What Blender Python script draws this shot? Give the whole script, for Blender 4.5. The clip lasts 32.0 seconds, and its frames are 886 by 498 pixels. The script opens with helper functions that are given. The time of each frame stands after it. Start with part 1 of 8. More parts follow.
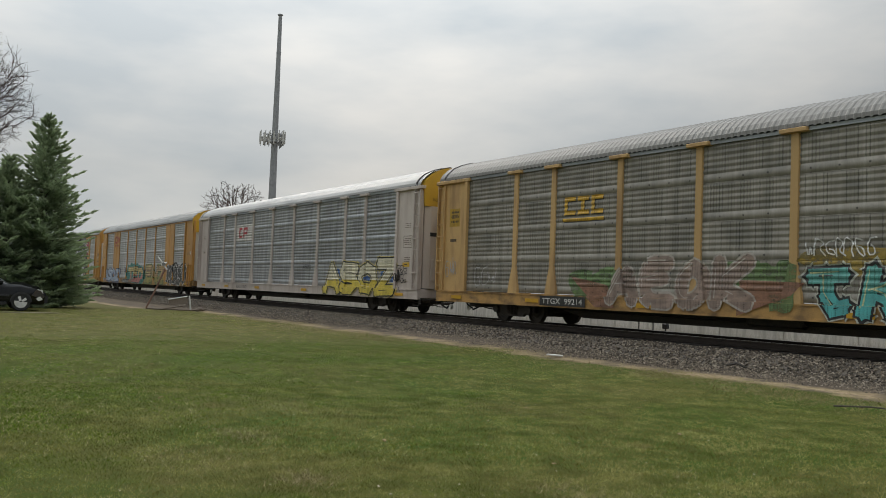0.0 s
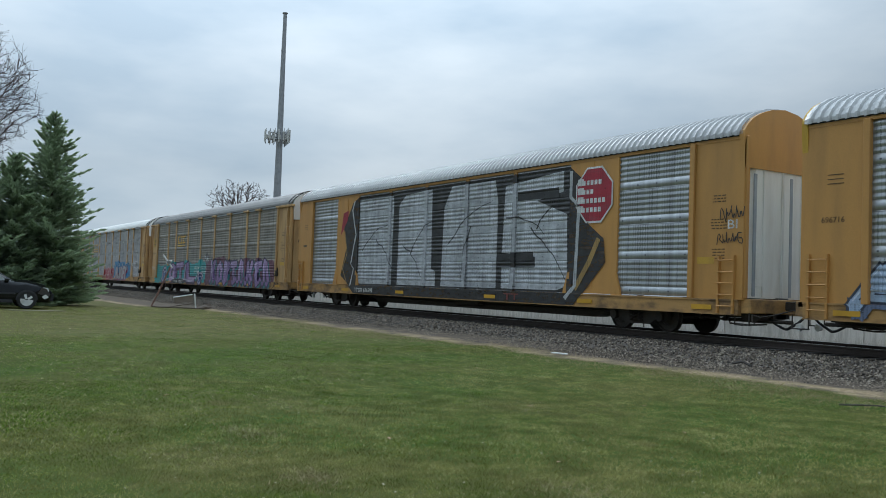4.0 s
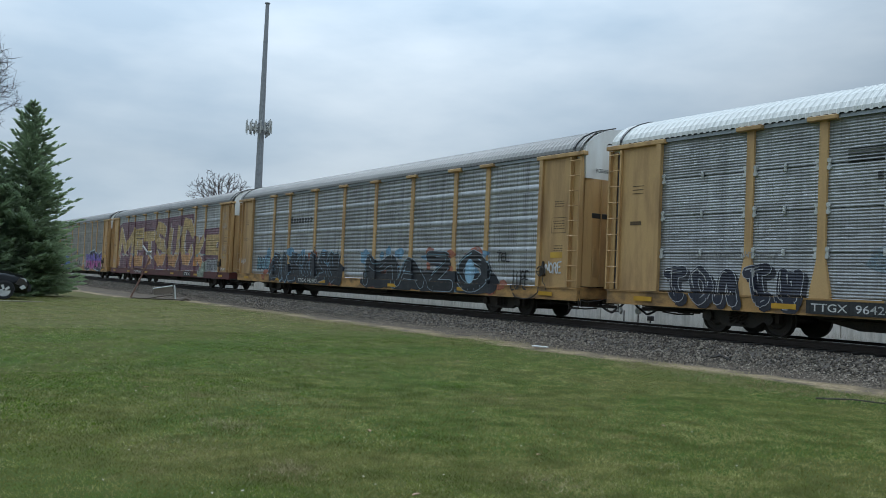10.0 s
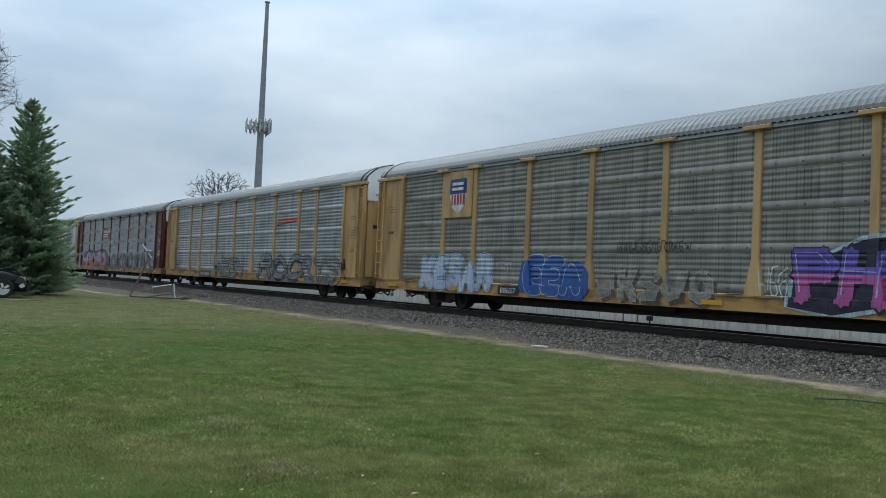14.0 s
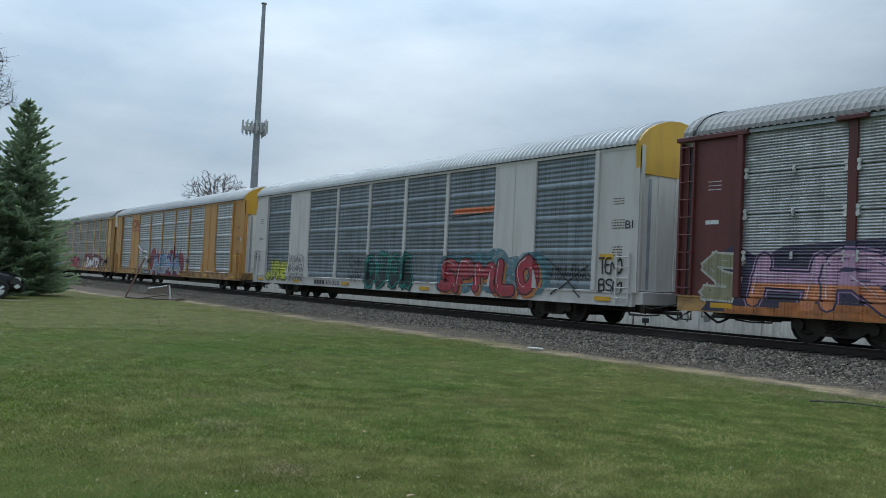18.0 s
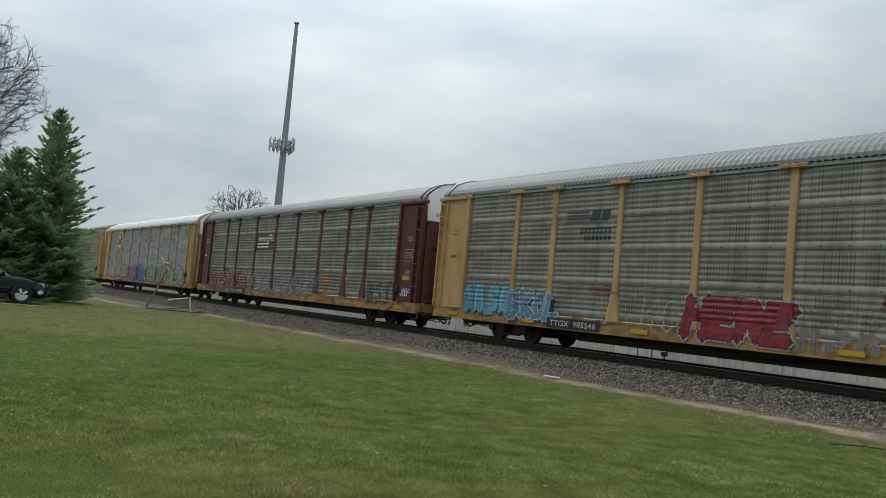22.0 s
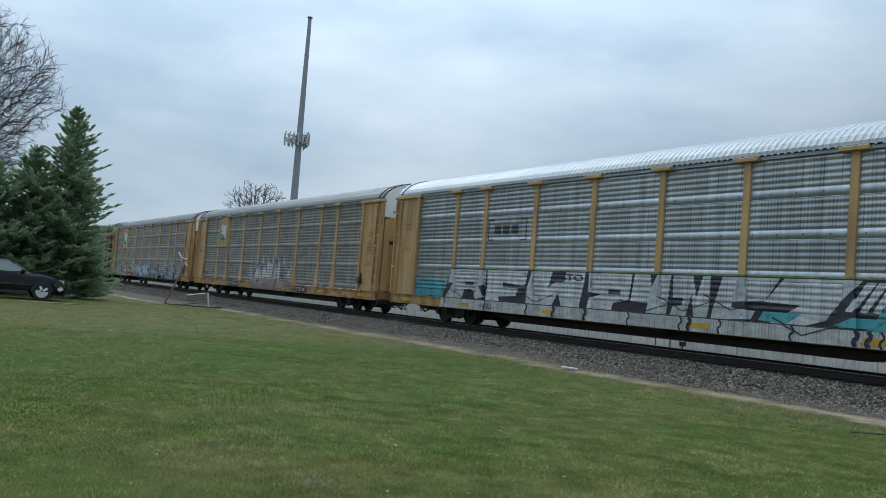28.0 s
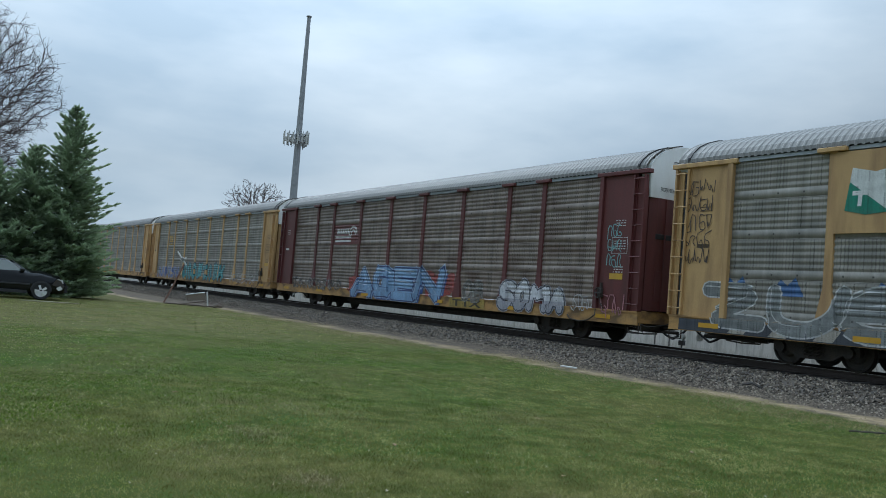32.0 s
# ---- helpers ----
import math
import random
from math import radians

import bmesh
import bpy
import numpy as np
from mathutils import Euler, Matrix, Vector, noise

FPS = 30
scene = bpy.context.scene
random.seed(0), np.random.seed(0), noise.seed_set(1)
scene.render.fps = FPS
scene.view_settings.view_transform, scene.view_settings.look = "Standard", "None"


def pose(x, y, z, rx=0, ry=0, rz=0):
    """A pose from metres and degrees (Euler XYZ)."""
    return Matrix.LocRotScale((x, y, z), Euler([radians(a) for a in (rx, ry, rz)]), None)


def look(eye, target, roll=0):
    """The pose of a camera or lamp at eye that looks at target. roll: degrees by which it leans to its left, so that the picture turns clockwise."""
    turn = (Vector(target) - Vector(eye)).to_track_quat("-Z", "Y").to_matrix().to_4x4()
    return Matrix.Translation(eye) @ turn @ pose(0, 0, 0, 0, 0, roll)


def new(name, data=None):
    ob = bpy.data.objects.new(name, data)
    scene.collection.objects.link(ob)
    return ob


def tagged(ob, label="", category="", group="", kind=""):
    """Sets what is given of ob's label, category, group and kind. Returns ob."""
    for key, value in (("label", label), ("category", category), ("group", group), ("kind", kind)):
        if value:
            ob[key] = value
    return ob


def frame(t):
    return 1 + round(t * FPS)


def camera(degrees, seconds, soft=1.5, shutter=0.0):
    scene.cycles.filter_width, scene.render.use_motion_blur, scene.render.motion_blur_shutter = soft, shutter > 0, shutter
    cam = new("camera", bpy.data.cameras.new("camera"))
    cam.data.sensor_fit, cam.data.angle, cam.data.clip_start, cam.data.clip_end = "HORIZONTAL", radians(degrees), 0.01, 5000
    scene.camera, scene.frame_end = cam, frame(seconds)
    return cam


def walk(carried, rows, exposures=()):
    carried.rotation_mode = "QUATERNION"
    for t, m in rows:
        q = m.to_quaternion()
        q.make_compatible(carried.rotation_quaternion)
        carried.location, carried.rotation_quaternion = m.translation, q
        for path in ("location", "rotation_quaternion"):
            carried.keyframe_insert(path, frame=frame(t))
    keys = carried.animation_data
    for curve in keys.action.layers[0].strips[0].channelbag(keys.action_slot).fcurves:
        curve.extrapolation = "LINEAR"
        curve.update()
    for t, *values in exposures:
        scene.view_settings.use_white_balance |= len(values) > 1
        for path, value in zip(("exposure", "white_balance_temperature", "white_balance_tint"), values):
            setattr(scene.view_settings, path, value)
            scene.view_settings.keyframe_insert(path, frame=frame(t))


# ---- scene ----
# The camera stands at one spot and turns a little.
cam = camera(53.37, 32.0, 0.65)
EYE = 0.99
TURNS = (
    (0, 57.06, 2.66, -2.10), (0.5, 57.14, 2.69, -2.10), (1, 57.21, 2.71, -2.09), (1.5, 57.34, 2.57, -2.09),
    (2, 57.34, 2.54, -2.04), (2.5, 57.34, 2.57, -2.13), (3, 57.36, 2.57, -2.12), (3.5, 57.35, 2.57, -2.12),
    (4, 57.37, 2.53, -2.12), (4.5, 57.39, 2.52, -2.13), (6.5, 56.17, 2.08, -2.43), (7, 56.23, 2.07, -2.41),
    (8, 56.17, 2.10, -2.45), (9, 56.20, 2.10, -2.49), (10, 56.16, 2.11, -2.46), (11, 56.20, 2.10, -2.49),
    (12, 56.16, 2.11, -2.49), (13, 56.12, 2.07, -2.53), (14, 56.12, 2.07, -2.58), (15, 56.09, 2.09, -2.57),
    (15.5, 56.08, 2.09, -2.59), (17.5, 56.06, 2.07, -2.60), (18, 55.86, 2.20, -2.72),
    (18.5, 55.67, 2.20, -2.99), (19, 56.51, 2.78, -3.84), (19.5, 57.12, 3.78, -5.22), (20, 57.12, 3.72, -5.28),
    (21, 57.10, 3.67, -5.21), (22, 57.09, 3.66, -5.21), (23, 57.14, 3.68, -5.23), (24, 57.29, 3.66, -5.27),
    (24.5, 57.35, 3.61, -5.23), (26.5, 57.94, 3.18, -4.74), (27, 58.07, 3.07, -4.66), (28, 58.18, 3.07, -4.54),
    (29, 58.20, 3.01, -4.52), (30, 58.17, 3.01, -4.54), (31, 58.18, 2.99, -4.52), (32, 58.13, 3.02, -4.53),
)
EXPOSURES = (
    (0.0, -0.03, 7000, 12), (1.0, -0.08, 6900, 10), (2.3, -0.02, 7350, 14), (2.9, 0.08, 6250, 8), (3.6, 0.04, 5800, 6), (4.5, 0.0, 5750, 6), (19.3, 0.0, 5650, 6), (19.7, -0.22, 6700, 12),
    (20.3, -0.17, 6950, 13), (20.9, 0.0, 7350, 14), (21.6, 0.0, 7250, 14), (22.0, 0.0, 6400, 8), (22.4, 0.0, 5750, 6), (32.0, 0.0, 5550, 5))
walk(cam, [(t, pose(0, 0, EYE, 90 + p, r, y)) for t, y, p, r in TURNS], EXPOSURES)

# ---- world and sun ----
SUN_AZ, SUN_EL = 76.0, 34.0     # degrees left of +y, and up


def make_world():
    world = bpy.data.worlds.new("overcast_sky")
    scene.world = world
    world.use_nodes = True
    nt = world.node_tree
    nt.nodes.clear()
    N, L = nt.nodes.new, nt.links.new
    out, bg = N("ShaderNodeOutputWorld"), N("ShaderNodeBackground")
    sky = N("ShaderNodeTexSky")
    sky.sky_type, sky.sun_disc = "NISHITA", False
    sky.sun_elevation, sky.sun_rotation = radians(SUN_EL), radians(-SUN_AZ)
    sky.air_density, sky.dust_density = 1.0, 2.0
    tc = N("ShaderNodeTexCoord")
    sep = N("ShaderNodeSeparateXYZ")
    L(tc.outputs["Generated"], sep.inputs[0])
    # cloud sheets: noise stretched along the horizon
    mp = N("ShaderNodeMapping")
    mp.inputs["Scale"].default_value = (1.6, 1.6, 5.0)
    mp.inputs["Location"].default_value = (2.3, 0.4, 1.1)
    L(tc.outputs["Generated"], mp.inputs[0])
    n1 = N("ShaderNodeTexNoise")
    n1.inputs["Scale"].default_value, n1.inputs["Detail"].default_value = 2.1, 5.0
    n1.inputs["Roughness"].default_value = 0.5
    L(mp.outputs[0], n1.inputs["Vector"])
    ramp = N("ShaderNodeValToRGB")
    ramp.color_ramp.elements[0].position, ramp.color_ramp.elements[1].position = 0.34, 0.68
    ramp.color_ramp.elements[0].color = (0.50, 0.595, 0.675, 1)
    ramp.color_ramp.elements[1].color = (0.80, 0.845, 0.865, 1)
    L(n1.outputs["Fac"], ramp.inputs[0])
    # the veiled sun brightens the sheet around it
    dot = N("ShaderNodeVectorMath")
    dot.operation = "DOT_PRODUCT"
    a, e = radians(SUN_AZ), radians(SUN_EL)
    dot.inputs[1].default_value = (-math.sin(a) * math.cos(e), math.cos(a) * math.cos(e), math.sin(e))
    L(tc.outputs["Generated"], dot.inputs[0])
    glow = N("ShaderNodeMapRange")
    glow.interpolation_type = "SMOOTHSTEP"
    glow.inputs["From Min"].default_value, glow.inputs["From Max"].default_value = 0.55, 1.0
    glow.inputs["To Min"].default_value, glow.inputs["To Max"].default_value = 0.60, 1.15
    L(dot.outputs["Value"], glow.inputs["Value"])
    # an overcast dome is brightest overhead
    dome = N("ShaderNodeMapRange")
    dome.inputs["From Min"].default_value, dome.inputs["From Max"].default_value = 0.12, 1.0
    dome.inputs["To Min"].default_value, dome.inputs["To Max"].default_value = 0.92, 3.6
    L(sep.outputs["Z"], dome.inputs["Value"])
    both = N("ShaderNodeMath")
    both.operation = "MULTIPLY"
    L(glow.outputs["Result"], both.inputs[0])
    # and a paler band lies along the horizon
    band, lift = N("ShaderNodeMapRange"), N("ShaderNodeMath")
    band.interpolation_type = "SMOOTHSTEP"
    band.inputs["From Min"].default_value, band.inputs["From Max"].default_value = 0.02, 0.22
    band.inputs["To Min"].default_value, band.inputs["To Max"].default_value = 1.20, 1.0
    L(sep.outputs["Z"], band.inputs["Value"])
    lift.operation = "MULTIPLY"
    L(dome.outputs["Result"], lift.inputs[0])
    L(band.outputs["Result"], lift.inputs[1])
    zen, high = N("ShaderNodeMapRange"), N("ShaderNodeMath")
    zen.inputs["From Min"].default_value, zen.inputs["From Max"].default_value = 0.33, 0.85
    zen.inputs["To Min"].default_value, zen.inputs["To Max"].default_value = 1.0, 1.42
    L(sep.outputs["Z"], zen.inputs["Value"])
    high.operation = "MULTIPLY"
    L(lift.outputs[0], high.inputs[0])
    L(zen.outputs["Result"], high.inputs[1])
    L(high.outputs[0], both.inputs[1])
    mul = N("ShaderNodeVectorMath")
    mul.operation = "SCALE"
    L(ramp.outputs[0], mul.inputs[0])
    L(both.outputs[0], mul.inputs["Scale"])
    cloud = N("ShaderNodeBackground")
    L(mul.outputs[0], cloud.inputs["Color"])
    cloud.inputs["Strength"].default_value = 0.74
    L(sky.outputs[0], bg.inputs["Color"])
    bg.inputs["Strength"].default_value = 0.05
    mix = N("ShaderNodeMixShader")
    mix.inputs[0].default_value = 0.9
    L(bg.outputs[0], mix.inputs[1])
    L(cloud.outputs[0], mix.inputs[2])
    L(mix.outputs[0], out.inputs[0])
    sun = bpy.data.lights.new("sun", "SUN")
    sun.energy, sun.angle, sun.color = 0.9, radians(25), (1.0, 0.96, 0.9)
    ob = new("sun", sun)
    way = Vector((-math.sin(a) * math.cos(e), math.cos(a) * math.cos(e), math.sin(e)))
    ob.matrix_world = look(way * 50, (0, 0, 0))


make_world()

# ---- materials ----


def shader(name, color, rough=0.6, metal=0.0, vary=0.12, scale=2.0, grain=40.0, bump=0.15, stretch=(1, 1, 1),
           second=None, amount=0.5, edge=(0.45, 0.7), specular=0.5, rand=0.08):
    """A surface with broad blotches of a second colour, fine grain, a little relief and a shift from piece to piece."""
    m = bpy.data.materials.new(name)
    m.use_nodes = True
    nt = m.node_tree
    N, L = nt.nodes.new, nt.links.new
    b = nt.nodes["Principled BSDF"]
    b.inputs["Roughness"].default_value, b.inputs["Metallic"].default_value = rough, metal
    b.inputs["Specular IOR Level"].default_value = specular
    tc, info = N("ShaderNodeTexCoord"), N("ShaderNodeObjectInfo")
    off = N("ShaderNodeVectorMath")
    off.operation = "MULTIPLY_ADD"
    off.inputs[1].default_value = (37.0, 17.0, 0.0)
    L(info.outputs["Random"], off.inputs[0])
    L(tc.outputs["Object"], off.inputs[2])
    mp = N("ShaderNodeMapping")
    mp.inputs["Scale"].default_value = stretch
    L(off.outputs[0], mp.inputs[0])
    big = N("ShaderNodeTexNoise")
    big.inputs["Scale"].default_value, big.inputs["Detail"].default_value = scale, 6.0
    L(mp.outputs[0], big.inputs["Vector"])
    fine = N("ShaderNodeTexNoise")
    fine.inputs["Scale"].default_value, fine.inputs["Detail"].default_value = grain, 3.0
    L(off.outputs[0], fine.inputs["Vector"])
    mask = N("ShaderNodeMapRange")
    mask.inputs["From Min"].default_value, mask.inputs["From Max"].default_value = edge
    mask.inputs["To Max"].default_value = amount
    L(big.outputs["Fac"], mask.inputs["Value"])
    mix = N("ShaderNodeMix")
    mix.data_type = "RGBA"
    mix.inputs["A"].default_value = (*color, 1)
    mix.inputs["B"].default_value = (*(second or tuple(c * 0.6 for c in color)), 1)
    L(mask.outputs["Result"], mix.inputs["Factor"])
    val = N("ShaderNodeMapRange")
    val.inputs["From Min"].default_value, val.inputs["From Max"].default_value = 0.3, 0.7
    val.inputs["To Min"].default_value, val.inputs["To Max"].default_value = 1 - vary, 1 + vary
    L(fine.outputs["Fac"], val.inputs["Value"])
    rnd = N("ShaderNodeMapRange")
    rnd.inputs["To Min"].default_value, rnd.inputs["To Max"].default_value = 1 - rand, 1 + rand
    L(info.outputs["Random"], rnd.inputs["Value"])
    v2 = N("ShaderNodeMath")
    v2.operation = "MULTIPLY"
    L(val.outputs["Result"], v2.inputs[0])
    L(rnd.outputs["Result"], v2.inputs[1])
    sc = N("ShaderNodeVectorMath")
    sc.operation = "SCALE"
    L(mix.outputs["Result"], sc.inputs[0])
    L(v2.outputs[0], sc.inputs["Scale"])
    L(sc.outputs[0], b.inputs["Base Color"])
    if bump:
        bp = N("ShaderNodeBump")
        bp.inputs["Strength"].default_value, bp.inputs["Distance"].default_value = bump, 0.01
        L(fine.outputs["Fac"], bp.inputs["Height"])
        L(bp.outputs[0], b.inputs["Normal"])
    return m


def perforate(m, dark=0.26, on_car=False, slits=False):
    """Columns of small punched slots, a few bolt heads and long upright streaks of tone on a steel sheet, or on paint
    that lies on one.
    """
    nt = m.node_tree
    N, L = nt.nodes.new, nt.links.new
    b = nt.nodes["Principled BSDF"]
    src = b.inputs["Base Color"].links[0].from_socket
    tc = N("ShaderNodeTexCoord")
    sep = N("ShaderNodeSeparateXYZ")
    L(tc.outputs["Object"], sep.inputs[0])

    def math_of(op, p, q=None, r=None):
        c = N("ShaderNodeMath")
        c.operation = op
        for i, v in enumerate((p, q, r)):
            if v is None:
                continue
            if isinstance(v, (int, float)):
                c.inputs[i].default_value = v
            else:
                L(v, c.inputs[i])
        return c.outputs[0]

    def stripe(out, pitch, width):
        return math_of("LESS_THAN", math_of("PINGPONG", out, pitch / 2), width / 2)
    x, z = sep.outputs["X"], sep.outputs["Z"]
    if on_car:
        z = math_of("FLOORED_MODULO", math_of("SUBTRACT", z, 0.99), 0.98)
    else:
        # each sheet starts its columns elsewhere
        info = N("ShaderNodeObjectInfo")
        x = math_of("MULTIPLY_ADD", info.outputs["Random"], 9.3, x)
    pitch = 0.092
    keep = N("ShaderNodeTexWhiteNoise")
    keep.noise_dimensions = "1D"
    L(math_of("FLOOR", math_of("ADD", math_of("DIVIDE", x, pitch), 0.5)), keep.inputs["W"])
    column = math_of("MULTIPLY", stripe(x, pitch, 0.032), math_of("POWER", keep.outputs["Value"], 1.1))
    slots = math_of("MULTIPLY", column, stripe(z, 0.0497, 0.035))
    slots = math_of("MULTIPLY", slots, math_of("GREATER_THAN", z, 0.25))
    slots = math_of("MULTIPLY", slots, math_of("LESS_THAN", z, 0.955))
    low = math_of("COMPARE", z, 0.10, 0.09)
    bolts = math_of("MULTIPLY", math_of("MULTIPLY", stripe(x, 0.71, 0.048), stripe(z, 0.13, 0.042)), low)
    hit = slots if slits else math_of("MAXIMUM", slots, bolts)
    k = N("ShaderNodeMapRange")
    k.inputs["To Min"].default_value, k.inputs["To Max"].default_value = 1.0, dark
    L(hit, k.inputs["Value"])
    # long upright streaks: light through the perforation, put into the colour
    mp, run = N("ShaderNodeMapping"), N("ShaderNodeTexNoise")
    mp.inputs["Scale"].default_value = (3.2, 1.0, 0.22)
    L(tc.outputs["Object"], mp.inputs[0])
    run.inputs["Scale"].default_value, run.inputs["Detail"].default_value = 1.6, 5.0
    L(mp.outputs[0], run.inputs["Vector"])
    v = N("ShaderNodeMapRange")
    v.inputs["From Min"].default_value, v.inputs["From Max"].default_value = 0.32, 0.68
    v.inputs["To Min"].default_value, v.inputs["To Max"].default_value = 0.80, 1.16
    L(run.outputs["Fac"], v.inputs["Value"])
    sc = N("ShaderNodeVectorMath")
    sc.operation = "SCALE"
    L(src, sc.inputs[0])
    L(math_of("MULTIPLY", k.outputs["Result"], v.outputs["Result"]), sc.inputs["Scale"])
    col = sc.outputs[0]
    if slits:
        # glints off the slits, painted into the colour as bright broken rows
        row = math_of("MAXIMUM", math_of("COMPARE", z, 0.345, 0.007), math_of("COMPARE", z, 0.755, 0.006))
        row = math_of("MAXIMUM", row, math_of("COMPARE", z, 0.55, 0.005))
        far, ns = N("ShaderNodeMapping"), N("ShaderNodeTexNoise")
        far.inputs["Scale"].default_value = (1.0, 0.0, 2.5)
        off = N("ShaderNodeCombineXYZ")
        L(x, off.inputs[0])
        L(z, off.inputs[2])
        L(off.outputs[0], far.inputs[0])
        ns.inputs["Scale"].default_value, ns.inputs["Detail"].default_value = 2.4, 3.0
        L(far.outputs[0], ns.inputs["Vector"])
        mix = N("ShaderNodeMix")
        mix.data_type = "RGBA"
        L(math_of("MULTIPLY", row, math_of("GREATER_THAN", ns.outputs["Fac"], 0.53)), mix.inputs["Factor"])
        L(col, mix.inputs["A"])
        mix.inputs["B"].default_value = (0.62, 0.63, 0.64, 1)
        col = mix.outputs["Result"]
    L(col, b.inputs["Base Color"])
    return m


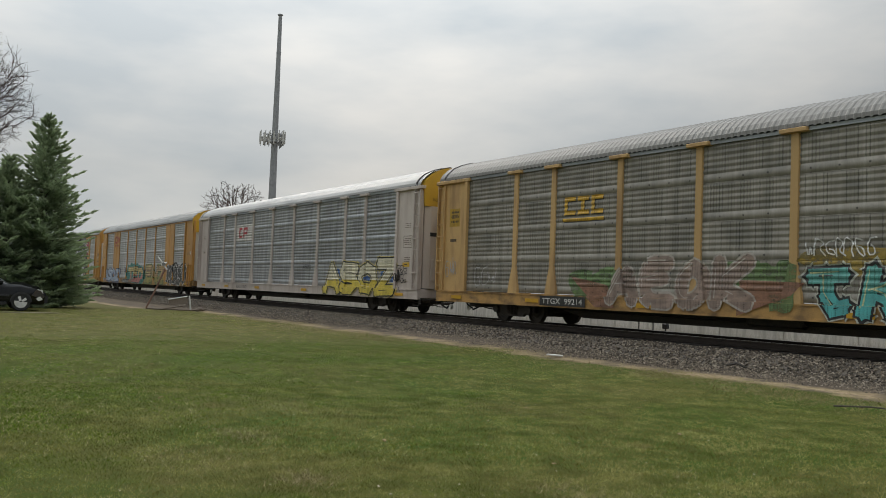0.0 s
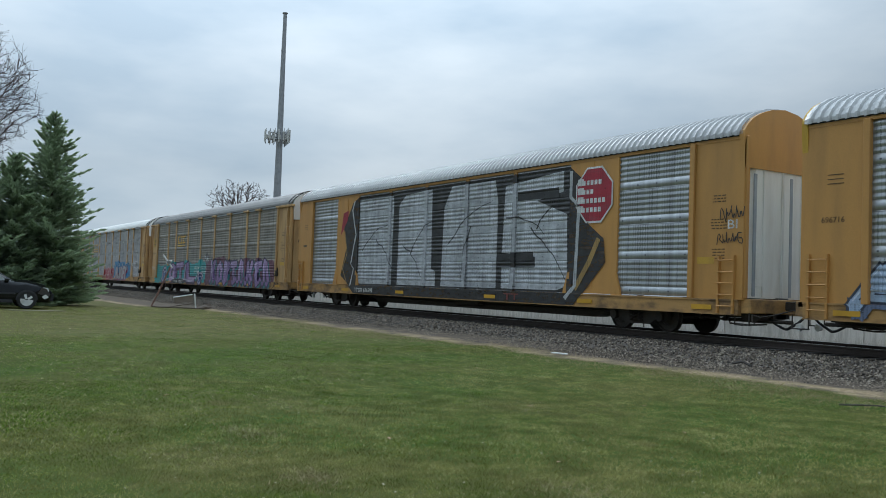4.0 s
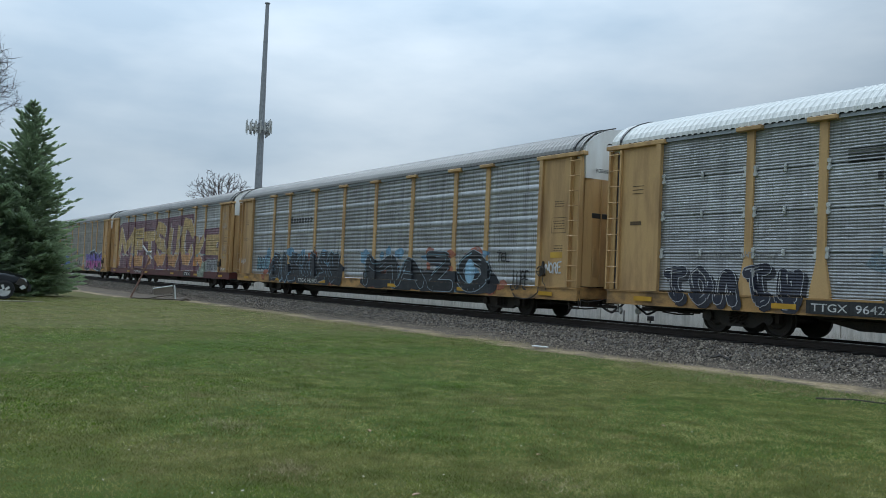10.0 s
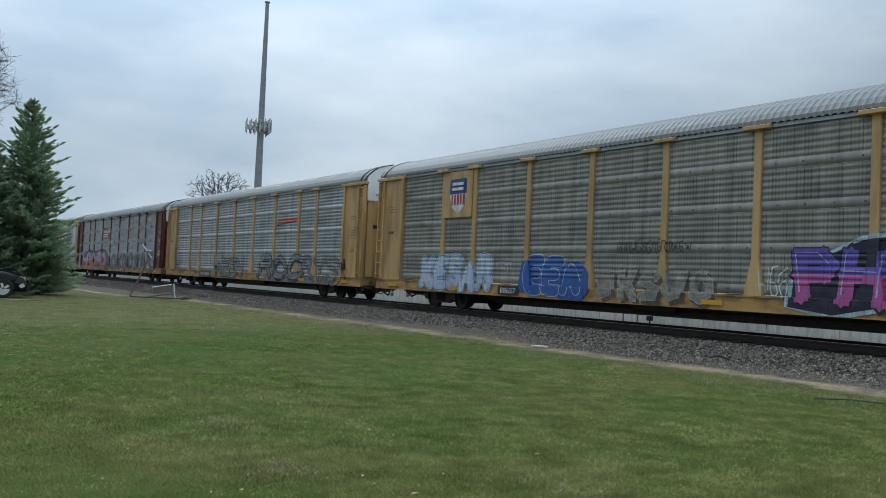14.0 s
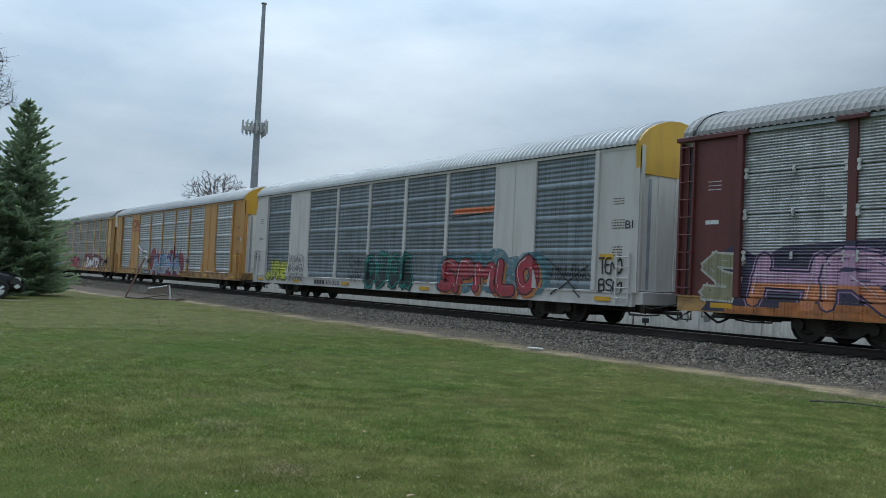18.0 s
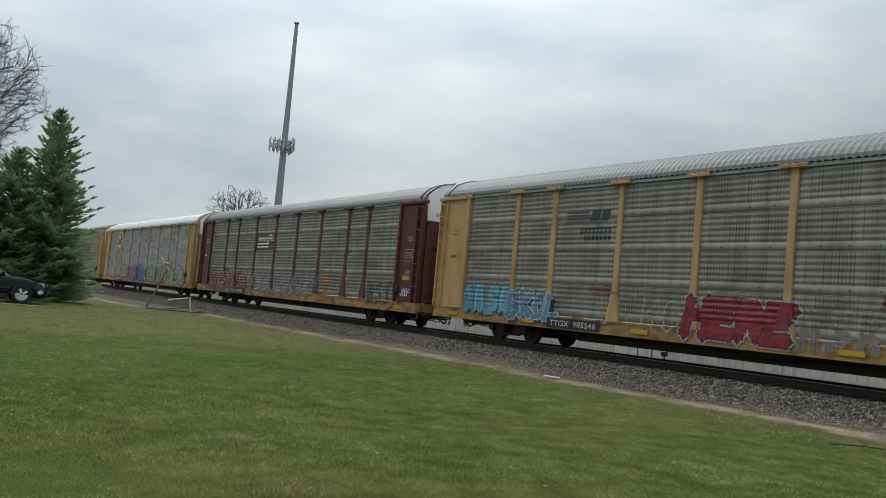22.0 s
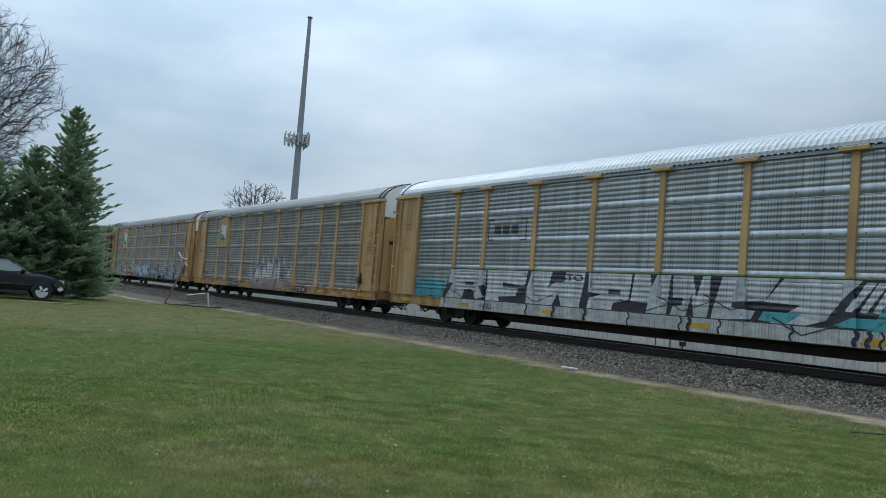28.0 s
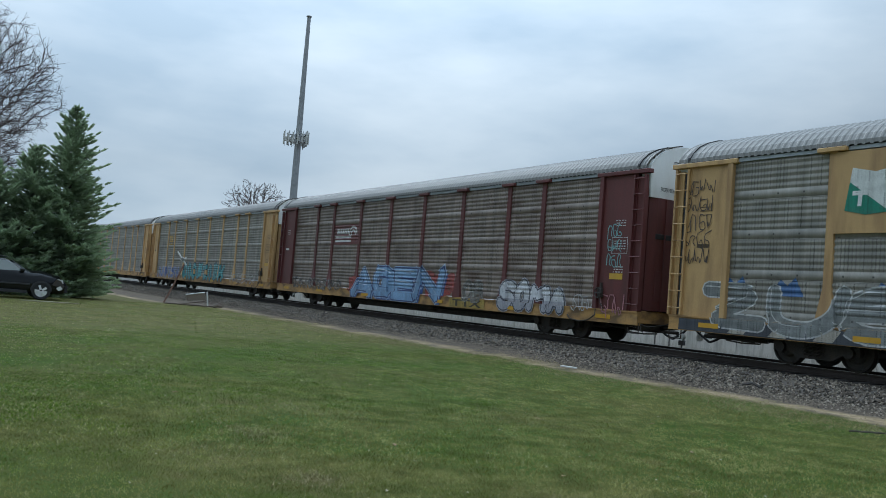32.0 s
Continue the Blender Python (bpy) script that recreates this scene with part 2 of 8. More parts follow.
STREAK = (1.2, 1.2, 0.22)
M = {
    "yellow": shader("weathered_yellow_paint", (0.52, 0.33, 0.138), 0.55, vary=0.08, second=(0.27, 0.155, 0.07), stretch=STREAK, scale=2.5, amount=0.75),
    "yellow_sill": shader("grimy_yellow_sill", (0.44, 0.255, 0.085), 0.6, vary=0.14, second=(0.11, 0.07, 0.04), stretch=(0.8, 1, 1.6), scale=2.2, amount=0.85, edge=(0.42, 0.66)),
    "yellow_new": shader("fresh_yellow_paint", (0.485, 0.252, 0.066), 0.5, vary=0.05, second=(0.31, 0.17, 0.055), stretch=STREAK, scale=1.8, amount=0.5),
    "top_yellow": shader("yellow_roof_end_paint", (0.56, 0.34, 0.035), 0.5, vary=0.06, second=(0.38, 0.22, 0.05), stretch=STREAK, scale=2.0, amount=0.5),
    "bright": shader("bright_yellow_paint", (0.56, 0.31, 0.02), 0.5, vary=0.05),
    "white_top": shader("white_roof_end_paint", (0.72, 0.72, 0.70), 0.5, vary=0.05, second=(0.5, 0.46, 0.4), stretch=STREAK, scale=2.2, amount=0.5),
    "white": shader("white_paint", (0.55, 0.525, 0.50), 0.5, vary=0.05, second=(0.42, 0.38, 0.33), stretch=STREAK, scale=2.2, amount=0.55),
    "cream": shader("cream_white_paint", (0.52, 0.46, 0.42), 0.55, vary=0.06, second=(0.33, 0.26, 0.22), stretch=STREAK, scale=2.0, amount=0.6),
    "maroon": shader("maroon_paint", (0.115, 0.030, 0.028), 0.55, vary=0.10, second=(0.06, 0.022, 0.02), stretch=STREAK, scale=2.0, amount=0.6),
    "steel_dark": perforate(shader("weathered_galvanised_steel", (0.275, 0.256, 0.220), 0.52, 0.28, vary=0.12, second=(0.14, 0.135, 0.12), stretch=(0.6, 1, 1.4), scale=1.6, amount=0.7)),
    "steel_mid": perforate(shader("grey_galvanised_steel", (0.39, 0.395, 0.395), 0.40, 0.55, vary=0.10, second=(0.20, 0.20, 0.195), stretch=(0.6, 1, 1.4), scale=1.4, amount=0.7)),
    "steel_light": perforate(shader("bright_galvanised_steel", (0.385, 0.397, 0.408), 0.34, 0.6, vary=0.08, second=(0.25, 0.258, 0.265), stretch=(0.6, 1, 1.4), scale=1.3, amount=0.6)),
    "steel_cool": perforate(shader("cool_galvanised_steel", (0.34, 0.355, 0.365), 0.42, 0.5, vary=0.10, second=(0.19, 0.20, 0.205), stretch=(0.6, 1, 1.4), scale=1.4, amount=0.7)),
    "steel_blue": perforate(shader("dull_blue_grey_steel", (0.205, 0.235, 0.26), 0.48, 0.4, vary=0.10, second=(0.14, 0.155, 0.165), stretch=(0.6, 1, 1.4), scale=1.4, amount=0.7)),
    "steel_fine": perforate(shader("dull_fluted_steel", (0.325, 0.33, 0.335), 0.45, 0.45, vary=0.12, second=(0.17, 0.17, 0.168), stretch=(0.5, 1, 2.2), scale=1.8, amount=0.75), 0.72, slits=True),
    "steel_fine_new": perforate(shader("bright_fluted_steel", (0.40, 0.43, 0.47), 0.40, 0.5, vary=0.10, second=(0.25, 0.26, 0.275), stretch=(0.5, 1, 2.2), scale=1.8, amount=0.6), 0.72, slits=True),
    "steel_brown": perforate(shader("rust_stained_steel", (0.24, 0.20, 0.17), 0.48, 0.4, vary=0.12, second=(0.10, 0.065, 0.05), stretch=(0.6, 1, 1.2), scale=1.6, amount=0.8)),
    "roof_grey": shader("grey_steel_roof", (0.182, 0.176, 0.165), 0.55, 0.1, vary=0.07, second=(0.15, 0.15, 0.14), stretch=(0.25, 1, 1), scale=1.2, amount=0.6),
    "roof_silver": shader("silver_steel_roof", (0.43, 0.43, 0.425), 0.45, 0.2, vary=0.06, second=(0.28, 0.28, 0.28), stretch=(0.3, 1, 1), scale=1.4, amount=0.5),
    "roof_white": shader("white_painted_roof", (0.64, 0.635, 0.60), 0.55, 0.0, vary=0.05, second=(0.40, 0.40, 0.39), stretch=(0.6, 1, 1), scale=1.3, amount=0.45, edge=(0.55, 0.75)),
    "steel_plain": shader("plain_galvanised_steel", (0.36, 0.39, 0.42), 0.5, 0.2, vary=0.08, second=(0.2, 0.21, 0.22)),
    "black": shader("black_paint", (0.022, 0.022, 0.024), 0.55, vary=0.2),
    "grease": shader("greasy_dark_iron", (0.042, 0.037, 0.032), 0.6, 0.2, vary=0.3, second=(0.07, 0.05, 0.035), scale=5, amount=0.6),
    "rail_top": shader("polished_rail_steel", (0.50, 0.48, 0.46), 0.28, 0.9, vary=0.05),
    "rail": shader("rusty_rail_steel", (0.055, 0.042, 0.035), 0.75, 0.1, vary=0.2),
    "tie": shader("creosoted_timber", (0.045, 0.040, 0.036), 0.9, vary=0.25, stretch=(6, 1, 1)),
    "ballast": shader("crushed_grey_stone", (0.12, 0.100, 0.081), 0.9, vary=0.3, scale=6, grain=30, bump=0.8, second=(0.07, 0.065, 0.06), amount=0.8),
    "concrete": shader("pale_weathered_concrete", (0.62, 0.60, 0.55), 0.8, vary=0.06, second=(0.34, 0.33, 0.29), stretch=(3.0, 3.0, 0.35), scale=2.0, amount=0.8),
    "post": shader("grey_timber_post", (0.12, 0.11, 0.10), 0.85, vary=0.2),
    "wood": shader("bleached_timber", (0.20, 0.16, 0.13), 0.85, vary=0.2, stretch=(1, 8, 8), scale=3),
    "wood_red": shader("reddish_plank", (0.22, 0.12, 0.09), 0.8, vary=0.2),
    "door_white": shader("white_door_paint", (0.74, 0.73, 0.69), 0.5, vary=0.05, second=(0.50, 0.46, 0.40), stretch=STREAK, scale=2.4, amount=0.5),
    "white_flat": shader("white_lettering", (0.70, 0.70, 0.68), 0.6, vary=0.08, second=(0.4, 0.4, 0.38), scale=4, amount=0.5),
    "galv": shader("galvanised_mast_steel", (0.30, 0.31, 0.32), 0.5, 0.3, vary=0.06),
    "antenna": shader("antenna_white_plastic", (0.55, 0.55, 0.52), 0.5, vary=0.05),
    "bark": shader("grey_bark", (0.10, 0.085, 0.075), 0.9, vary=0.25, stretch=(3, 3, 0.6), scale=4),
    "twig": shader("thin_bare_twig", (0.075, 0.054, 0.046), 0.9, vary=0.2),
    "needle": shader("spruce_needle", (0.315, 0.385, 0.265), 0.75, vary=0.3, scale=1.2, second=(0.165, 0.22, 0.15), amount=0.9, edge=(0.4, 0.6), bump=0),
    "car_paint": shader("black_car_paint", (0.008, 0.009, 0.011), 0.10, 0.0, vary=0.1, bump=0.0, specular=0.42),
    "tyre": shader("tyre_rubber", (0.02, 0.02, 0.02), 0.85, vary=0.2),
    "alloy": shader("alloy_rim", (0.80, 0.80, 0.80), 0.4, 0.35, vary=0.05),
    "lamp_glass": shader("headlamp_lens", (0.66, 0.67, 0.64), 0.15, 0.0, vary=0.05),
    "leaf_dry": shader("dry_leaf", (0.34, 0.22, 0.13), 0.8, vary=0.2),
}


def glass():
    m = bpy.data.materials.new("tinted_car_glass")
    m.use_nodes = True
    b = m.node_tree.nodes["Principled BSDF"]
    b.inputs["Base Color"].default_value = (0.20, 0.225, 0.22, 1)
    b.inputs["Roughness"].default_value = 0.04
    b.inputs["Specular IOR Level"].default_value = 0.9
    return m


M["glass"] = glass()


def see_through(m, rgb, amount):
    """Thin leaves let part of the light pass."""
    nt = m.node_tree
    b = nt.nodes["Principled BSDF"]
    t, mix = nt.nodes.new("ShaderNodeBsdfTranslucent"), nt.nodes.new("ShaderNodeMixShader")
    t.inputs["Color"].default_value = (*rgb, 1)
    mix.inputs[0].default_value = amount
    out = nt.nodes["Material Output"]
    nt.links.new(b.outputs[0], mix.inputs[1])
    nt.links.new(t.outputs[0], mix.inputs[2])
    nt.links.new(mix.outputs[0], out.inputs["Surface"])


see_through(M["needle"], (0.37, 0.46, 0.26), 0.55)
PAINTS = {}


def paint(rgb, thin=0.0):
    """Sprayed paint of one colour, uneven; thin paint lets the steel under it show."""
    key = (tuple(rgb), thin)
    if key not in PAINTS:
        m = perforate(shader("spray_paint", key[0], 0.5, vary=0.18, scale=2.2, stretch=(0.9, 1, 3.0), second=tuple(c * 0.62 + 0.04 for c in rgb), amount=0.7, bump=0.05), 0.45, on_car=True)
        if thin:
            nt = m.node_tree
            N, L = nt.nodes.new, nt.links.new
            tc, mp, ns, r = N("ShaderNodeTexCoord"), N("ShaderNodeMapping"), N("ShaderNodeTexNoise"), N("ShaderNodeMapRange")
            mp.inputs["Scale"].default_value = (1.0, 1.0, 2.6)
            ns.inputs["Scale"].default_value, ns.inputs["Detail"].default_value = 3.0, 6.0
            r.inputs["From Min"].default_value, r.inputs["From Max"].default_value = 0.3, 0.7
            r.inputs["To Min"].default_value, r.inputs["To Max"].default_value = max(0.0, thin - 0.25), min(1.0, thin + 0.25)
            clear, mix = N("ShaderNodeBsdfTransparent"), N("ShaderNodeMixShader")
            L(tc.outputs["Object"], mp.inputs[0])
            L(mp.outputs[0], ns.inputs["Vector"])
            L(ns.outputs["Fac"], r.inputs["Value"])
            L(r.outputs["Result"], mix.inputs[0])
            L(nt.nodes["Principled BSDF"].outputs[0], mix.inputs[1])
            L(clear.outputs[0], mix.inputs[2])
            L(mix.outputs[0], nt.nodes["Material Output"].inputs["Surface"])
        PAINTS[key] = m
    return PAINTS[key]


# ---- mesh helpers ----


def box(bm, x0, x1, y0, y1, z0, z1, bevel=0.0):
    vs = [bm.verts.new((x, y, z)) for x in (x0, x1) for y in (y0, y1) for z in (z0, z1)]
    fs = [bm.faces.new([vs[i] for i in q]) for q in ((0, 1, 3, 2), (4, 6, 7, 5), (0, 4, 5, 1), (2, 3, 7, 6), (0, 2, 6, 4), (1, 5, 7, 3))]
    if bevel:
        bmesh.ops.bevel(bm, geom=list({e for f in fs for e in f.edges}), offset=bevel, segments=1, affect="EDGES")


def tube(bm, pts, r, seg=6, r2=None):
    """A round bar along a line of points, with a radius that may taper to r2."""
    pts = [Vector(p) for p in pts]
    rings = []
    for i, p in enumerate(pts):
        d = (pts[min(i + 1, len(pts) - 1)] - pts[max(i - 1, 0)]).normalized()
        a = d.orthogonal().normalized() if abs(d.z) > 0.9 else d.cross(Vector((0, 0, 1))).normalized()
        b = d.cross(a)
        k = r if r2 is None else r + (r2 - r) * i / (len(pts) - 1)
        rings.append([bm.verts.new(p + (a * math.cos(w) + b * math.sin(w)) * k) for w in [2 * math.pi * j / seg for j in range(seg)]])
    for q, s in zip(rings, rings[1:]):
        for j in range(seg):
            bm.faces.new((q[j], q[(j + 1) % seg], s[(j + 1) % seg], s[j]))
    bm.faces.new(rings[0][::-1])
    bm.faces.new(rings[-1])


def prism(bm, outline, axis, a, b):
    """A closed outline of 2D points pushed along an axis from a to b."""
    def at(p, k):
        return (k, p[0], p[1]) if axis == "x" else (p[0], k, p[1]) if axis == "y" else (p[0], p[1], k)
    lo, hi = [bm.verts.new(at(p, a)) for p in outline], [bm.verts.new(at(p, b)) for p in outline]
    n = len(outline)
    for i in range(n):
        bm.faces.new((lo[i], lo[(i + 1) % n], hi[(i + 1) % n], hi[i]))
    bm.faces.new(lo[::-1])
    bm.faces.new(hi)


MESHES = {}


def mesh(key, build, smooth=False):
    """The mesh of that key, built once."""
    if key not in MESHES:
        bm = bmesh.new()
        build(bm)
        bmesh.ops.recalc_face_normals(bm, faces=bm.faces)
        me = bpy.data.meshes.new(str(key[0] if isinstance(key, tuple) else key))
        bm.to_mesh(me)
        bm.free()
        me.materials.append(None)
        if smooth:
            me.polygons.foreach_set("use_smooth", [True] * len(me.polygons))
        MESHES[key] = me
    return MESHES[key]


def part(name, data, material, parent=None, at=(0, 0, 0), turn=0.0, label=""):
    """One mesh object under a thing or under a part; data is a mesh, or a function that fills a bmesh."""
    if not isinstance(data, bpy.types.Mesh):
        bm = bmesh.new()
        data(bm)
        bmesh.ops.recalc_face_normals(bm, faces=bm.faces)
        me = bpy.data.meshes.new(name)
        bm.to_mesh(me)
        bm.free()
        me.materials.append(None)
        data = me
    ob = new(name, data)
    ob.material_slots[0].link = "OBJECT"
    ob.material_slots[0].material = material
    ob.parent = parent
    ob.location, ob.rotation_euler = at, (0, 0, turn)
    if label:
        ob["label"] = label
    return ob


def raw(name, verts, faces, material):
    me = bpy.data.meshes.new(name)
    me.from_pydata(verts, [], faces)
    me.materials.append(material)
    return new(name, me)


# ---- ground, track and wall ----
TRACK_Y = 19.17
LAWN_Z = -0.57


def ground_height(x, y):
    z = LAWN_Z + 0.03 * noise.noise((x * 0.15, y * 0.15, 0)) * min(1.0, (abs(x) + abs(y)) / 12)
    if y > 13.0:
        z += min(1.0, (y - 13.0) / 4.0) * 0.08
    return z


def build_ground():
    xs = [-2500, -900, -400, -220, -150, -110] + [-90 + 2 * i for i in range(56)] + [30, 60, 140, 400, 900, 2500]
    ys = [-2500, -900, -300, -100, -40, -20] + [-10 + 1.0 * i for i in range(48)] + [45, 70, 120, 300, 900, 2500]
    verts = [(x, y, ground_height(x, y)) for x in xs for y in ys]
    n = len(ys)
    faces = [(i * n + j, i * n + n + j, i * n + n + j + 1, i * n + j + 1) for i in range(len(xs) - 1) for j in range(n - 1)]
    m = bpy.data.materials.new("lawn_and_dirt")
    m.use_nodes = True
    nt = m.node_tree
    N, L = nt.nodes.new, nt.links.new
    b = nt.nodes["Principled BSDF"]
    b.inputs["Roughness"].default_value = 0.95
    b.inputs["Specular IOR Level"].default_value = 0.05
    tc = N("ShaderNodeTexCoord")

    def noise_of(scale, detail=5.0, stretch=None):
        t = N("ShaderNodeTexNoise")
        t.inputs["Scale"].default_value, t.inputs["Detail"].default_value = scale, detail
        if stretch:
            mp = N("ShaderNodeMapping")
            mp.inputs["Scale"].default_value = stretch
            L(tc.outputs["Object"], mp.inputs[0])
            L(mp.outputs[0], t.inputs["Vector"])
        else:
            L(tc.outputs["Object"], t.inputs["Vector"])
        return t.outputs["Fac"]

    def blend(fac, a, c, lo=0.4, hi=0.6):
        r = N("ShaderNodeMapRange")
        r.inputs["From Min"].default_value, r.inputs["From Max"].default_value = lo, hi
        L(fac, r.inputs["Value"])
        x = N("ShaderNodeMix")
        x.data_type = "RGBA"
        for k, s in (("A", a), ("B", c)):
            if isinstance(s, tuple):
                x.inputs[k].default_value = (*s, 1)
            else:
                L(s, x.inputs[k])
        L(r.outputs["Result"], x.inputs["Factor"])
        return x.outputs["Result"]
    grass = blend(noise_of(0.45), (0.036, 0.076, 0.008), (0.085, 0.088, 0.024), 0.42, 0.60)
    grass = blend(noise_of(6.0), grass, (0.052, 0.064, 0.014), 0.35, 0.75)
    grass = blend(noise_of(45.0, 3.0), grass, (0.080, 0.093, 0.016), 0.52, 0.75)
    dirt = blend(noise_of(3.0), (0.15, 0.118, 0.088), (0.095, 0.078, 0.062))
    dirt = blend(noise_of(40.0, 3.0), dirt, (0.08, 0.07, 0.06), 0.5, 0.8)
    straw = blend(noise_of(9.0), (0.37, 0.285, 0.185), (0.25, 0.195, 0.115))
    grass = blend(noise_of(1.7), grass, (0.098, 0.088, 0.030), 0.60, 0.72)
    straw = blend(noise_of(1.3), straw, dirt, 0.46, 0.62)
    sep = N("ShaderNodeSeparateXYZ")
    L(tc.outputs["Object"], sep.inputs[0])
    # drier and paler far off
    grass = blend(sep.outputs["X"], blend(noise_of(2.2), (0.088, 0.088, 0.028), (0.118, 0.108, 0.042)), grass, -27.0, -19.0)
    wob = N("ShaderNodeMath")
    wob.operation = "MULTIPLY_ADD"
    L(noise_of(0.8, 6.0), wob.inputs[0])
    wob.inputs[1].default_value = 1.4
    # the lawn ends sooner behind the broken frame
    bend, far = N("ShaderNodeMapRange"), N("ShaderNodeMath")
    bend.interpolation_type = "SMOOTHSTEP"
    bend.inputs["From Min"].default_value, bend.inputs["From Max"].default_value = -51.0, -43.5
    bend.inputs["To Min"].default_value, bend.inputs["To Max"].default_value = 2.4, 0.0
    L(sep.outputs["X"], bend.inputs["Value"])
    far.operation = "ADD"
    L(sep.outputs["Y"], far.inputs[0])
    L(bend.outputs["Result"], far.inputs[1])
    L(far.outputs[0], wob.inputs[2])
    col = blend(wob.outputs[0], grass, straw, 14.40, 14.65)
    col = blend(wob.outputs[0], col, dirt, 15.0, 15.5)
    L(col, b.inputs["Base Color"])
    bp = N("ShaderNodeBump")
    bp.inputs["Strength"].default_value, bp.inputs["Distance"].default_value = 0.4, 0.012
    L(noise_of(25.0, 4.0), bp.inputs["Height"])
    L(bp.outputs[0], b.inputs["Normal"])
    ob = raw("ground", verts, faces, m)
    tagged(ob, "mown spring lawn with a bare dirt strip beside the track", "ground", kind="structure")


def build_track():
    y0 = TRACK_Y
    bed = tagged(part("ballast_bed", lambda bm: prism(bm, [(-3.1, -0.62), (-2.45, -0.42), (-1.75, -0.24), (-1.3, -0.21), (1.3, -0.21), (1.75, -0.24), (3.0, -0.55), (3.2, -0.7), (-3.2, -0.7)], "x", -420, 160), M["ballast"], at=(0, y0, 0)),
                 "grey crushed-stone ballast bed under the rails", "ballast", kind="structure")
    track = tagged(new("track"), "single railway track of steel rails on dark timber sleepers", "railway track", kind="structure")
    track.location = (0, y0, 0)
    prof = [(-0.07, -0.172), (0.07, -0.172), (0.07, -0.158), (0.012, -0.14), (0.012, -0.05), (0.036, -0.035), (0.036, -0.004), (0.03, 0), (-0.03, 0), (-0.036, -0.004), (-0.036, -0.035), (-0.012, -0.05), (-0.012, -0.14), (-0.07, -0.158)]
    for y in (-0.755, 0.755):
        r = part("rail", lambda bm: prism(bm, prof, "x", -420, 160), M["rail"], track, (0, y, 0))
        part("running_surface", lambda bm: box(bm, -420, 160, -0.031, 0.031, 0.0, 0.004), M["rail_top"], r, label="rail top polished bright by wheels")
    tie = mesh("tie", lambda bm: box(bm, -0.115, 0.115, -1.3, 1.3, -0.36, -0.172, 0.012))
    for i in range(240):
        part("tie", tie, M["tie"], track, (-104 + i * 0.5, random.uniform(-0.04, 0.04), random.uniform(-0.006, 0.0)), random.uniform(-0.02, 0.02))

    def far(bm):
        for i in range(500):
            box(bm, -104.5 - i * 0.5 - 0.115, -104.5 - i * 0.5 + 0.115, -1.3, 1.3, -0.36, -0.175)
    part("far_ties", far, M["tie"], track)["kind"] = "stuff"


def build_stones():
    rng = np.random.default_rng(5)
    n = 54000
    x = -3 - 80 * rng.random(n) ** 2.0
    q = rng.random(n)
    y = TRACK_Y - 1.3 - np.where(q < 0.72, 2.3 * rng.random(n) ** 0.85, 2.1 + 1.1 * rng.random(n) ** 1.3)
    k = TRACK_Y - y
    z = np.interp(k, [1.3, 1.75, 2.45, 3.1, 3.6], [-0.21, -0.24, -0.42, -0.60, -0.52])
    z = np.where(k > 2.9, np.interp(y, [13.0, 17.0], [-0.575, -0.495]), z)
    s = (0.016 + 0.030 * rng.random(n) ** 1.6) * np.where(k > 3.3, 0.6, 1.0)
    base = np.array([(1, 0, 0), (0, 1, 0), (-1, 0, 0), (0, -1, 0), (0, 0, 0.8), (0, 0, -0.7)], float)
    v = base[None] * s[:, None, None] * (0.7 + 0.6 * rng.random((n, 6, 1)))
    a = rng.random(n) * 6.28
    c, d = np.cos(a)[:, None], np.sin(a)[:, None]
    vx, vy = v[:, :, 0] * c - v[:, :, 1] * d, v[:, :, 0] * d + v[:, :, 1] * c
    tilt = rng.normal(0, 0.5, n)[:, None]
    vz = v[:, :, 2] + vx * tilt
    pts = np.stack([vx + x[:, None], vy + y[:, None], vz + z[:, None] + 0.01], -1).reshape(-1, 3)
    tri = np.array([(0, 1, 4), (1, 2, 4), (2, 3, 4), (3, 0, 4), (1, 0, 5), (2, 1, 5), (3, 2, 5), (0, 3, 5)])
    faces = (tri[None] + 6 * np.arange(n)[:, None, None]).reshape(-1, 3)
    m = shader("ballast_stones", (0.21, 0.205, 0.195), 0.85, vary=0.1)
    nt = m.node_tree
    geo, ramp = nt.nodes.new("ShaderNodeNewGeometry"), nt.nodes.new("ShaderNodeValToRGB")
    ramp.color_ramp.elements[0].color, ramp.color_ramp.elements[1].color = (0.034, 0.029, 0.023, 1), (0.37, 0.315, 0.25, 1)
    mid = ramp.color_ramp.elements.new(0.6)
    mid.color = (0.138, 0.110, 0.081, 1)
    nt.links.new(geo.outputs["Random Per Island"], ramp.inputs[0])
    nt.links.new(ramp.outputs[0], nt.nodes["Principled BSDF"].inputs["Base Color"])
    ob = raw("ballast_stones", pts.tolist(), faces.tolist(), m)
    tagged(ob, "loose angular grey ballast stones along the track shoulder", "gravel", kind="stuff")


def build_wall():
    wall = tagged(new("wall_north"), "low pale weathered concrete wall beyond the track", "wall", kind="structure")
    wall.location = (0, 29.0, 0)
    slab = mesh("panel_wall", lambda bm: box(bm, 0.0, 2.97, 0, 0.22, -0.6, 0.75, 0.015))
    for i in range(60):
        part("wall_slab", slab, M["concrete"], wall, (-150 + i * 3.0, random.uniform(-0.01, 0.01), random.uniform(-0.02, 0.02)))


def ray_place(az, d, z=LAWN_Z):
    a = radians(az)
    return Vector((-math.sin(a) * d, math.cos(a) * d, z))


build_ground()
build_track()
build_wall()
build_stones()

# ---- plants ----


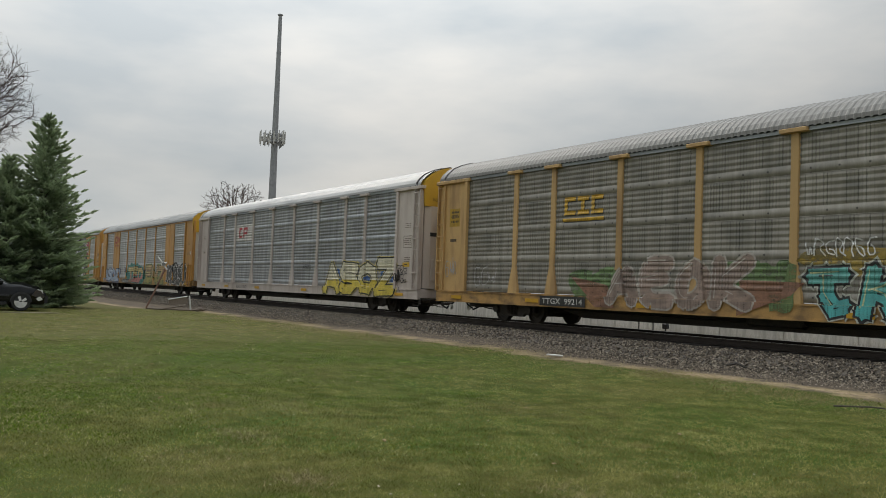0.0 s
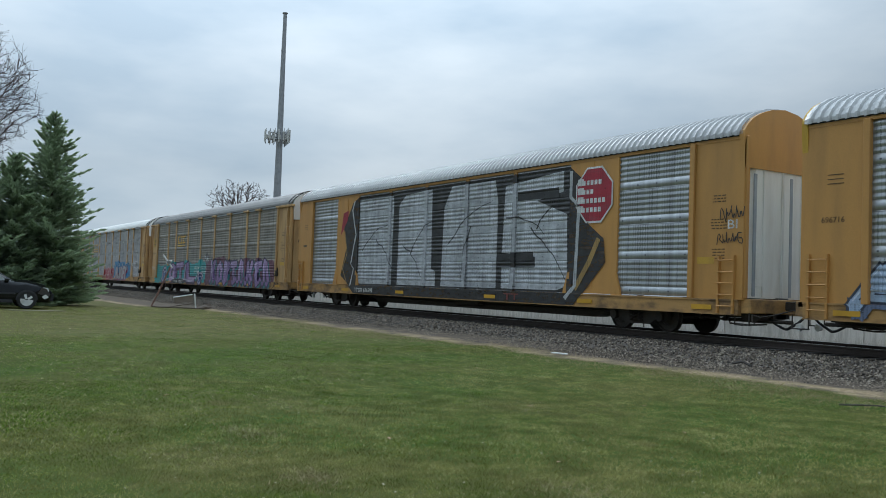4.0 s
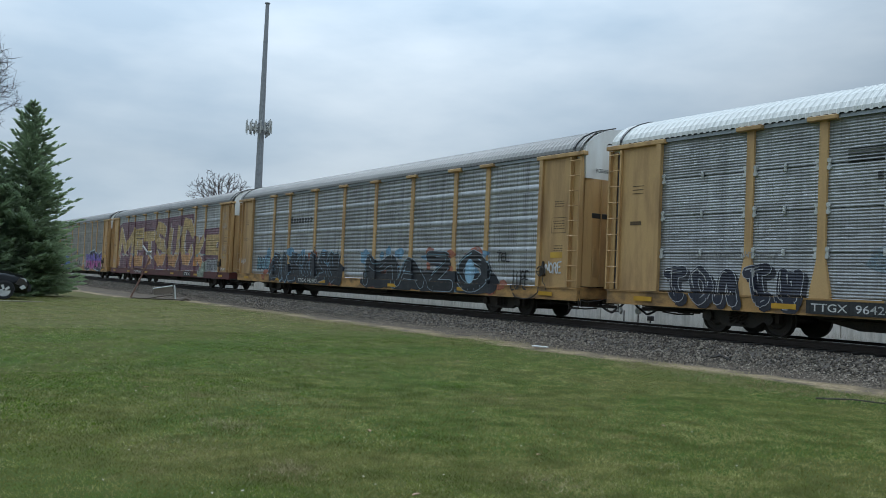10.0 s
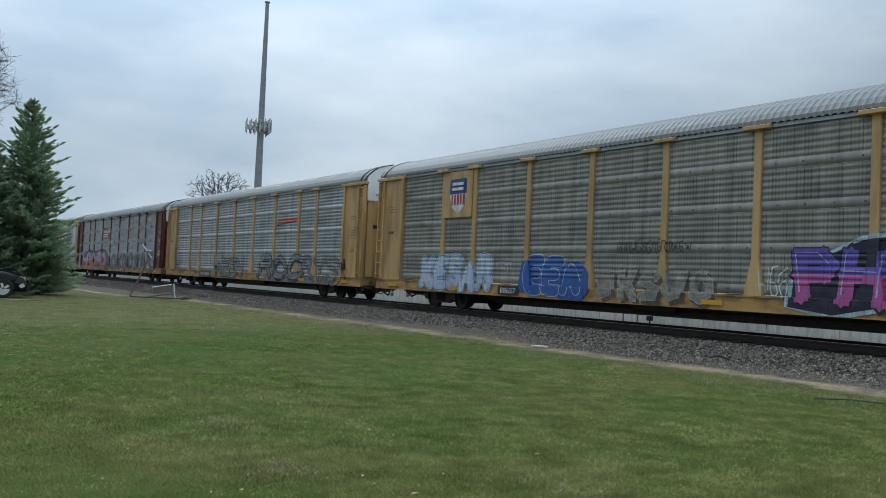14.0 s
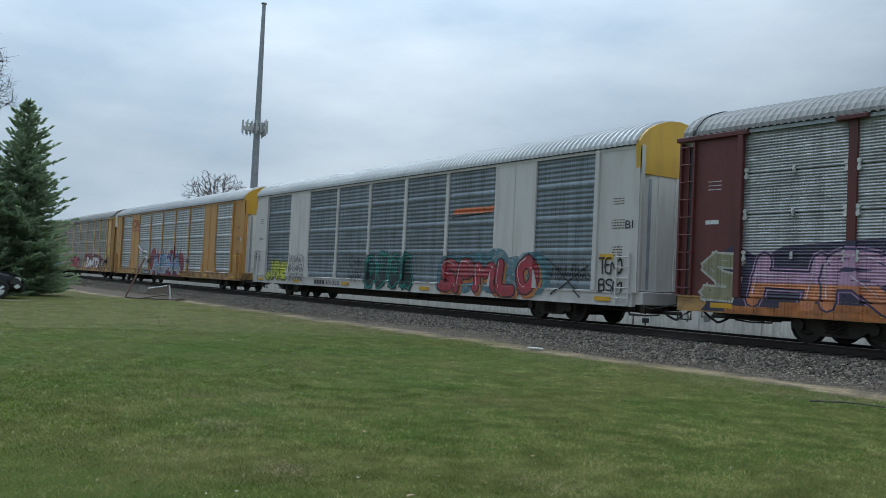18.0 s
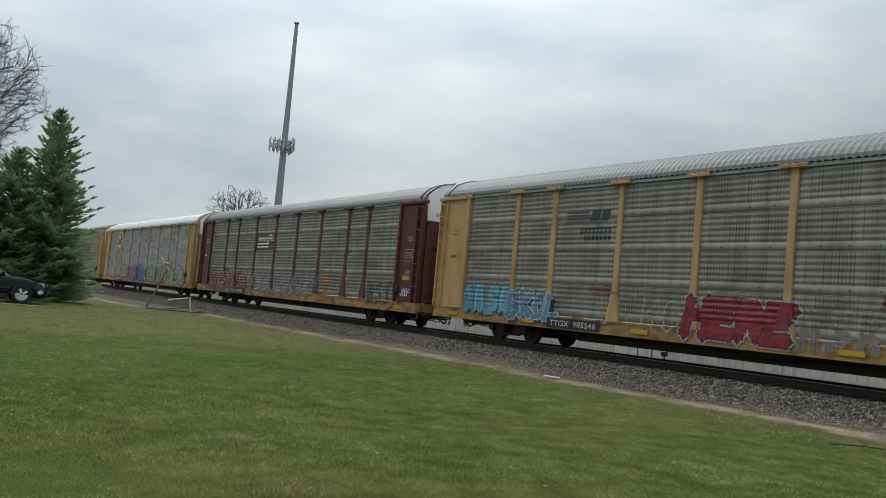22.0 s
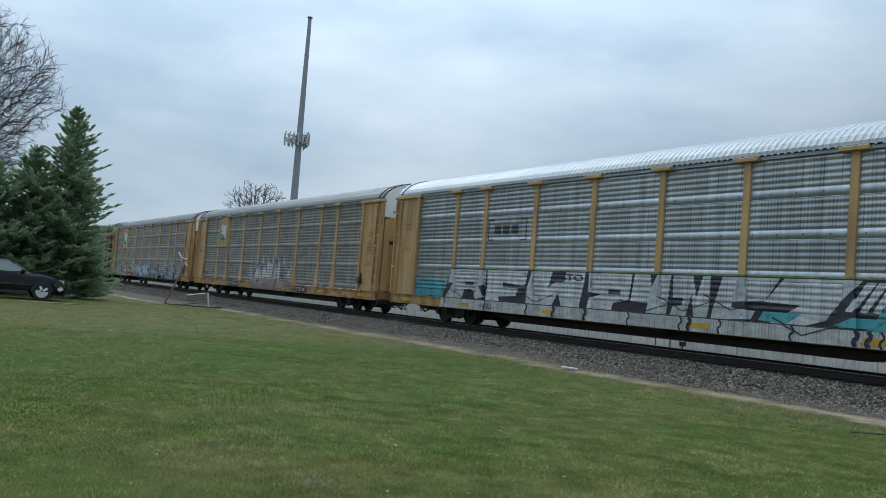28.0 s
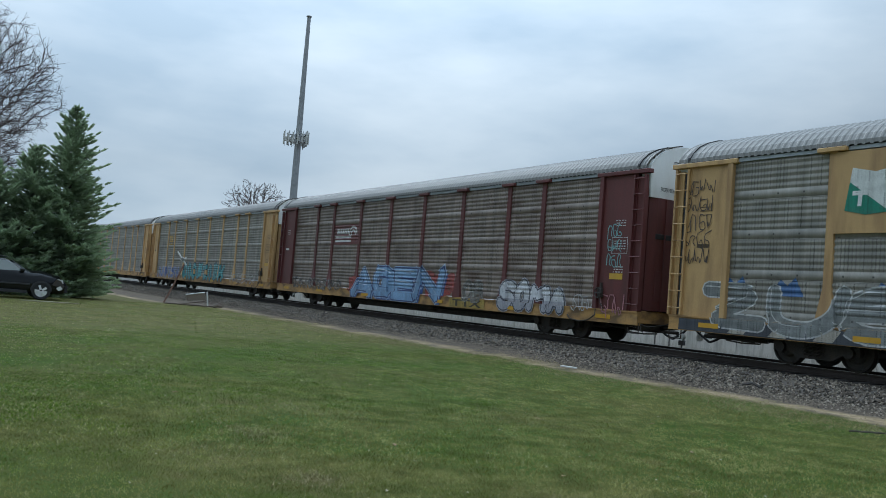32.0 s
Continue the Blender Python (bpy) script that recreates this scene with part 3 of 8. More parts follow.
def grass_blades():
    rng = np.random.default_rng(11)
    xs, ys, hs, ws = [], [], [], []
    for d0, d1, per, h, w in ((3.6, 8.0, 7000, 0.017, 0.0034), (8.0, 14.0, 2600, 0.021, 0.0054), (14.0, 24.0, 850, 0.024, 0.008), (24.0, 48.0, 170, 0.030, 0.014)):
        a0, a1 = radians(27), radians(89)
        n = int(0.5 * (d1 * d1 - d0 * d0) * (a1 - a0) * per)
        d = np.sqrt(d0 * d0 + (d1 * d1 - d0 * d0) * rng.random(n))
        a = a0 + (a1 - a0) * rng.random(n)
        xs.append(-d * np.sin(a))
        ys.append(d * np.cos(a))
        hs.append(h * (0.5 + rng.random(n)))
        ws.append(np.full(n, w) * (0.6 + 0.8 * rng.random(n)))
    # a thinner scatter all round the camera's stand
    n = 12000
    d, a = 4.5 * np.sqrt(rng.random(n)), rng.random(n) * 6.2832
    xs.append(d * np.sin(a))
    ys.append(d * np.cos(a))
    hs.append(0.026 * (0.5 + rng.random(n)))
    ws.append(np.full(n, 0.0045))
    x, y, h, w = (np.concatenate(q) for q in (xs, ys, hs, ws))
    edge = 13.75 + 0.35 * np.sin(x * 0.9) + 0.25 * np.sin(x * 2.3 + 1) + 0.6 * (rng.random(len(x)) ** 2)
    edge -= 2.4 * np.clip((-43.5 - x) / 7.5, 0, 1)
    keep = y < edge
    # thin, worn patches
    worn = np.sin(x * 0.83 + 1.3 * np.sin(y * 0.6)) * np.sin(y * 1.1 + 0.9 * np.sin(x * 0.5))
    keep &= rng.random(len(x)) > np.clip(worn * 0.55, 0, 0.5)
    x, y, h, w = x[keep], y[keep], h[keep], w[keep]
    n = len(x)
    z = np.array([ground_height(float(p), float(q)) for p, q in zip(x, y)]) - 0.004
    a = rng.random(n) * 6.28
    far = np.clip((np.hypot(x, y) - 9.0) / 8.0, 0, 1)
    lean = rng.normal(0, 1, (n, 2)) * (h * (0.75 + 0.45 * far))[:, None]
    h = h * (1 - 0.35 * far)
    dx, dy = np.cos(a) * w, np.sin(a) * w
    p0 = np.stack([x - dx, y - dy, z], -1)
    p1 = np.stack([x + dx, y + dy, z], -1)
    p2 = np.stack([x + lean[:, 0] + dx * 0.15, y + lean[:, 1] + dy * 0.15, z + h], -1)
    pts = np.stack([p0, p1, p2], 1).reshape(-1, 3)
    me = bpy.data.meshes.new("grass")
    me.vertices.add(3 * n)
    me.vertices.foreach_set("co", pts.ravel())
    me.loops.add(3 * n)
    me.loops.foreach_set("vertex_index", np.arange(3 * n))
    me.polygons.add(n)
    me.polygons.foreach_set("loop_start", np.arange(0, 3 * n, 3))
    me.update()
    m = bpy.data.materials.new("grass_blade")
    m.use_nodes = True
    nt = m.node_tree
    N, L = nt.nodes.new, nt.links.new
    b = nt.nodes["Principled BSDF"]
    b.inputs["Roughness"].default_value = 0.85
    b.inputs["Specular IOR Level"].default_value = 0.06
    geo, ramp = N("ShaderNodeNewGeometry"), N("ShaderNodeValToRGB")
    cr = ramp.color_ramp
    cr.elements[0].color, cr.elements[1].color = (0.022, 0.050, 0.006, 1), (0.62, 0.55, 0.38, 1)
    for pos, c in ((0.42, (0.076, 0.158, 0.007, 1)), (0.70, (0.150, 0.225, 0.020, 1)), (0.87, (0.36, 0.34, 0.17, 1))):
        cr.elements.new(pos).color = c
    L(geo.outputs["Random Per Island"], ramp.inputs[0])
    tc, t = N("ShaderNodeTexCoord"), N("ShaderNodeTexNoise")
    t.inputs["Scale"].default_value, t.inputs["Detail"].default_value = 0.7, 8.0
    t.inputs["Roughness"].default_value = 0.66
    L(tc.outputs["Object"], t.inputs["Vector"])
    r = N("ShaderNodeMapRange")
    r.inputs["From Min"].default_value, r.inputs["From Max"].default_value = 0.41, 0.64
    r.inputs["To Max"].default_value = 0.85
    # the lawn is drier towards the open end and lusher by the trees
    sx, dry, sm = N("ShaderNodeSeparateXYZ"), N("ShaderNodeMapRange"), N("ShaderNodeMath")
    L(tc.outputs["Object"], sx.inputs[0])
    slant = N("ShaderNodeMath")
    slant.operation = "MULTIPLY_ADD"
    slant.inputs[1].default_value = 0.9
    L(sx.outputs["Y"], slant.inputs[0])
    L(sx.outputs["X"], slant.inputs[2])
    L(slant.outputs[0], dry.inputs["Value"])
    dry.inputs["From Min"].default_value, dry.inputs["From Max"].default_value = -12.0, -1.5
    dry.inputs["To Min"].default_value, dry.inputs["To Max"].default_value = -0.20, 0.17
    away, both = N("ShaderNodeMapRange"), N("ShaderNodeMath")
    L(sx.outputs["X"], away.inputs["Value"])
    away.inputs["From Min"].default_value, away.inputs["From Max"].default_value = -27.0, -19.0
    away.inputs["To Min"].default_value, away.inputs["To Max"].default_value = 0.24, 0.0
    both.operation = sm.operation = "ADD"
    L(dry.outputs["Result"], both.inputs[0])
    L(away.outputs["Result"], both.inputs[1])
    L(t.outputs["Fac"], sm.inputs[0])
    L(both.outputs[0], sm.inputs[1])
    L(sm.outputs[0], r.inputs["Value"])
    mix = N("ShaderNodeMix")
    mix.data_type = "RGBA"
    L(r.outputs["Result"], mix.inputs["Factor"])
    L(ramp.outputs[0], mix.inputs["A"])
    mix.inputs["B"].default_value = (0.36, 0.31, 0.135, 1)
    patch, span, tone = N("ShaderNodeTexNoise"), N("ShaderNodeMapRange"), N("ShaderNodeVectorMath")
    patch.inputs["Scale"].default_value, patch.inputs["Detail"].default_value = 2.6, 6.0
    L(tc.outputs["Object"], patch.inputs["Vector"])
    span.inputs["From Min"].default_value, span.inputs["From Max"].default_value = 0.35, 0.65
    span.inputs["To Min"].default_value, span.inputs["To Max"].default_value = 0.52, 1.38
    L(patch.outputs["Fac"], span.inputs["Value"])
    tone.operation = "SCALE"
    L(mix.outputs["Result"], tone.inputs[0])
    L(span.outputs["Result"], tone.inputs["Scale"])
    L(tone.outputs[0], b.inputs["Base Color"])
    see_through(m, (0.15, 0.20, 0.02), 0.20)
    me.materials.append(m)
    tagged(new("grass", me), "short mown spring grass, green with dry straw-coloured blades", "grass", kind="stuff")


def spruce(name, at, height, spread, seed, label):
    """A spruce with a straight trunk, whorls of drooping boughs and needled sprays."""
    rng = random.Random(seed)
    tree = tagged(new(name), label, "tree", "spruce trees beside the lawn")
    tree.location = at
    part("trunk", lambda bm: tube(bm, [(0, 0, -0.2), (0.03, 0, height * 0.5), (0, 0, height * 0.98)], 0.19 * height / 9, 8, 0.02), M["bark"], tree)
    vs, fs = [], []
    wood = bmesh.new()

    def spray(p, d, size):
        # a stubby twig of needles: two blades crossed
        side = d.cross(Vector((0, 0, 1)))
        side = side.normalized() if side.length > 0.01 else Vector((1, 0, 0))
        up = side.cross(d).normalized()
        for ax, k in ((side, 0.24), (up, 0.20)):
            i = len(vs)
            vs.extend((p - ax * size * k, p + ax * size * k, p + d * size))
            fs.append((i, i + 1, i + 2))
    levels = int(height * 7.6)
    for lv in range(levels):
        f = (lv + rng.random()) / levels
        z = height * (0.02 + 0.95 * f)
        reach = spread * (1 - f) ** 0.78 * rng.uniform(0.70, 1.10) + 0.10
        if f < 0.14:
            reach *= 0.84 + 1.1 * f
        for b in range(max(6, int(11 * (1 - f) + 6))):
            a = rng.random() * 6.283
            lump = 1.0 + 0.22 * math.sin(a * 3 + z * 1.9 + seed) + 0.14 * math.sin(a * 5 - z * 3.1)
            length = reach * rng.uniform(0.55, 1.10) * lump
            rise = 0.05 + 0.55 * f - rng.uniform(0.0, 0.28)
            pts = []
            for i in range(6):
                q = i / 5
                r = length * q
                pts.append(Vector((math.cos(a) * r, math.sin(a) * r, z + length * (rise * q - 0.20 * q * q + 0.26 * q ** 3))))
            if length > 0.9 and rng.random() < 0.4:
                tube(wood, pts, 0.02, 3, 0.005)
            steps = max(3, int(length / 0.15))
            for i in range(steps):
                q = (i + rng.random()) / steps
                if q < 0.30 and length > 1.2:
                    continue
                j = min(int(q * 5), 4)
                p = pts[j].lerp(pts[j + 1], q * 5 - j)
                d = (pts[j + 1] - pts[j]).normalized()
                side = d.cross(Vector((0, 0, 1))).normalized()
                for sg in (-1, 1):
                    # a side twig, thick with needles to its tip
                    w = (d * rng.uniform(0.5, 1.0) + side * sg * rng.uniform(0.6, 1.0) + Vector((0, 0, rng.uniform(-0.35, 0.25)))).normalized()
                    long = (0.16 + 0.30 * length * (1 - q)) * rng.uniform(0.6, 1.1)
                    m = max(1, int(long / 0.13))
                    for e in range(m):
                        g = p + w * long * (e + 0.3) / m
                        spray(g, (w + Vector((rng.uniform(-0.5, 0.5), rng.uniform(-0.5, 0.5), rng.uniform(-0.25, 0.55)))).normalized(), rng.uniform(0.15, 0.26))
                spray(p, (d + Vector((rng.uniform(-0.3, 0.3), rng.uniform(-0.3, 0.3), rng.uniform(0.2, 0.9)))).normalized(), rng.uniform(0.16, 0.26))
            for e in range(3):
                spray(pts[-1] - (pts[-1] - pts[-2]) * 0.2 * e, ((pts[-1] - pts[-2]).normalized() + Vector((0, 0, 0.25 * e))).normalized(), 0.26)
    for e in range(7):
        spray(Vector((0, 0, height * (0.90 + 0.012 * e))), Vector((rng.uniform(-0.5, 0.5), rng.uniform(-0.5, 0.5), 1)).normalized(), 0.30)
    me = bpy.data.meshes.new("crown")
    me.from_pydata(vs, [], fs)
    me.materials.append(None)
    part("crown", me, M["needle"], tree)
    bw = bpy.data.meshes.new("bough_wood")
    wood.to_mesh(bw)
    wood.free()
    bw.materials.append(None)
    part("bough_wood", bw, M["bark"], tree)


def bare_tree(name, at, label, seed, trunk_z, centre_z, wide, tall, count, fine, lean=0.35):
    """A leafless tree: twigs fill an egg-shaped crown and run together into limbs and one trunk."""
    rng = np.random.default_rng(seed)
    tree = tagged(new(name), label, "tree", "bare trees")
    tree.location = at
    v = rng.normal(size=(count, 3))
    v /= np.linalg.norm(v, axis=1)[:, None]
    lump = 1.0 + 0.10 * np.sin(v[:, 0] * 6 + seed) + 0.10 * np.sin(v[:, 1] * 7 + v[:, 2] * 5)
    v *= (rng.random(count) ** 0.45 * lump)[:, None]
    goal = v * np.array((wide, wide, tall)) + np.array((0, 0, centre_z))
    goal = goal[goal[:, 2] > trunk_z * 0.8]
    fork = np.array((0.0, 0.0, trunk_z))
    goal = goal[np.argsort(np.linalg.norm(goal - fork, axis=1))]
    nodes, parent, run = [np.array((0, 0, -0.3)), fork * 0.5 + np.array((0.1, 0.05, 0)), fork], [0, 0, 1], [0.0, 0.0, 0.0]
    place = np.zeros((len(goal) * 4 + 10, 3))
    length = np.zeros(len(place))
    heading = np.zeros((len(place), 3))
    for i in range(3):
        place[i] = nodes[i]
        heading[i] = (0, 0, 1)
    n = 3
    for g in goal:
        gap = g - place[2:n]
        d = np.linalg.norm(gap, axis=1) + 1e-6
        turn = 1.0 - (gap * heading[2:n]).sum(axis=1) / d
        best = int(np.argmin(d * (1.0 + 0.75 * turn) + lean * length[2:n])) + 2
        start, mid = place[best].copy(), heading[best]
        reach = np.linalg.norm(g - start)
        steps = 3 if reach > wide * 0.18 else 2 if reach > wide * 0.07 else 1
        last = best
        for k in range(1, steps + 1):
            u = k / steps
            p = start * (1 - u) + g * u + mid * reach * 0.22 * u * (1 - u) * 2 + rng.normal(size=3) * reach * 0.03
            place[n] = p
            h = p - place[last]
            h = h / (np.linalg.norm(h) + 1e-6)
            heading[n] = h
            length[n] = length[last] + reach / steps
            parent.append(last)
            last = n
            n += 1
    load = np.zeros(n)
    for i in range(n - 1, 2, -1):
        load[i] = max(load[i], 1.0)
        load[parent[i]] += load[i]
    thick = fine * np.maximum(load, 1.0) ** 0.40
    sets = {"trunk": ([], []), "limb_work": ([], []), "twig_crown": ([], [])}

    def rod(kind, p, q, r0, r1, k):
        verts, faces = sets[kind]
        d = Vector(q) - Vector(p)
        if d.length < 1e-4:
            return
        e = d.orthogonal().normalized()
        f = d.normalized().cross(e)
        b = len(verts)
        for c, r in ((Vector(p), r0), (Vector(q), r1)):
            for j in range(k):
                a = 6.2832 * j / k
                verts.append(c + (e * math.cos(a) + f * math.sin(a)) * r)
        for j in range(k):
            faces.append((b + j, b + (j + 1) % k, b + k + (j + 1) % k, b + k + j))
    for i in range(1, n):
        a = parent[i]
        kind = "trunk" if i <= 2 else "limb_work" if load[i] > 30 else "twig_crown"
        rod(kind, place[a], place[i], min(thick[a], thick[i] * 1.35), thick[i], 9 if i <= 2 else 6 if load[i] > 30 else 3)
        if load[i] < 6:
            for k in range(3):
                u = rng.random()
                p = place[a] * (1 - u) + place[i] * u
                d = heading[i] + rng.normal(size=3) * 0.55 + np.array((0, 0, 0.15))
                rod("twig_crown", p, p + d / np.linalg.norm(d) * wide * rng.uniform(0.03, 0.09), fine * 0.75, fine * 0.45, 3)
    for nm, (verts, faces) in sets.items():
        me = bpy.data.meshes.new(nm)
        me.from_pydata(verts, [], faces)
        me.materials.append(None)
        part(nm, me, M["twig" if nm == "twig_crown" else "bark"], tree)


# ---- mast ----


def phone_mast():
    at = ray_place(68.28, 130.0, -0.5)
    mast = tagged(new("phone_mast"), "tall tapered grey steel phone mast with a ring of white antennas", "mast")
    mast.location = at
    top = 40.8
    part("pole", lambda bm: tube(bm, [(0, 0, 0), (0, 0, 22), (0, 0, top)], 0.66, 16, 0.26), M["galv"], mast)
    part("tip_plate", lambda bm: tube(bm, [(0, 0, top), (0, 0, top + 0.12)], 0.40, 12), M["galv"], mast)
    for z in (9.5, 19.0, 28.5, 35.0):
        part("joint_collar", lambda bm: tube(bm, [(0, 0, 0), (0, 0, 0.35)], 0.68 - 0.40 * z / top, 16), M["galv"], mast, (0, 0, z))
    for i in range(26):
        part("step_peg", mesh("step_peg", lambda bm: tube(bm, [(0, 0, 0), (0.22, 0, 0)], 0.02, 4)), M["galv"], mast, (0.30 + 0.32 * (1 - (24 + i * 0.6) / top), 0.1, 24 + i * 0.6))
    zc = 22.6
    plat = part("antenna_platform", lambda bm: tube(bm, [(0, 0, -0.65), (0, 0, 0.70)], 0.50, 14), M["galv"], mast, (0, 0, zc))
    rail = mesh("platform_rail", lambda bm: tube(bm, [(0.875, -1.516, 0), (0.875, 1.516, 0)], 0.05, 6))
    for i in range(3):
        a = 0.3 + i * 2.094
        for z in (-0.5, 0.0, 0.55):
            if z:
                part("platform_rail", rail, M["galv"], plat, (0, 0, z), a + 1.047)
            part("platform_arm", mesh("platform_arm", lambda bm: tube(bm, [(0.4, 0, 0), (1.0, 0, 0)], 0.09, 6)), M["galv"], plat, (0, 0, z), a + 1.047)
        p, q = Vector((2.12 * math.cos(a), 2.12 * math.sin(a), 0)), Vector((2.12 * math.cos(a + 2.094), 2.12 * math.sin(a + 2.094), 0))
        for j in range(6):
            s = p.lerp(q, 0.03 + 0.188 * j)
            out = (p + q).normalized() * 0.12
            h = (0.98, 0.72, 1.02, 0.66, 0.90)[(j + i) % 5]
            part("antenna", mesh(("antenna", h), lambda bm: box(bm, -0.08, 0.08, -0.11, 0.11, -h, h * 0.9, 0.03)), M["antenna"], plat, s + out, a + 1.047)
            part("mounting_pipe", mesh("mounting_pipe", lambda bm: tube(bm, [(0, 0, -1.2), (0, 0, 1.1)], 0.04, 6)), M["galv"], plat, s - out * 0.8)
            if j % 2:
                part("radio_unit", mesh("radio_unit", lambda bm: box(bm, -0.15, 0.15, -0.12, 0.12, -0.35, 0.3, 0.03)), M["antenna"], plat, s - out * 2.4 + Vector((0, 0, -0.15)), a)


# ---- parked vehicle ----


def suv():
    """A dark SUV with a crumpled front wing; x runs forward, z up from the ground."""
    car = tagged(new("suv"), "black SUV with a crumpled front wing, parked on the lawn", "car")
    tops = ((-2.32, 0.72), (-2.30, 0.98), (-2.18, 1.34), (-1.95, 1.52), (-1.3, 1.60), (-0.4, 1.605), (0.1, 1.55), (0.42, 1.40), (0.75, 1.19), (0.98, 1.075), (1.35, 1.045), (1.75, 0.99), (2.02, 0.91), (2.18, 0.80), (2.27, 0.62))

    def shell(bm):
        # sections across the car, joined from tail to nose; the near front wing is crumpled
        rng = random.Random(12)
        rings = []
        for x, top in tops:
            nose = 1.0 - 0.22 * max(0.0, abs(x) - 1.75)
            half = [(0.86, 0.28), (0.925, 0.46), (0.93, 0.66), (0.905, min(0.90, top - 0.04))]
            if top > 1.1:
                half += [(0.90, 1.0), (0.90 * (1 - (top - 1.12) * 0.30), top - 0.12), (0.90 * (1 - (top - 1.0) * 0.30) - 0.06, top - 0.03), (0.40, top)]
            else:
                half += [(0.88, top - 0.03), (0.80, top - 0.01), (0.60, top), (0.30, top + 0.012)]
            ring = []
            for sg, pts in ((-1, half), (1, half[::-1])):
                for y, z in pts:
                    d = 0.06 if sg < 0 and x > 1.3 and z > 0.6 else 0.0
                    ring.append(bm.verts.new((x + rng.uniform(-d, d), sg * y * nose, z + rng.uniform(-d, d * 0.8))))
            rings.append(ring)
        n = len(rings[0])
        for q, r in zip(rings, rings[1:]):
            for i in range(n):
                bm.faces.new((q[i], q[(i + 1) % n], r[(i + 1) % n], r[i]))
        bm.faces.new(rings[0][::-1])
        bm.faces.new(rings[-1])

    def leaning(bm, poly, sg):
        # a pane that follows the lean of the cabin's side
        prism(bm, poly, "y", 0.0, 1.0)
        for v in bm.verts:
            v.co.y = sg * (0.90 * (1 - max(0.0, v.co.z - 1.0) * 0.30) + (0.008 if v.co.y > 0.5 else -0.03))
    body = part("body", mesh("suv_body", shell, True), M["car_paint"], car)
    part("bonnet", lambda bm: prism(bm, [(1.00, 1.10), (1.40, 1.14), (1.70, 1.06), (2.06, 0.97), (2.16, 0.86), (2.0, 0.90), (1.45, 1.03), (1.0, 1.06)], "y", -0.80, 0.76), M["car_paint"], body, turn=radians(-2.5), label="buckled, slightly sprung bonnet")
    for x in (0.05, -1.05):
        part("door_handle", mesh("suv_handle", lambda bm: box(bm, -0.09, 0.09, -0.02, 0.02, -0.02, 0.02, 0.008)), M["car_paint"], body, (x - 0.3, -0.945, 0.93))
    part("side_moulding", lambda bm: box(bm, -0.95, 1.0, -0.95, -0.925, 0.56, 0.63, 0.01), M["black"], body)
    for sg in (-1, 1):
        part("side_window", lambda bm: leaning(bm, [(0.72, 1.10), (0.18, 1.46), (-0.5, 1.50), (-0.5, 1.08)], sg), M["glass"], body)
        part("side_window", lambda bm: leaning(bm, [(-0.58, 1.08), (-0.58, 1.50), (-1.75, 1.50), (-1.95, 1.08)], sg), M["glass"], body)
        part("wheel_arch", lambda bm: prism(bm, [(1.42 + 0.40 * math.cos(w), 0.36 + 0.40 * math.sin(w)) for w in np.linspace(0, math.pi, 12)], "y", 0.88 * sg, 0.937 * sg), M["black"], body)
        part("wheel_arch", lambda bm: prism(bm, [(-1.35 + 0.43 * math.cos(w), 0.36 + 0.43 * math.sin(w)) for w in np.linspace(0, math.pi, 12)], "y", 0.88 * sg, 0.937 * sg), M["black"], body)
        part("sill_trim", lambda bm: box(bm, -0.85, 0.92, 0.91 * sg - 0.02, 0.91 * sg + 0.02, 0.24, 0.36, 0.01), M["black"], body)
        part("door_line", lambda bm: box(bm, -0.55, -0.54, 0.915 * sg - 0.015, 0.915 * sg + 0.02, 0.5, 1.0), M["black"], body)
        mir = part("wing_mirror", lambda bm: box(bm, 0.60, 0.76, 0.93 * sg - 0.09, 0.93 * sg + 0.09, 1.06, 1.20, 0.03), M["car_paint"], body)
        part("headlamp", lambda bm: prism(bm, [(2.0, 0.70), (2.22, 0.70), (2.18, 0.84), (1.98, 0.88)], "y", 0.55 * sg, 0.87 * sg), M["lamp_glass"], body, label="clear headlamp")
        for x in (1.42, -1.35):
            w = new("wheel")
            w.parent, w.location, w.rotation_euler = car, (x, 0.85 * sg, 0.36), (0, 0, 0 if sg > 0 else math.pi)

            def tyre(bm):
                rings = []
                for i in range(24):
                    a = 2 * math.pi * i / 24
                    rings.append([bm.verts.new((r * math.cos(a), y, r * math.sin(a))) for y, r in ((-0.10, 0.24), (-0.11, 0.33), (-0.08, 0.36), (0.08, 0.36), (0.11, 0.33), (0.10, 0.24))])
                for i in range(24):
                    q, s = rings[i], rings[(i + 1) % 24]
                    for j in range(6):
                        bm.faces.new((q[j], q[(j + 1) % 6], s[(j + 1) % 6], s[j]))
            part("tyre", mesh("tyre", tyre), M["tyre"], w)

            def rim(bm):
                tube(bm, [(0, 0.0, 0), (0, 0.05, 0)], 0.24, 20)
                for i in range(5):
                    a = 2 * math.pi * i / 5
                    c, s = math.cos(a), math.sin(a)
                    prism(bm, [(0.05 * c - 0.04 * s, 0.05 * s + 0.04 * c), (0.23 * c - 0.05 * s, 0.23 * s + 0.05 * c), (0.23 * c + 0.05 * s, 0.23 * s - 0.05 * c), (0.05 * c + 0.04 * s, 0.05 * s - 0.04 * c)], "y", 0.05, 0.095)
            part("rim", mesh("rim", rim), M["alloy"], w, label="silver five-spoke rim")
    part("windscreen", lambda bm: prism(bm, [(0.97, 1.075), (0.30, 1.50), (0.27, 1.485), (0.94, 1.06)], "y", -0.70, 0.70), M["glass"], body)
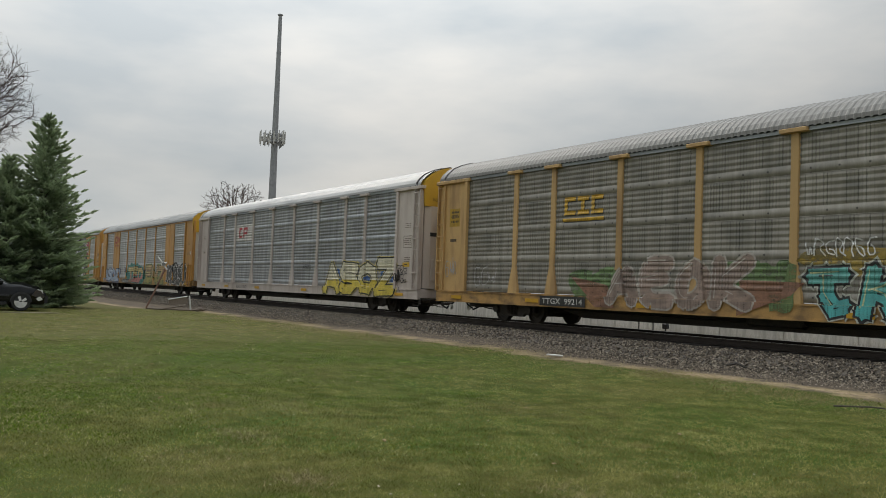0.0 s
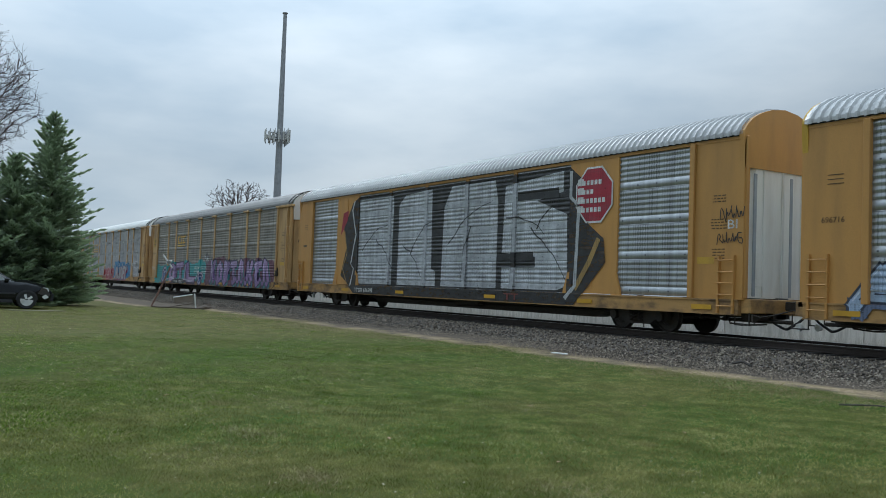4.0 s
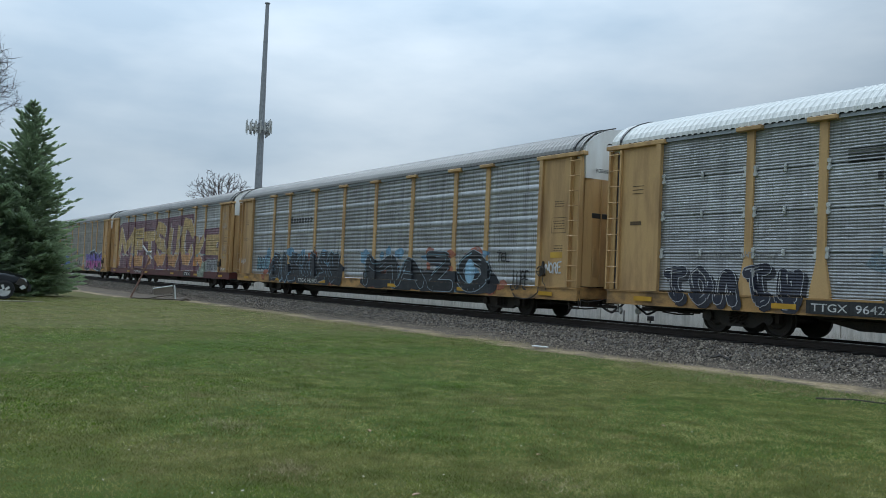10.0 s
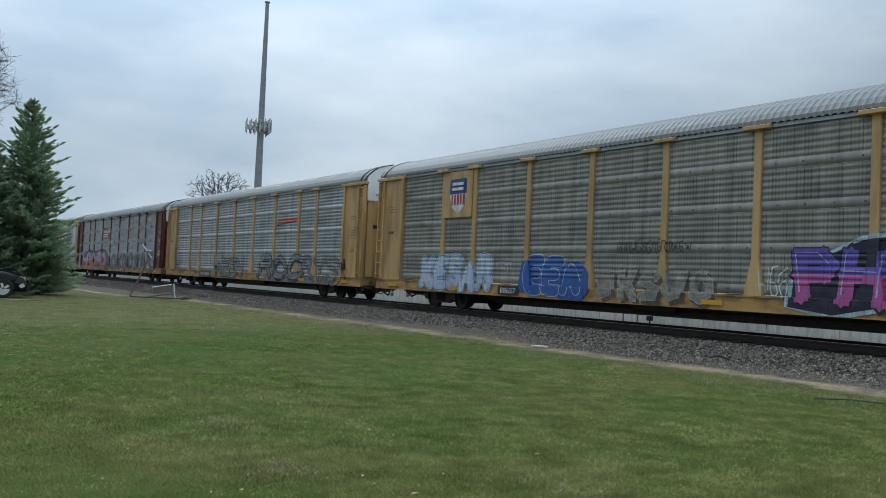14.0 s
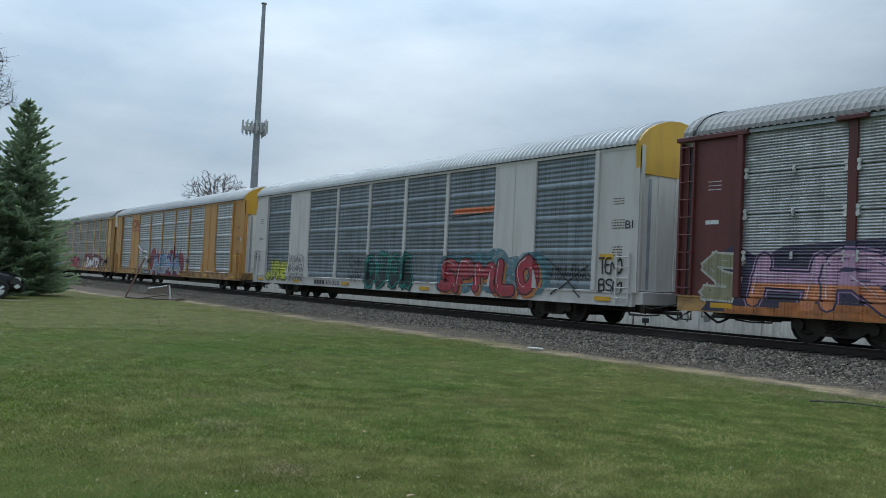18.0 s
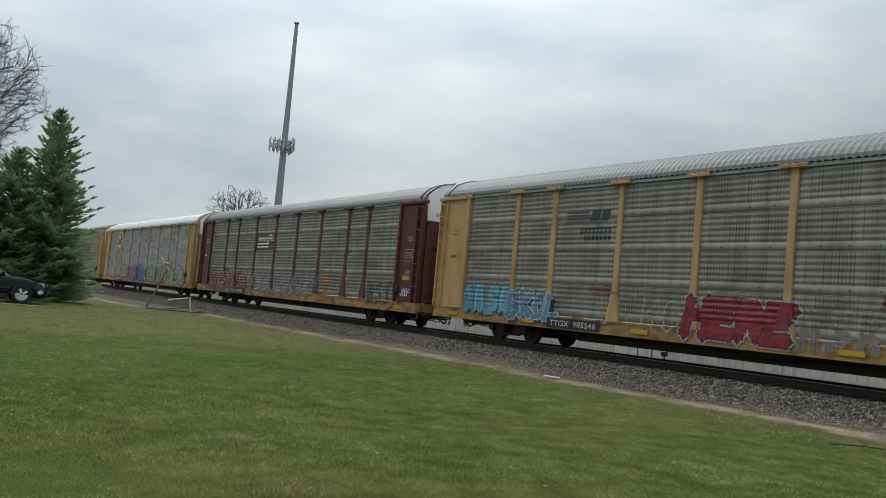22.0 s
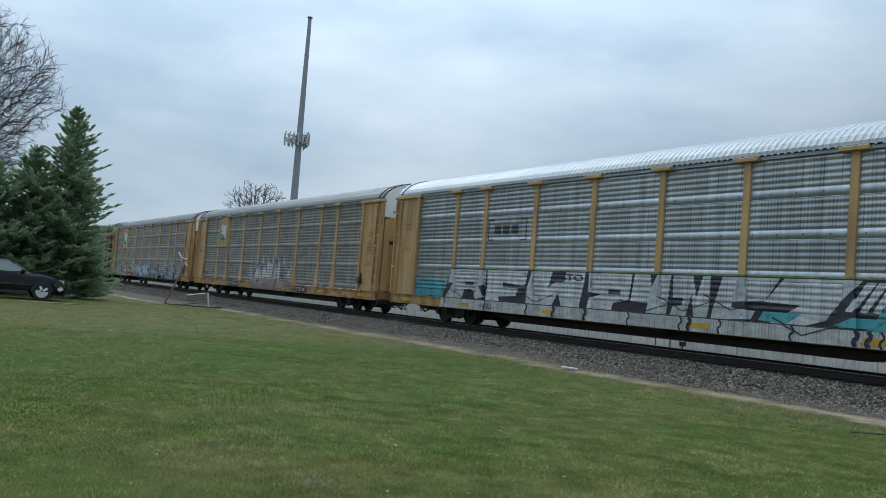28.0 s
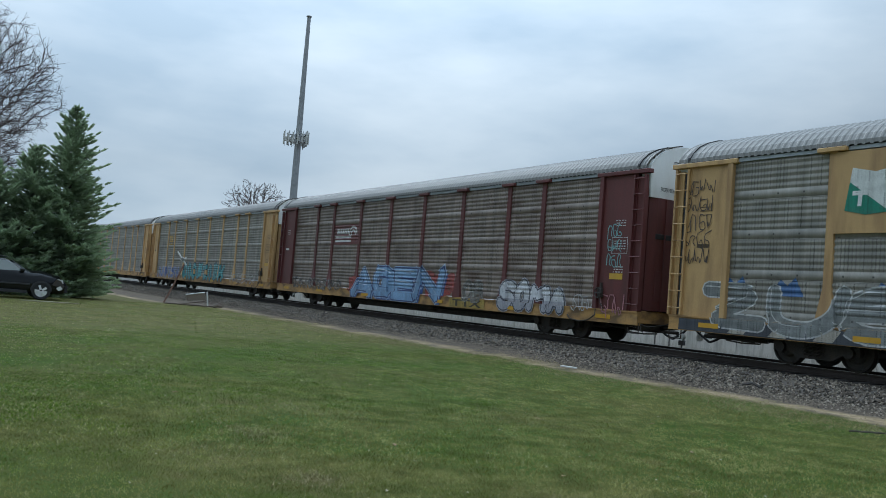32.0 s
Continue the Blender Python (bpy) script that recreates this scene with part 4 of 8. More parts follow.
    part("front_bumper", lambda bm: prism(bm, [(2.05, 0.30), (2.36, 0.34), (2.38, 0.60), (2.24, 0.66), (2.05, 0.62)], "y", -0.82, 0.82), M["black"], body, turn=radians(3), label="loosened black front bumper")
    part("torn_wing", lambda bm: prism(bm, [(1.80, 0.62), (1.95, 0.86), (2.12, 0.80), (2.26, 0.60), (2.16, 0.44), (1.98, 0.56)], "y", -0.96, -0.88), M["grease"], body, label="torn dark wing lining")
    part("torn_wing", lambda bm: prism(bm, [(1.95, 0.50), (2.10, 0.60), (2.20, 0.48), (2.05, 0.40)], "y", -0.98, -0.94), M["lamp_glass"], body, label="pale broken trim")
    for y in (-0.62, 0.62):
        part("roof_rail", mesh("roof_rail", lambda bm: tube(bm, [(0.1, 0, 1.60), (-0.2, 0, 1.65), (-1.6, 0, 1.65), (-1.8, 0, 1.60)], 0.018, 5)), M["black"], body, (0, y, 0))
    car.matrix_basis = pose(-42.1, 3.85, LAWN_Z + 0.01, 0, 0, 88) @ Matrix.Scale(1.08, 4)
    tagged(part("rut_patch", lambda bm: prism(bm, [(-0.9, -0.35), (0.2, -0.45), (1.3, -0.25), (1.5, 0.1), (0.4, 0.35), (-0.7, 0.25)], "z", 0, 0.02), shader("bare_earth_patch", (0.19, 0.165, 0.10), 0.95, vary=0.3), None, (-39.6, 5.2, LAWN_Z + 0.005), radians(85)),
           "bare pale earth patch in the lawn", "earth patch", kind="structure")


# ---- small things on the ground ----


def wooden_frame():
    f = tagged(new("wooden_frame"), "broken timber frame with a leaning post lying beside the track", "timber frame")
    a = ray_place(75.6, 46.0, -0.52)
    f.location = a
    at = lambda az, z, d=46.0: tuple(ray_place(az, d, z) - a)
    part("base_beam", lambda bm: tube(bm, [at(75.57, -0.45), at(74.0, -0.47), at(72.37, -0.48)], 0.045, 4), M["wood"], f, label="dark split beam on the ground")
    part("base_beam", lambda bm: tube(bm, [at(74.56, -0.44), at(73.15, -0.24)], 0.035, 4), M["wood"], f)
    part("leaning_post", lambda bm: tube(bm, [at(75.61, -0.46), at(75.1, 0.5), at(74.61, 1.51)], 0.045, 4), M["wood_red"], f, label="leaning weathered post")
    part("arm", lambda bm: tube(bm, [at(75.06, 2.13), at(74.48, 1.49)], 0.042, 4), M["white_flat"], f, label="white-painted arm")
    part("cross_arm", lambda bm: tube(bm, [at(74.84, 1.70), at(74.5, 1.86)], 0.04, 4), M["white_flat"], f, label="short white-painted cross arm")
    part("bracket", lambda bm: tube(bm, [at(74.70, 1.76, 45.9), at(74.66, 1.78, 46.1)], 0.09, 7), M["galv"], f)
    part("board", lambda bm: [bm.faces.new([bm.verts.new(at(*q)) for q in ring]) for d in (45.97,) for ring in (((74.31, 0.0, d), (73.2, 0.17, d), (73.14, -0.17, d), (74.21, -0.27, d)), ((74.31, 0.0, d + 0.05), (74.21, -0.27, d + 0.05), (73.14, -0.17, d + 0.05), (73.2, 0.17, d + 0.05)), ((74.31, 0.0, d), (74.31, 0.0, d + 0.05), (73.2, 0.17, d + 0.05), (73.2, 0.17, d)))], M["wood"], f, label="grey weathered board")
    part("top_rail", lambda bm: tube(bm, [at(74.33, 0.02, 45.95), at(73.18, 0.2, 45.95)], 0.03, 4), M["white_flat"], f, label="pale edge rail of the board")
    part("upright", lambda bm: tube(bm, [at(73.07, 0.24, 45.9), at(72.96, -0.46, 45.9)], 0.045, 4), M["white_flat"], f, label="short white upright")
    part("end_block", lambda bm: (tube(bm, [at(72.62, -0.50), at(72.36, -0.40), at(72.16, -0.46)], 0.12, 7, 0.09), [tube(bm, [at(72.36, -0.42), at(az, z)], 0.05, 5, 0.015) for az, z in ((72.02, -0.28), (71.98, -0.42), (72.10, -0.20), (72.30, -0.18), (72.0, -0.52), (72.5, -0.27))]), M["wood"], f, label="dark splintered root end")


def small_things():
    def leaf(bm):
        pts = [(0.0, -0.035), (0.018, -0.012), (0.016, 0.018), (0.0, 0.042), (-0.016, 0.018), (-0.018, -0.012)]
        up = [bm.verts.new((x, y, 0.01 + 0.35 * abs(x) + 0.1 * y)) for x, y in pts]
        dn = [bm.verts.new((x, y, 0.006 + 0.35 * abs(x) + 0.1 * y)) for x, y in pts]
        bm.faces.new(up)
        bm.faces.new(dn[::-1])
        for j in range(6):
            bm.faces.new((up[j], up[(j + 1) % 6], dn[(j + 1) % 6], dn[j]))
    me = mesh("dry_leaf", leaf)
    rng = random.Random(3)
    spots = [(-7.7, 4.36), (-16.16, 4.3), (-9.3, 7.4), (-6.1, 5.2), (-10.4, 10.2), (-12.6, 6.6), (-5.3, 3.4), (-8.8, 9.0), (-14.0, 9.8), (-6.9, 7.7), (-11.5, 3.2), (-18.0, 8.0), (-4.6, 4.4)]
    for x, y in spots:
        ob = part("dry_leaf", me, M["leaf_dry"], None, (x, y, ground_height(x, y) + 0.035), rng.random() * 6)
        tagged(ob, "curled pale brown dry leaf on the grass", "leaf", "fallen leaves")
    n = 200
    vs, fs = [], []
    for i in range(n):
        d = 4.5 + 20 * rng.random() ** 1.4
        a = radians(rng.uniform(30, 86))
        x, y = -d * math.sin(a), d * math.cos(a)
        if y > 13.5:
            continue
        s, w = rng.uniform(0.006, 0.015), rng.random() * 6.28
        z = ground_height(x, y) + 0.035
        k = len(vs)
        for q in range(4):
            vs.append((x + s * math.cos(w + q * 1.57), y + s * math.sin(w + q * 1.57), z + rng.uniform(0, 0.012)))
        fs.append((k, k + 1, k + 2, k + 3))
    ob = raw("leaf_litter", vs, fs, shader("pale_litter", (0.50, 0.44, 0.34), 0.85, vary=0.15))
    tagged(ob, "tiny pale leaf scraps scattered over the lawn", "leaf litter", kind="stuff")
    st = part("pale_board", lambda bm: box(bm, -0.22, 0.22, -0.06, 0.06, 0, 0.03, 0.008), M["white_flat"], None, (-16.7, 14.15, LAWN_Z + 0.05), 0.2)
    tagged(st, "small pale scrap of board on the dirt strip", "scrap")
    dk = part("iron_scrap", lambda bm: (tube(bm, [(-0.25, 0, 0.03), (0.0, 0.03, 0.10), (0.24, 0, 0.02)], 0.03, 5)), M["grease"], None, (-13.0, 16.3, -0.50), 0.1)
    tagged(dk, "bent dark iron scrap on the ballast foot", "scrap")
    tw = part("fallen_twig", lambda bm: tube(bm, [(-0.6, 0, 0.02), (-0.1, 0.05, 0.04), (0.5, -0.03, 0.02), (0.9, 0.05, 0.03)], 0.014, 5, 0.006), M["bark"], None, (-7.3, 12.3, LAWN_Z + 0.05), 0.6)
    tagged(tw, "thin dark fallen twig on the grass", "twig")
    for az, d in ((44.5, 33.2), (43.62, 32.8)):
        p = ray_place(az, d, -0.45)
        tagged(part("marker_post", lambda bm: box(bm, -0.02, 0.02, -0.02, 0.02, 0, 0.66, 0.005), M["post"], None, p), "short grey timber marker post beyond the track", "post", "marker posts")
    p = ray_place(42.85, 32.2, -0.45)
    tagged(part("track_box", lambda bm: (box(bm, -0.11, 0.11, -0.08, 0.08, 0.36, 0.54, 0.02), box(bm, -0.02, 0.02, -0.02, 0.02, 0, 0.37)), M["black"], None, p), "small dark box on a short post beyond the track", "box")
    # weeds along the far side of the ballast
    rng2 = np.random.default_rng(8)
    n = 5200
    x, y = -4 - 70 * rng2.random(n), 27.4 + 1.4 * rng2.random(n)
    h = 0.12 + 0.32 * rng2.random(n)
    lean = rng2.normal(0, 0.10, (n, 2))
    vs, fs = [], []
    for i in range(n):
        vs += [(x[i] - 0.008, y[i], -0.52), (x[i] + 0.008, y[i], -0.52), (x[i] + lean[i, 0], y[i] + lean[i, 1], -0.5 + h[i])]
        fs.append((3 * i, 3 * i + 1, 3 * i + 2))
    tagged(raw("dry_weeds", vs, fs, shader("bleached_weed", (0.50, 0.47, 0.40), 0.9, vary=0.2)), "bleached dry weeds along the far wall", "weeds", kind="stuff")


def dead_grass():
    """Straw-coloured tufts where the lawn meets the dirt."""
    rng = np.random.default_rng(21)
    n = 16000
    x = -4.0 - 34.0 * rng.random(n) ** 1.5
    y = 13.55 + 0.3 * np.sin(x * 0.9) + 0.55 * rng.normal(0, 1, n) + 0.5 * np.sin(x * 0.37 + 2) + np.clip((x + 12) / 8, 0, 1) * rng.random(n) * 1.1
    for cx, cy, r, m in ((-6.55, 3.0, 0.20, 700), (-8.7, 3.25, 0.26, 900), (-7.6, 2.5, 0.40, 600), (-10.5, 4.6, 0.55, 700), (-5.3, 4.7, 0.3, 500), (-9.6, 7.2, 0.6, 500)):
        # worn, dry patches out on the lawn
        x, y = np.concatenate([x, cx + rng.normal(0, r, m)]), np.concatenate([y, cy + rng.normal(0, r * 0.7, m)])
    n = len(x)
    low = np.where(np.arange(n) < 16000, 1.0, 0.68)
    h = (0.03 + 0.04 * rng.random(n)) * low
    lean = rng.normal(0, 1.1, (n, 2)) * np.minimum(h, 0.04)[:, None] * low[:, None]
    a = rng.random(n) * 6.28
    vs, fs = [], []
    for i in range(n):
        z = ground_height(float(x[i]), float(y[i])) - 0.004
        dx, dy = 0.006 * low[i] * math.cos(a[i]), 0.006 * low[i] * math.sin(a[i])
        vs += [(x[i] - dx, y[i] - dy, z), (x[i] + dx, y[i] + dy, z), (x[i] + lean[i, 0], y[i] + lean[i, 1], z + h[i] * 0.7)]
        fs.append((3 * i, 3 * i + 1, 3 * i + 2))
    tagged(raw("dead_grass", vs, fs, shader("straw_blade", (0.36, 0.29, 0.16), 0.9, vary=0.2, second=(0.20, 0.18, 0.08), scale=4, amount=0.8)), "straw-coloured dead grass along the lawn's edge", "grass", kind="stuff")


grass_blades()
dead_grass()
spruce("spruce", ray_place(81.6, 48.0), 9.75, 2.85, 2, "tall dark green spruce with ragged boughs reaching the lawn")
spruce("spruce", ray_place(83.6, 47.2), 7.35, 2.8, 5, "shorter dense dark green spruce beside the tall one")
spruce("spruce", ray_place(85.7, 46.8), 6.45, 2.8, 8, "low broad dark green spruce behind the parked SUV")
bare_tree("bare_tree", ray_place(91.0, 60.0), "large leafless tree with a dense crown of fine twigs", 4, 5.0, 11.0, 8.7, 6.0, 9500, 0.0105)
bare_tree("bare_tree", ray_place(70.72, 120.0), "small leafless tree far behind the train", 9, 10.3, 12.1, 4.3, 2.9, 520, 0.016, 0.45)
phone_mast()
suv()
wooden_frame()
small_things()

# ---- railcars ----
from mathutils.geometry import delaunay_2d_cdt

PITCH = 28.6
ROLL = ((0, -85.56), (4, -13.21), (8, 59.35), (12, 132.10), (16, 205.00), (20, 278.03), (24, 351.14), (28, 424.30), (32, 497.49))   # way along the track, by seconds
SHIFT = (0.08, -0.03, -0.12, -0.11, 0.22, 0.02, 0.06, 0.06, 0.0, -0.05, -0.14, -0.02, -0.08, -0.12, 0.13, 0.07, -0.02, 0.08, 0.12, -0.05, -0.17, -0.12, 0.05, 0.0)
GRID = (0.5, 2.4, 5.24, 7.15, 10.05, 12.9, 15.7, 18.55, 21.45, 23.36, 26.2, 28.1)   # ends, plates and posts along a car
PANEL_Z0, PANEL_H, SECTIONS = 0.99, 3.92, 4
SEC = PANEL_H / SECTIONS
PANEL_Y, POST_Y, SILL_Y = 1.46, 1.518, 1.50


def profile(style):
    """Outline of one steel sheet from its foot to its head: height and how far it stands out."""
    if style == "ribs":
        pts = [(0.0, 0.016), (0.012, 0.016), (0.014, 0.002), (0.018, 0.010), (0.225, 0.010), (0.23, 0.0)]
        for i in range(5):
            z = 0.233 + i * 0.149
            pts += [(z + 0.020, 0.0), (z + 0.054, 0.021), (z + 0.092, 0.023), (z + 0.134, 0.002)]
        pts += [(SEC, 0.0)]
    else:
        pts = [(0.0, -0.05), (0.016, -0.05), (0.018, 0.012)]
        for i in range(14):
            z = 0.020 + i * 0.0682
            pts += [(z + 0.022, 0.016), (z + 0.056, 0.0)]
        pts += [(SEC - 0.004, 0.006), (SEC, -0.05)]
    return pts


def sheet(style, width):
    def build(bm):
        pts = profile(style)
        a = [bm.verts.new((0, -y, z)) for z, y in pts]
        b = [bm.verts.new((width, -y, z)) for z, y in pts]
        for i in range(len(pts) - 1):
            bm.faces.new((a[i], b[i], b[i + 1], a[i + 1]))
        back = [bm.verts.new((x, 0.06, z)) for x, z in ((0, 0), (width, 0), (width, SEC), (0, SEC))]
        bm.faces.new(back)
    return mesh(("steel_sheet", style, round(width, 3)), build, style == "ribs")


def latch_shape(bm):
    box(bm, -0.032, 0.032, -0.062, -0.01, -0.07, 0.10, 0.008)
    box(bm, -0.018, 0.018, -0.078, -0.05, -0.02, 0.05, 0.006)


def hinge_shape(bm):
    for z in (-0.075, 0.085):
        tube(bm, [(0, 0.0, z), (0, -0.055, z)], 0.055, 8)
    box(bm, -0.03, 0.03, -0.045, 0.0, -0.075, 0.085)


def post_shape(modern):
    def build(bm):
        # a pressed post, with a flared foot on the older cars
        w, f, y0 = (0.085, 0.085, -(POST_Y - PANEL_Y)) if modern else (0.10, 0.24, -(POST_Y - PANEL_Y))
        rows = ((PANEL_Z0 - 0.04, f, -0.035), (PANEL_Z0 + 0.12, f, -0.03), (PANEL_Z0 + 0.85, w, 0.0), (4.93, w, 0.0))
        rings = [[bm.verts.new(p) for p in ((-k - 0.02, 0.02, z), (-k, y0 + d, z), (k, y0 + d, z), (k + 0.02, 0.02, z))] for z, k, d in rows]
        for q, s in zip(rings, rings[1:]):
            for j in range(4):
                bm.faces.new((q[j], q[(j + 1) % 4], s[(j + 1) % 4], s[j]))
        bm.faces.new(rings[0][::-1])
        bm.faces.new(rings[-1])
    return build


def foot_shape(bm):
    # a gusset that widens the foot of a side plate
    prism(bm, [(-0.02, PANEL_Z0 - 0.03), (0.27, PANEL_Z0 - 0.03), (0.25, PANEL_Z0 + 0.10), (0.06, PANEL_Z0 + 0.62), (-0.02, PANEL_Z0 + 0.62)], "y", -0.085, -0.02)


ROOF = ((1.555, 5.03), (1.54, 5.12), (1.44, 5.27), (1.22, 5.47), (0.90, 5.63), (0.50, 5.76), (0.0, 5.82))


def roof_shape(rib, u0, u1, depth):
    def build(bm):
        half = [(-y, z) for y, z in ROOF] + [(y, z) for y, z in (ROOF[4], ROOF[2], ROOF[0])]
        xs = []
        u = u0
        while u < u1 - rib * 0.5:
            xs += [(u, 0.0), (u + rib * 0.45, 0.0), (u + rib * 0.6, depth), (u + rib * 0.85, depth)]
            u += rib
        xs.append((u1, 0.0))
        rings = []
        for u, d in xs:
            rings.append([bm.verts.new((-u, y * (1 + d / 1.6), z + d * (z - 4.9) / 0.9 - (0.036 if d and j in (0, len(half) - 1) else 0.0))) for j, (y, z) in enumerate(half)])
        for q, s in zip(rings, rings[1:]):
            for j in range(len(half) - 1):
                bm.faces.new((q[j], q[j + 1], s[j + 1], s[j]))
    return build


def roof_edge(bm):
    half = [(-y * 1.012, z + 0.035) for y, z in ROOF] + [(y * 1.012, z + 0.035) for y, z in ROOF[-2::-1]]
    inner = [(y * 0.97, z - 0.09) for y, z in half]
    a = [[bm.verts.new((x, y, z)) for y, z in ring] for x in (-0.05, 0.03) for ring in (half, inner)]
    n = len(half)
    for j in range(n - 1):
        bm.faces.new((a[0][j], a[0][j + 1], a[2][j + 1], a[2][j]))
        bm.faces.new((a[1][j], a[1][j + 1], a[3][j + 1], a[3][j]))
        bm.faces.new((a[0][j], a[0][j + 1], a[1][j + 1], a[1][j]))
        bm.faces.new((a[2][j], a[2][j + 1], a[3][j + 1], a[3][j]))


def end_cap(z_low, inset, u0, u1):
    """The top of a car's end, closed off under the roof's curve."""
    def build(bm):
        half = [(-y * inset, z) for y, z in ROOF if z > z_low] + [(y * inset, z) for y, z in ROOF[::-1][1:] if z > z_low]
        prism(bm, [(-1.5 * inset, z_low)] + half + [(1.5 * inset, z_low)], "x", -u1, -u0)
    return build


def ladder_shape(z0, z1, w, rungs):
    def build(bm):
        for x in (0.0, w):
            box(bm, x - 0.03, x + 0.03, -0.03, 0.09, z0, z1)
        for i in range(rungs):
            z = z0 + 0.18 + i * (z1 - z0 - 0.3) / (rungs - 1)
            tube(bm, [(0, -0.045, z), (w, -0.045, z)], 0.016, 5)
    return build


def wheel_shape(bm):
    R, seg = 0.42, 20
    ring = ((-0.075, 0.10), (-0.075, 0.20), (-0.03, 0.24), (-0.03, 0.36), (-0.075, 0.385), (-0.07, R), (0.045, R), (0.05, R + 0.028), (0.07, R + 0.028), (0.07, 0.10))
    rings = [[bm.verts.new((r * math.cos(w), y, r * math.sin(w))) for y, r in ring] for w in [2 * math.pi * i / seg for i in range(seg)]]
    for i in range(seg):
        q, s = rings[i], rings[(i + 1) % seg]
        for j in range(len(ring) - 1):
            bm.faces.new((q[j], q[j + 1], s[j + 1], s[j]))
    bm.faces.new([r[0] for r in rings])
    bm.faces.new([r[-1] for r in rings][::-1])


def frame_shape(bm):
    # cast side frame: an arched truss between the axle boxes
    prism(bm, [(-1.12, 0.34), (-1.12, 0.54), (-0.72, 0.60), (-0.42, 0.70), (0.42, 0.70), (0.72, 0.60), (1.12, 0.54), (1.12, 0.34), (0.72, 0.36), (0.45, 0.20), (-0.45, 0.20), (-0.72, 0.36)], "y", -0.07, 0.07)
    for x in (-0.89, 0.89):
        tube(bm, [(x, -0.16, 0.42), (x, -0.02, 0.42)], 0.13, 10)


def spring_shape(bm):
    # nested coils between the frame's ends, as one wound bar
    pts = []
    for c, x in enumerate((-0.18, 0.0, 0.18)):
        for i in range(25):
            a = i * math.pi / 3 * (1 if c % 2 == 0 else -1)
            f = i / 24 if c % 2 == 0 else 1 - i / 24
            pts.append((x + 0.07 * math.cos(a), -0.12 + 0.07 * math.sin(a), 0.26 + 0.34 * f))
    tube(bm, pts, 0.016, 4)


def bogie(car, x):
    bo = new("bogie")
    bo.parent, bo.location = car, (x, 0, 0)
    part("bolster", mesh("bolster", lambda bm: box(bm, -0.28, 0.28, -1.0, 1.0, 0.40, 0.66, 0.04)), M["grease"], bo)
    for y in (-1, 1):
        part("side_frame", mesh("side_frame", frame_shape), M["grease"], bo, (0, 1.0 * y, 0), math.pi if y > 0 else 0)
        part("spring", mesh("spring", spring_shape), M["grease"], bo, (0, 1.0 * y, 0), math.pi if y > 0 else 0)
    for s in (-0.89, 0.89):
        part("axle", mesh("axle", lambda bm: tube(bm, [(0, -0.75, 0), (0, 0.75, 0)], 0.085, 10)), M["grease"], bo, (s, 0, 0.42))
        for y in (-1, 1):
            part("wheel", mesh("wheel", wheel_shape), M["grease"], bo, (s, 0.755 * y, 0.42), math.pi if y > 0 else 0)
    for s in (-0.45, 0.45):
        part("brake_beam", mesh("brake_beam", lambda bm: box(bm, -0.05, 0.05, -0.7, 0.7, 0.22, 0.36)), M["grease"], bo, (s, 0, 0))
    return bo


def coupler(bm):
    box(bm, -0.9, -0.1, -0.09, 0.09, 0.74, 0.96, 0.02)
    prism(bm, [(-0.14, -0.17), (-0.14, 0.17), (0.02, 0.20), (0.12, 0.08), (0.05, -0.02), (0.10, -0.12), (0.0, -0.20)], "z", 0.69, 1.0)
    box(bm, -1.2, -0.75, -0.22, 0.22, 0.66, 1.04, 0.02)


def hose_shape(bm):
    pts = [(-0.95 + 0.95 * i / 11, -0.30 - 0.06 * math.sin(i), 0.62 - 0.34 * math.sin(math.pi * i / 11 * 0.95)) for i in range(12)]
    tube(bm, pts, 0.034, 6)


def pipe_shape(bm):
    # train pipe that runs back from the coupler to the bogie, with its brackets
    tube(bm, [(-0.35, -0.42, 0.46), (-0.9, -0.48, 0.43), (-1.6, -0.50, 0.44), (-2.4, -0.52, 0.46), (-3.2, -0.52, 0.50)], 0.035, 6)
    tube(bm, [(-0.8, -0.55, 0.38), (-1.3, -0.58, 0.34), (-1.9, -0.58, 0.36), (-2.0, -0.56, 0.60)], 0.022, 5)
    for x in (-1.15, -2.1, -2.9):
        box(bm, x - 0.03, x + 0.03, -0.56, -0.46, 0.42, 0.70)


def cushion_shape(bm):
    # the sliding drawbar and its carrier under the end sill
    box(bm, -2.9, -0.8, -0.20, 0.20, 0.50, 0.72, 0.02)
    tube(bm, [(-2.4, -0.26, 0.45), (-0.3, -0.24, 0.45)], 0.05, 7)
    prism(bm, [(-1.35, 0.62), (-0.7, 0.62), (-0.8, 0.46), (-1.25, 0.46)], "y", -0.9, -0.5)


def glad_hand(bm):
    prism(bm, [(-0.10, 0.30), (0.02, 0.26), (0.08, 0.36), (0.02, 0.46), (-0.08, 0.42)], "y", -0.42, -0.32)


def chain_shape(bm):
    # a hose held up by its chain on the side of the end bay
    tube(bm, [(-2.3, -1.60, 0.95), (-2.25, -1.66, 0.78), (-2.5, -1.68, 0.62), (-2.9, -1.66, 0.55), (-3.4, -1.62, 0.60), (-3.6, -1.56, 0.72)], 0.018, 5)


def lever_shape(bm):
    tube(bm, [(-0.55, -1.45, 0.62), (-0.45, -1.30, 0.56), (-0.35, -0.9, 0.62), (-0.3, -0.3, 0.74), (-0.2, -0.15, 0.78)], 0.018, 5)
    tube(bm, [(-0.55, -1.45, 0.62), (-0.52, -1.47, 0.44), (-0.44, -1.47, 0.42)], 0.018, 5)


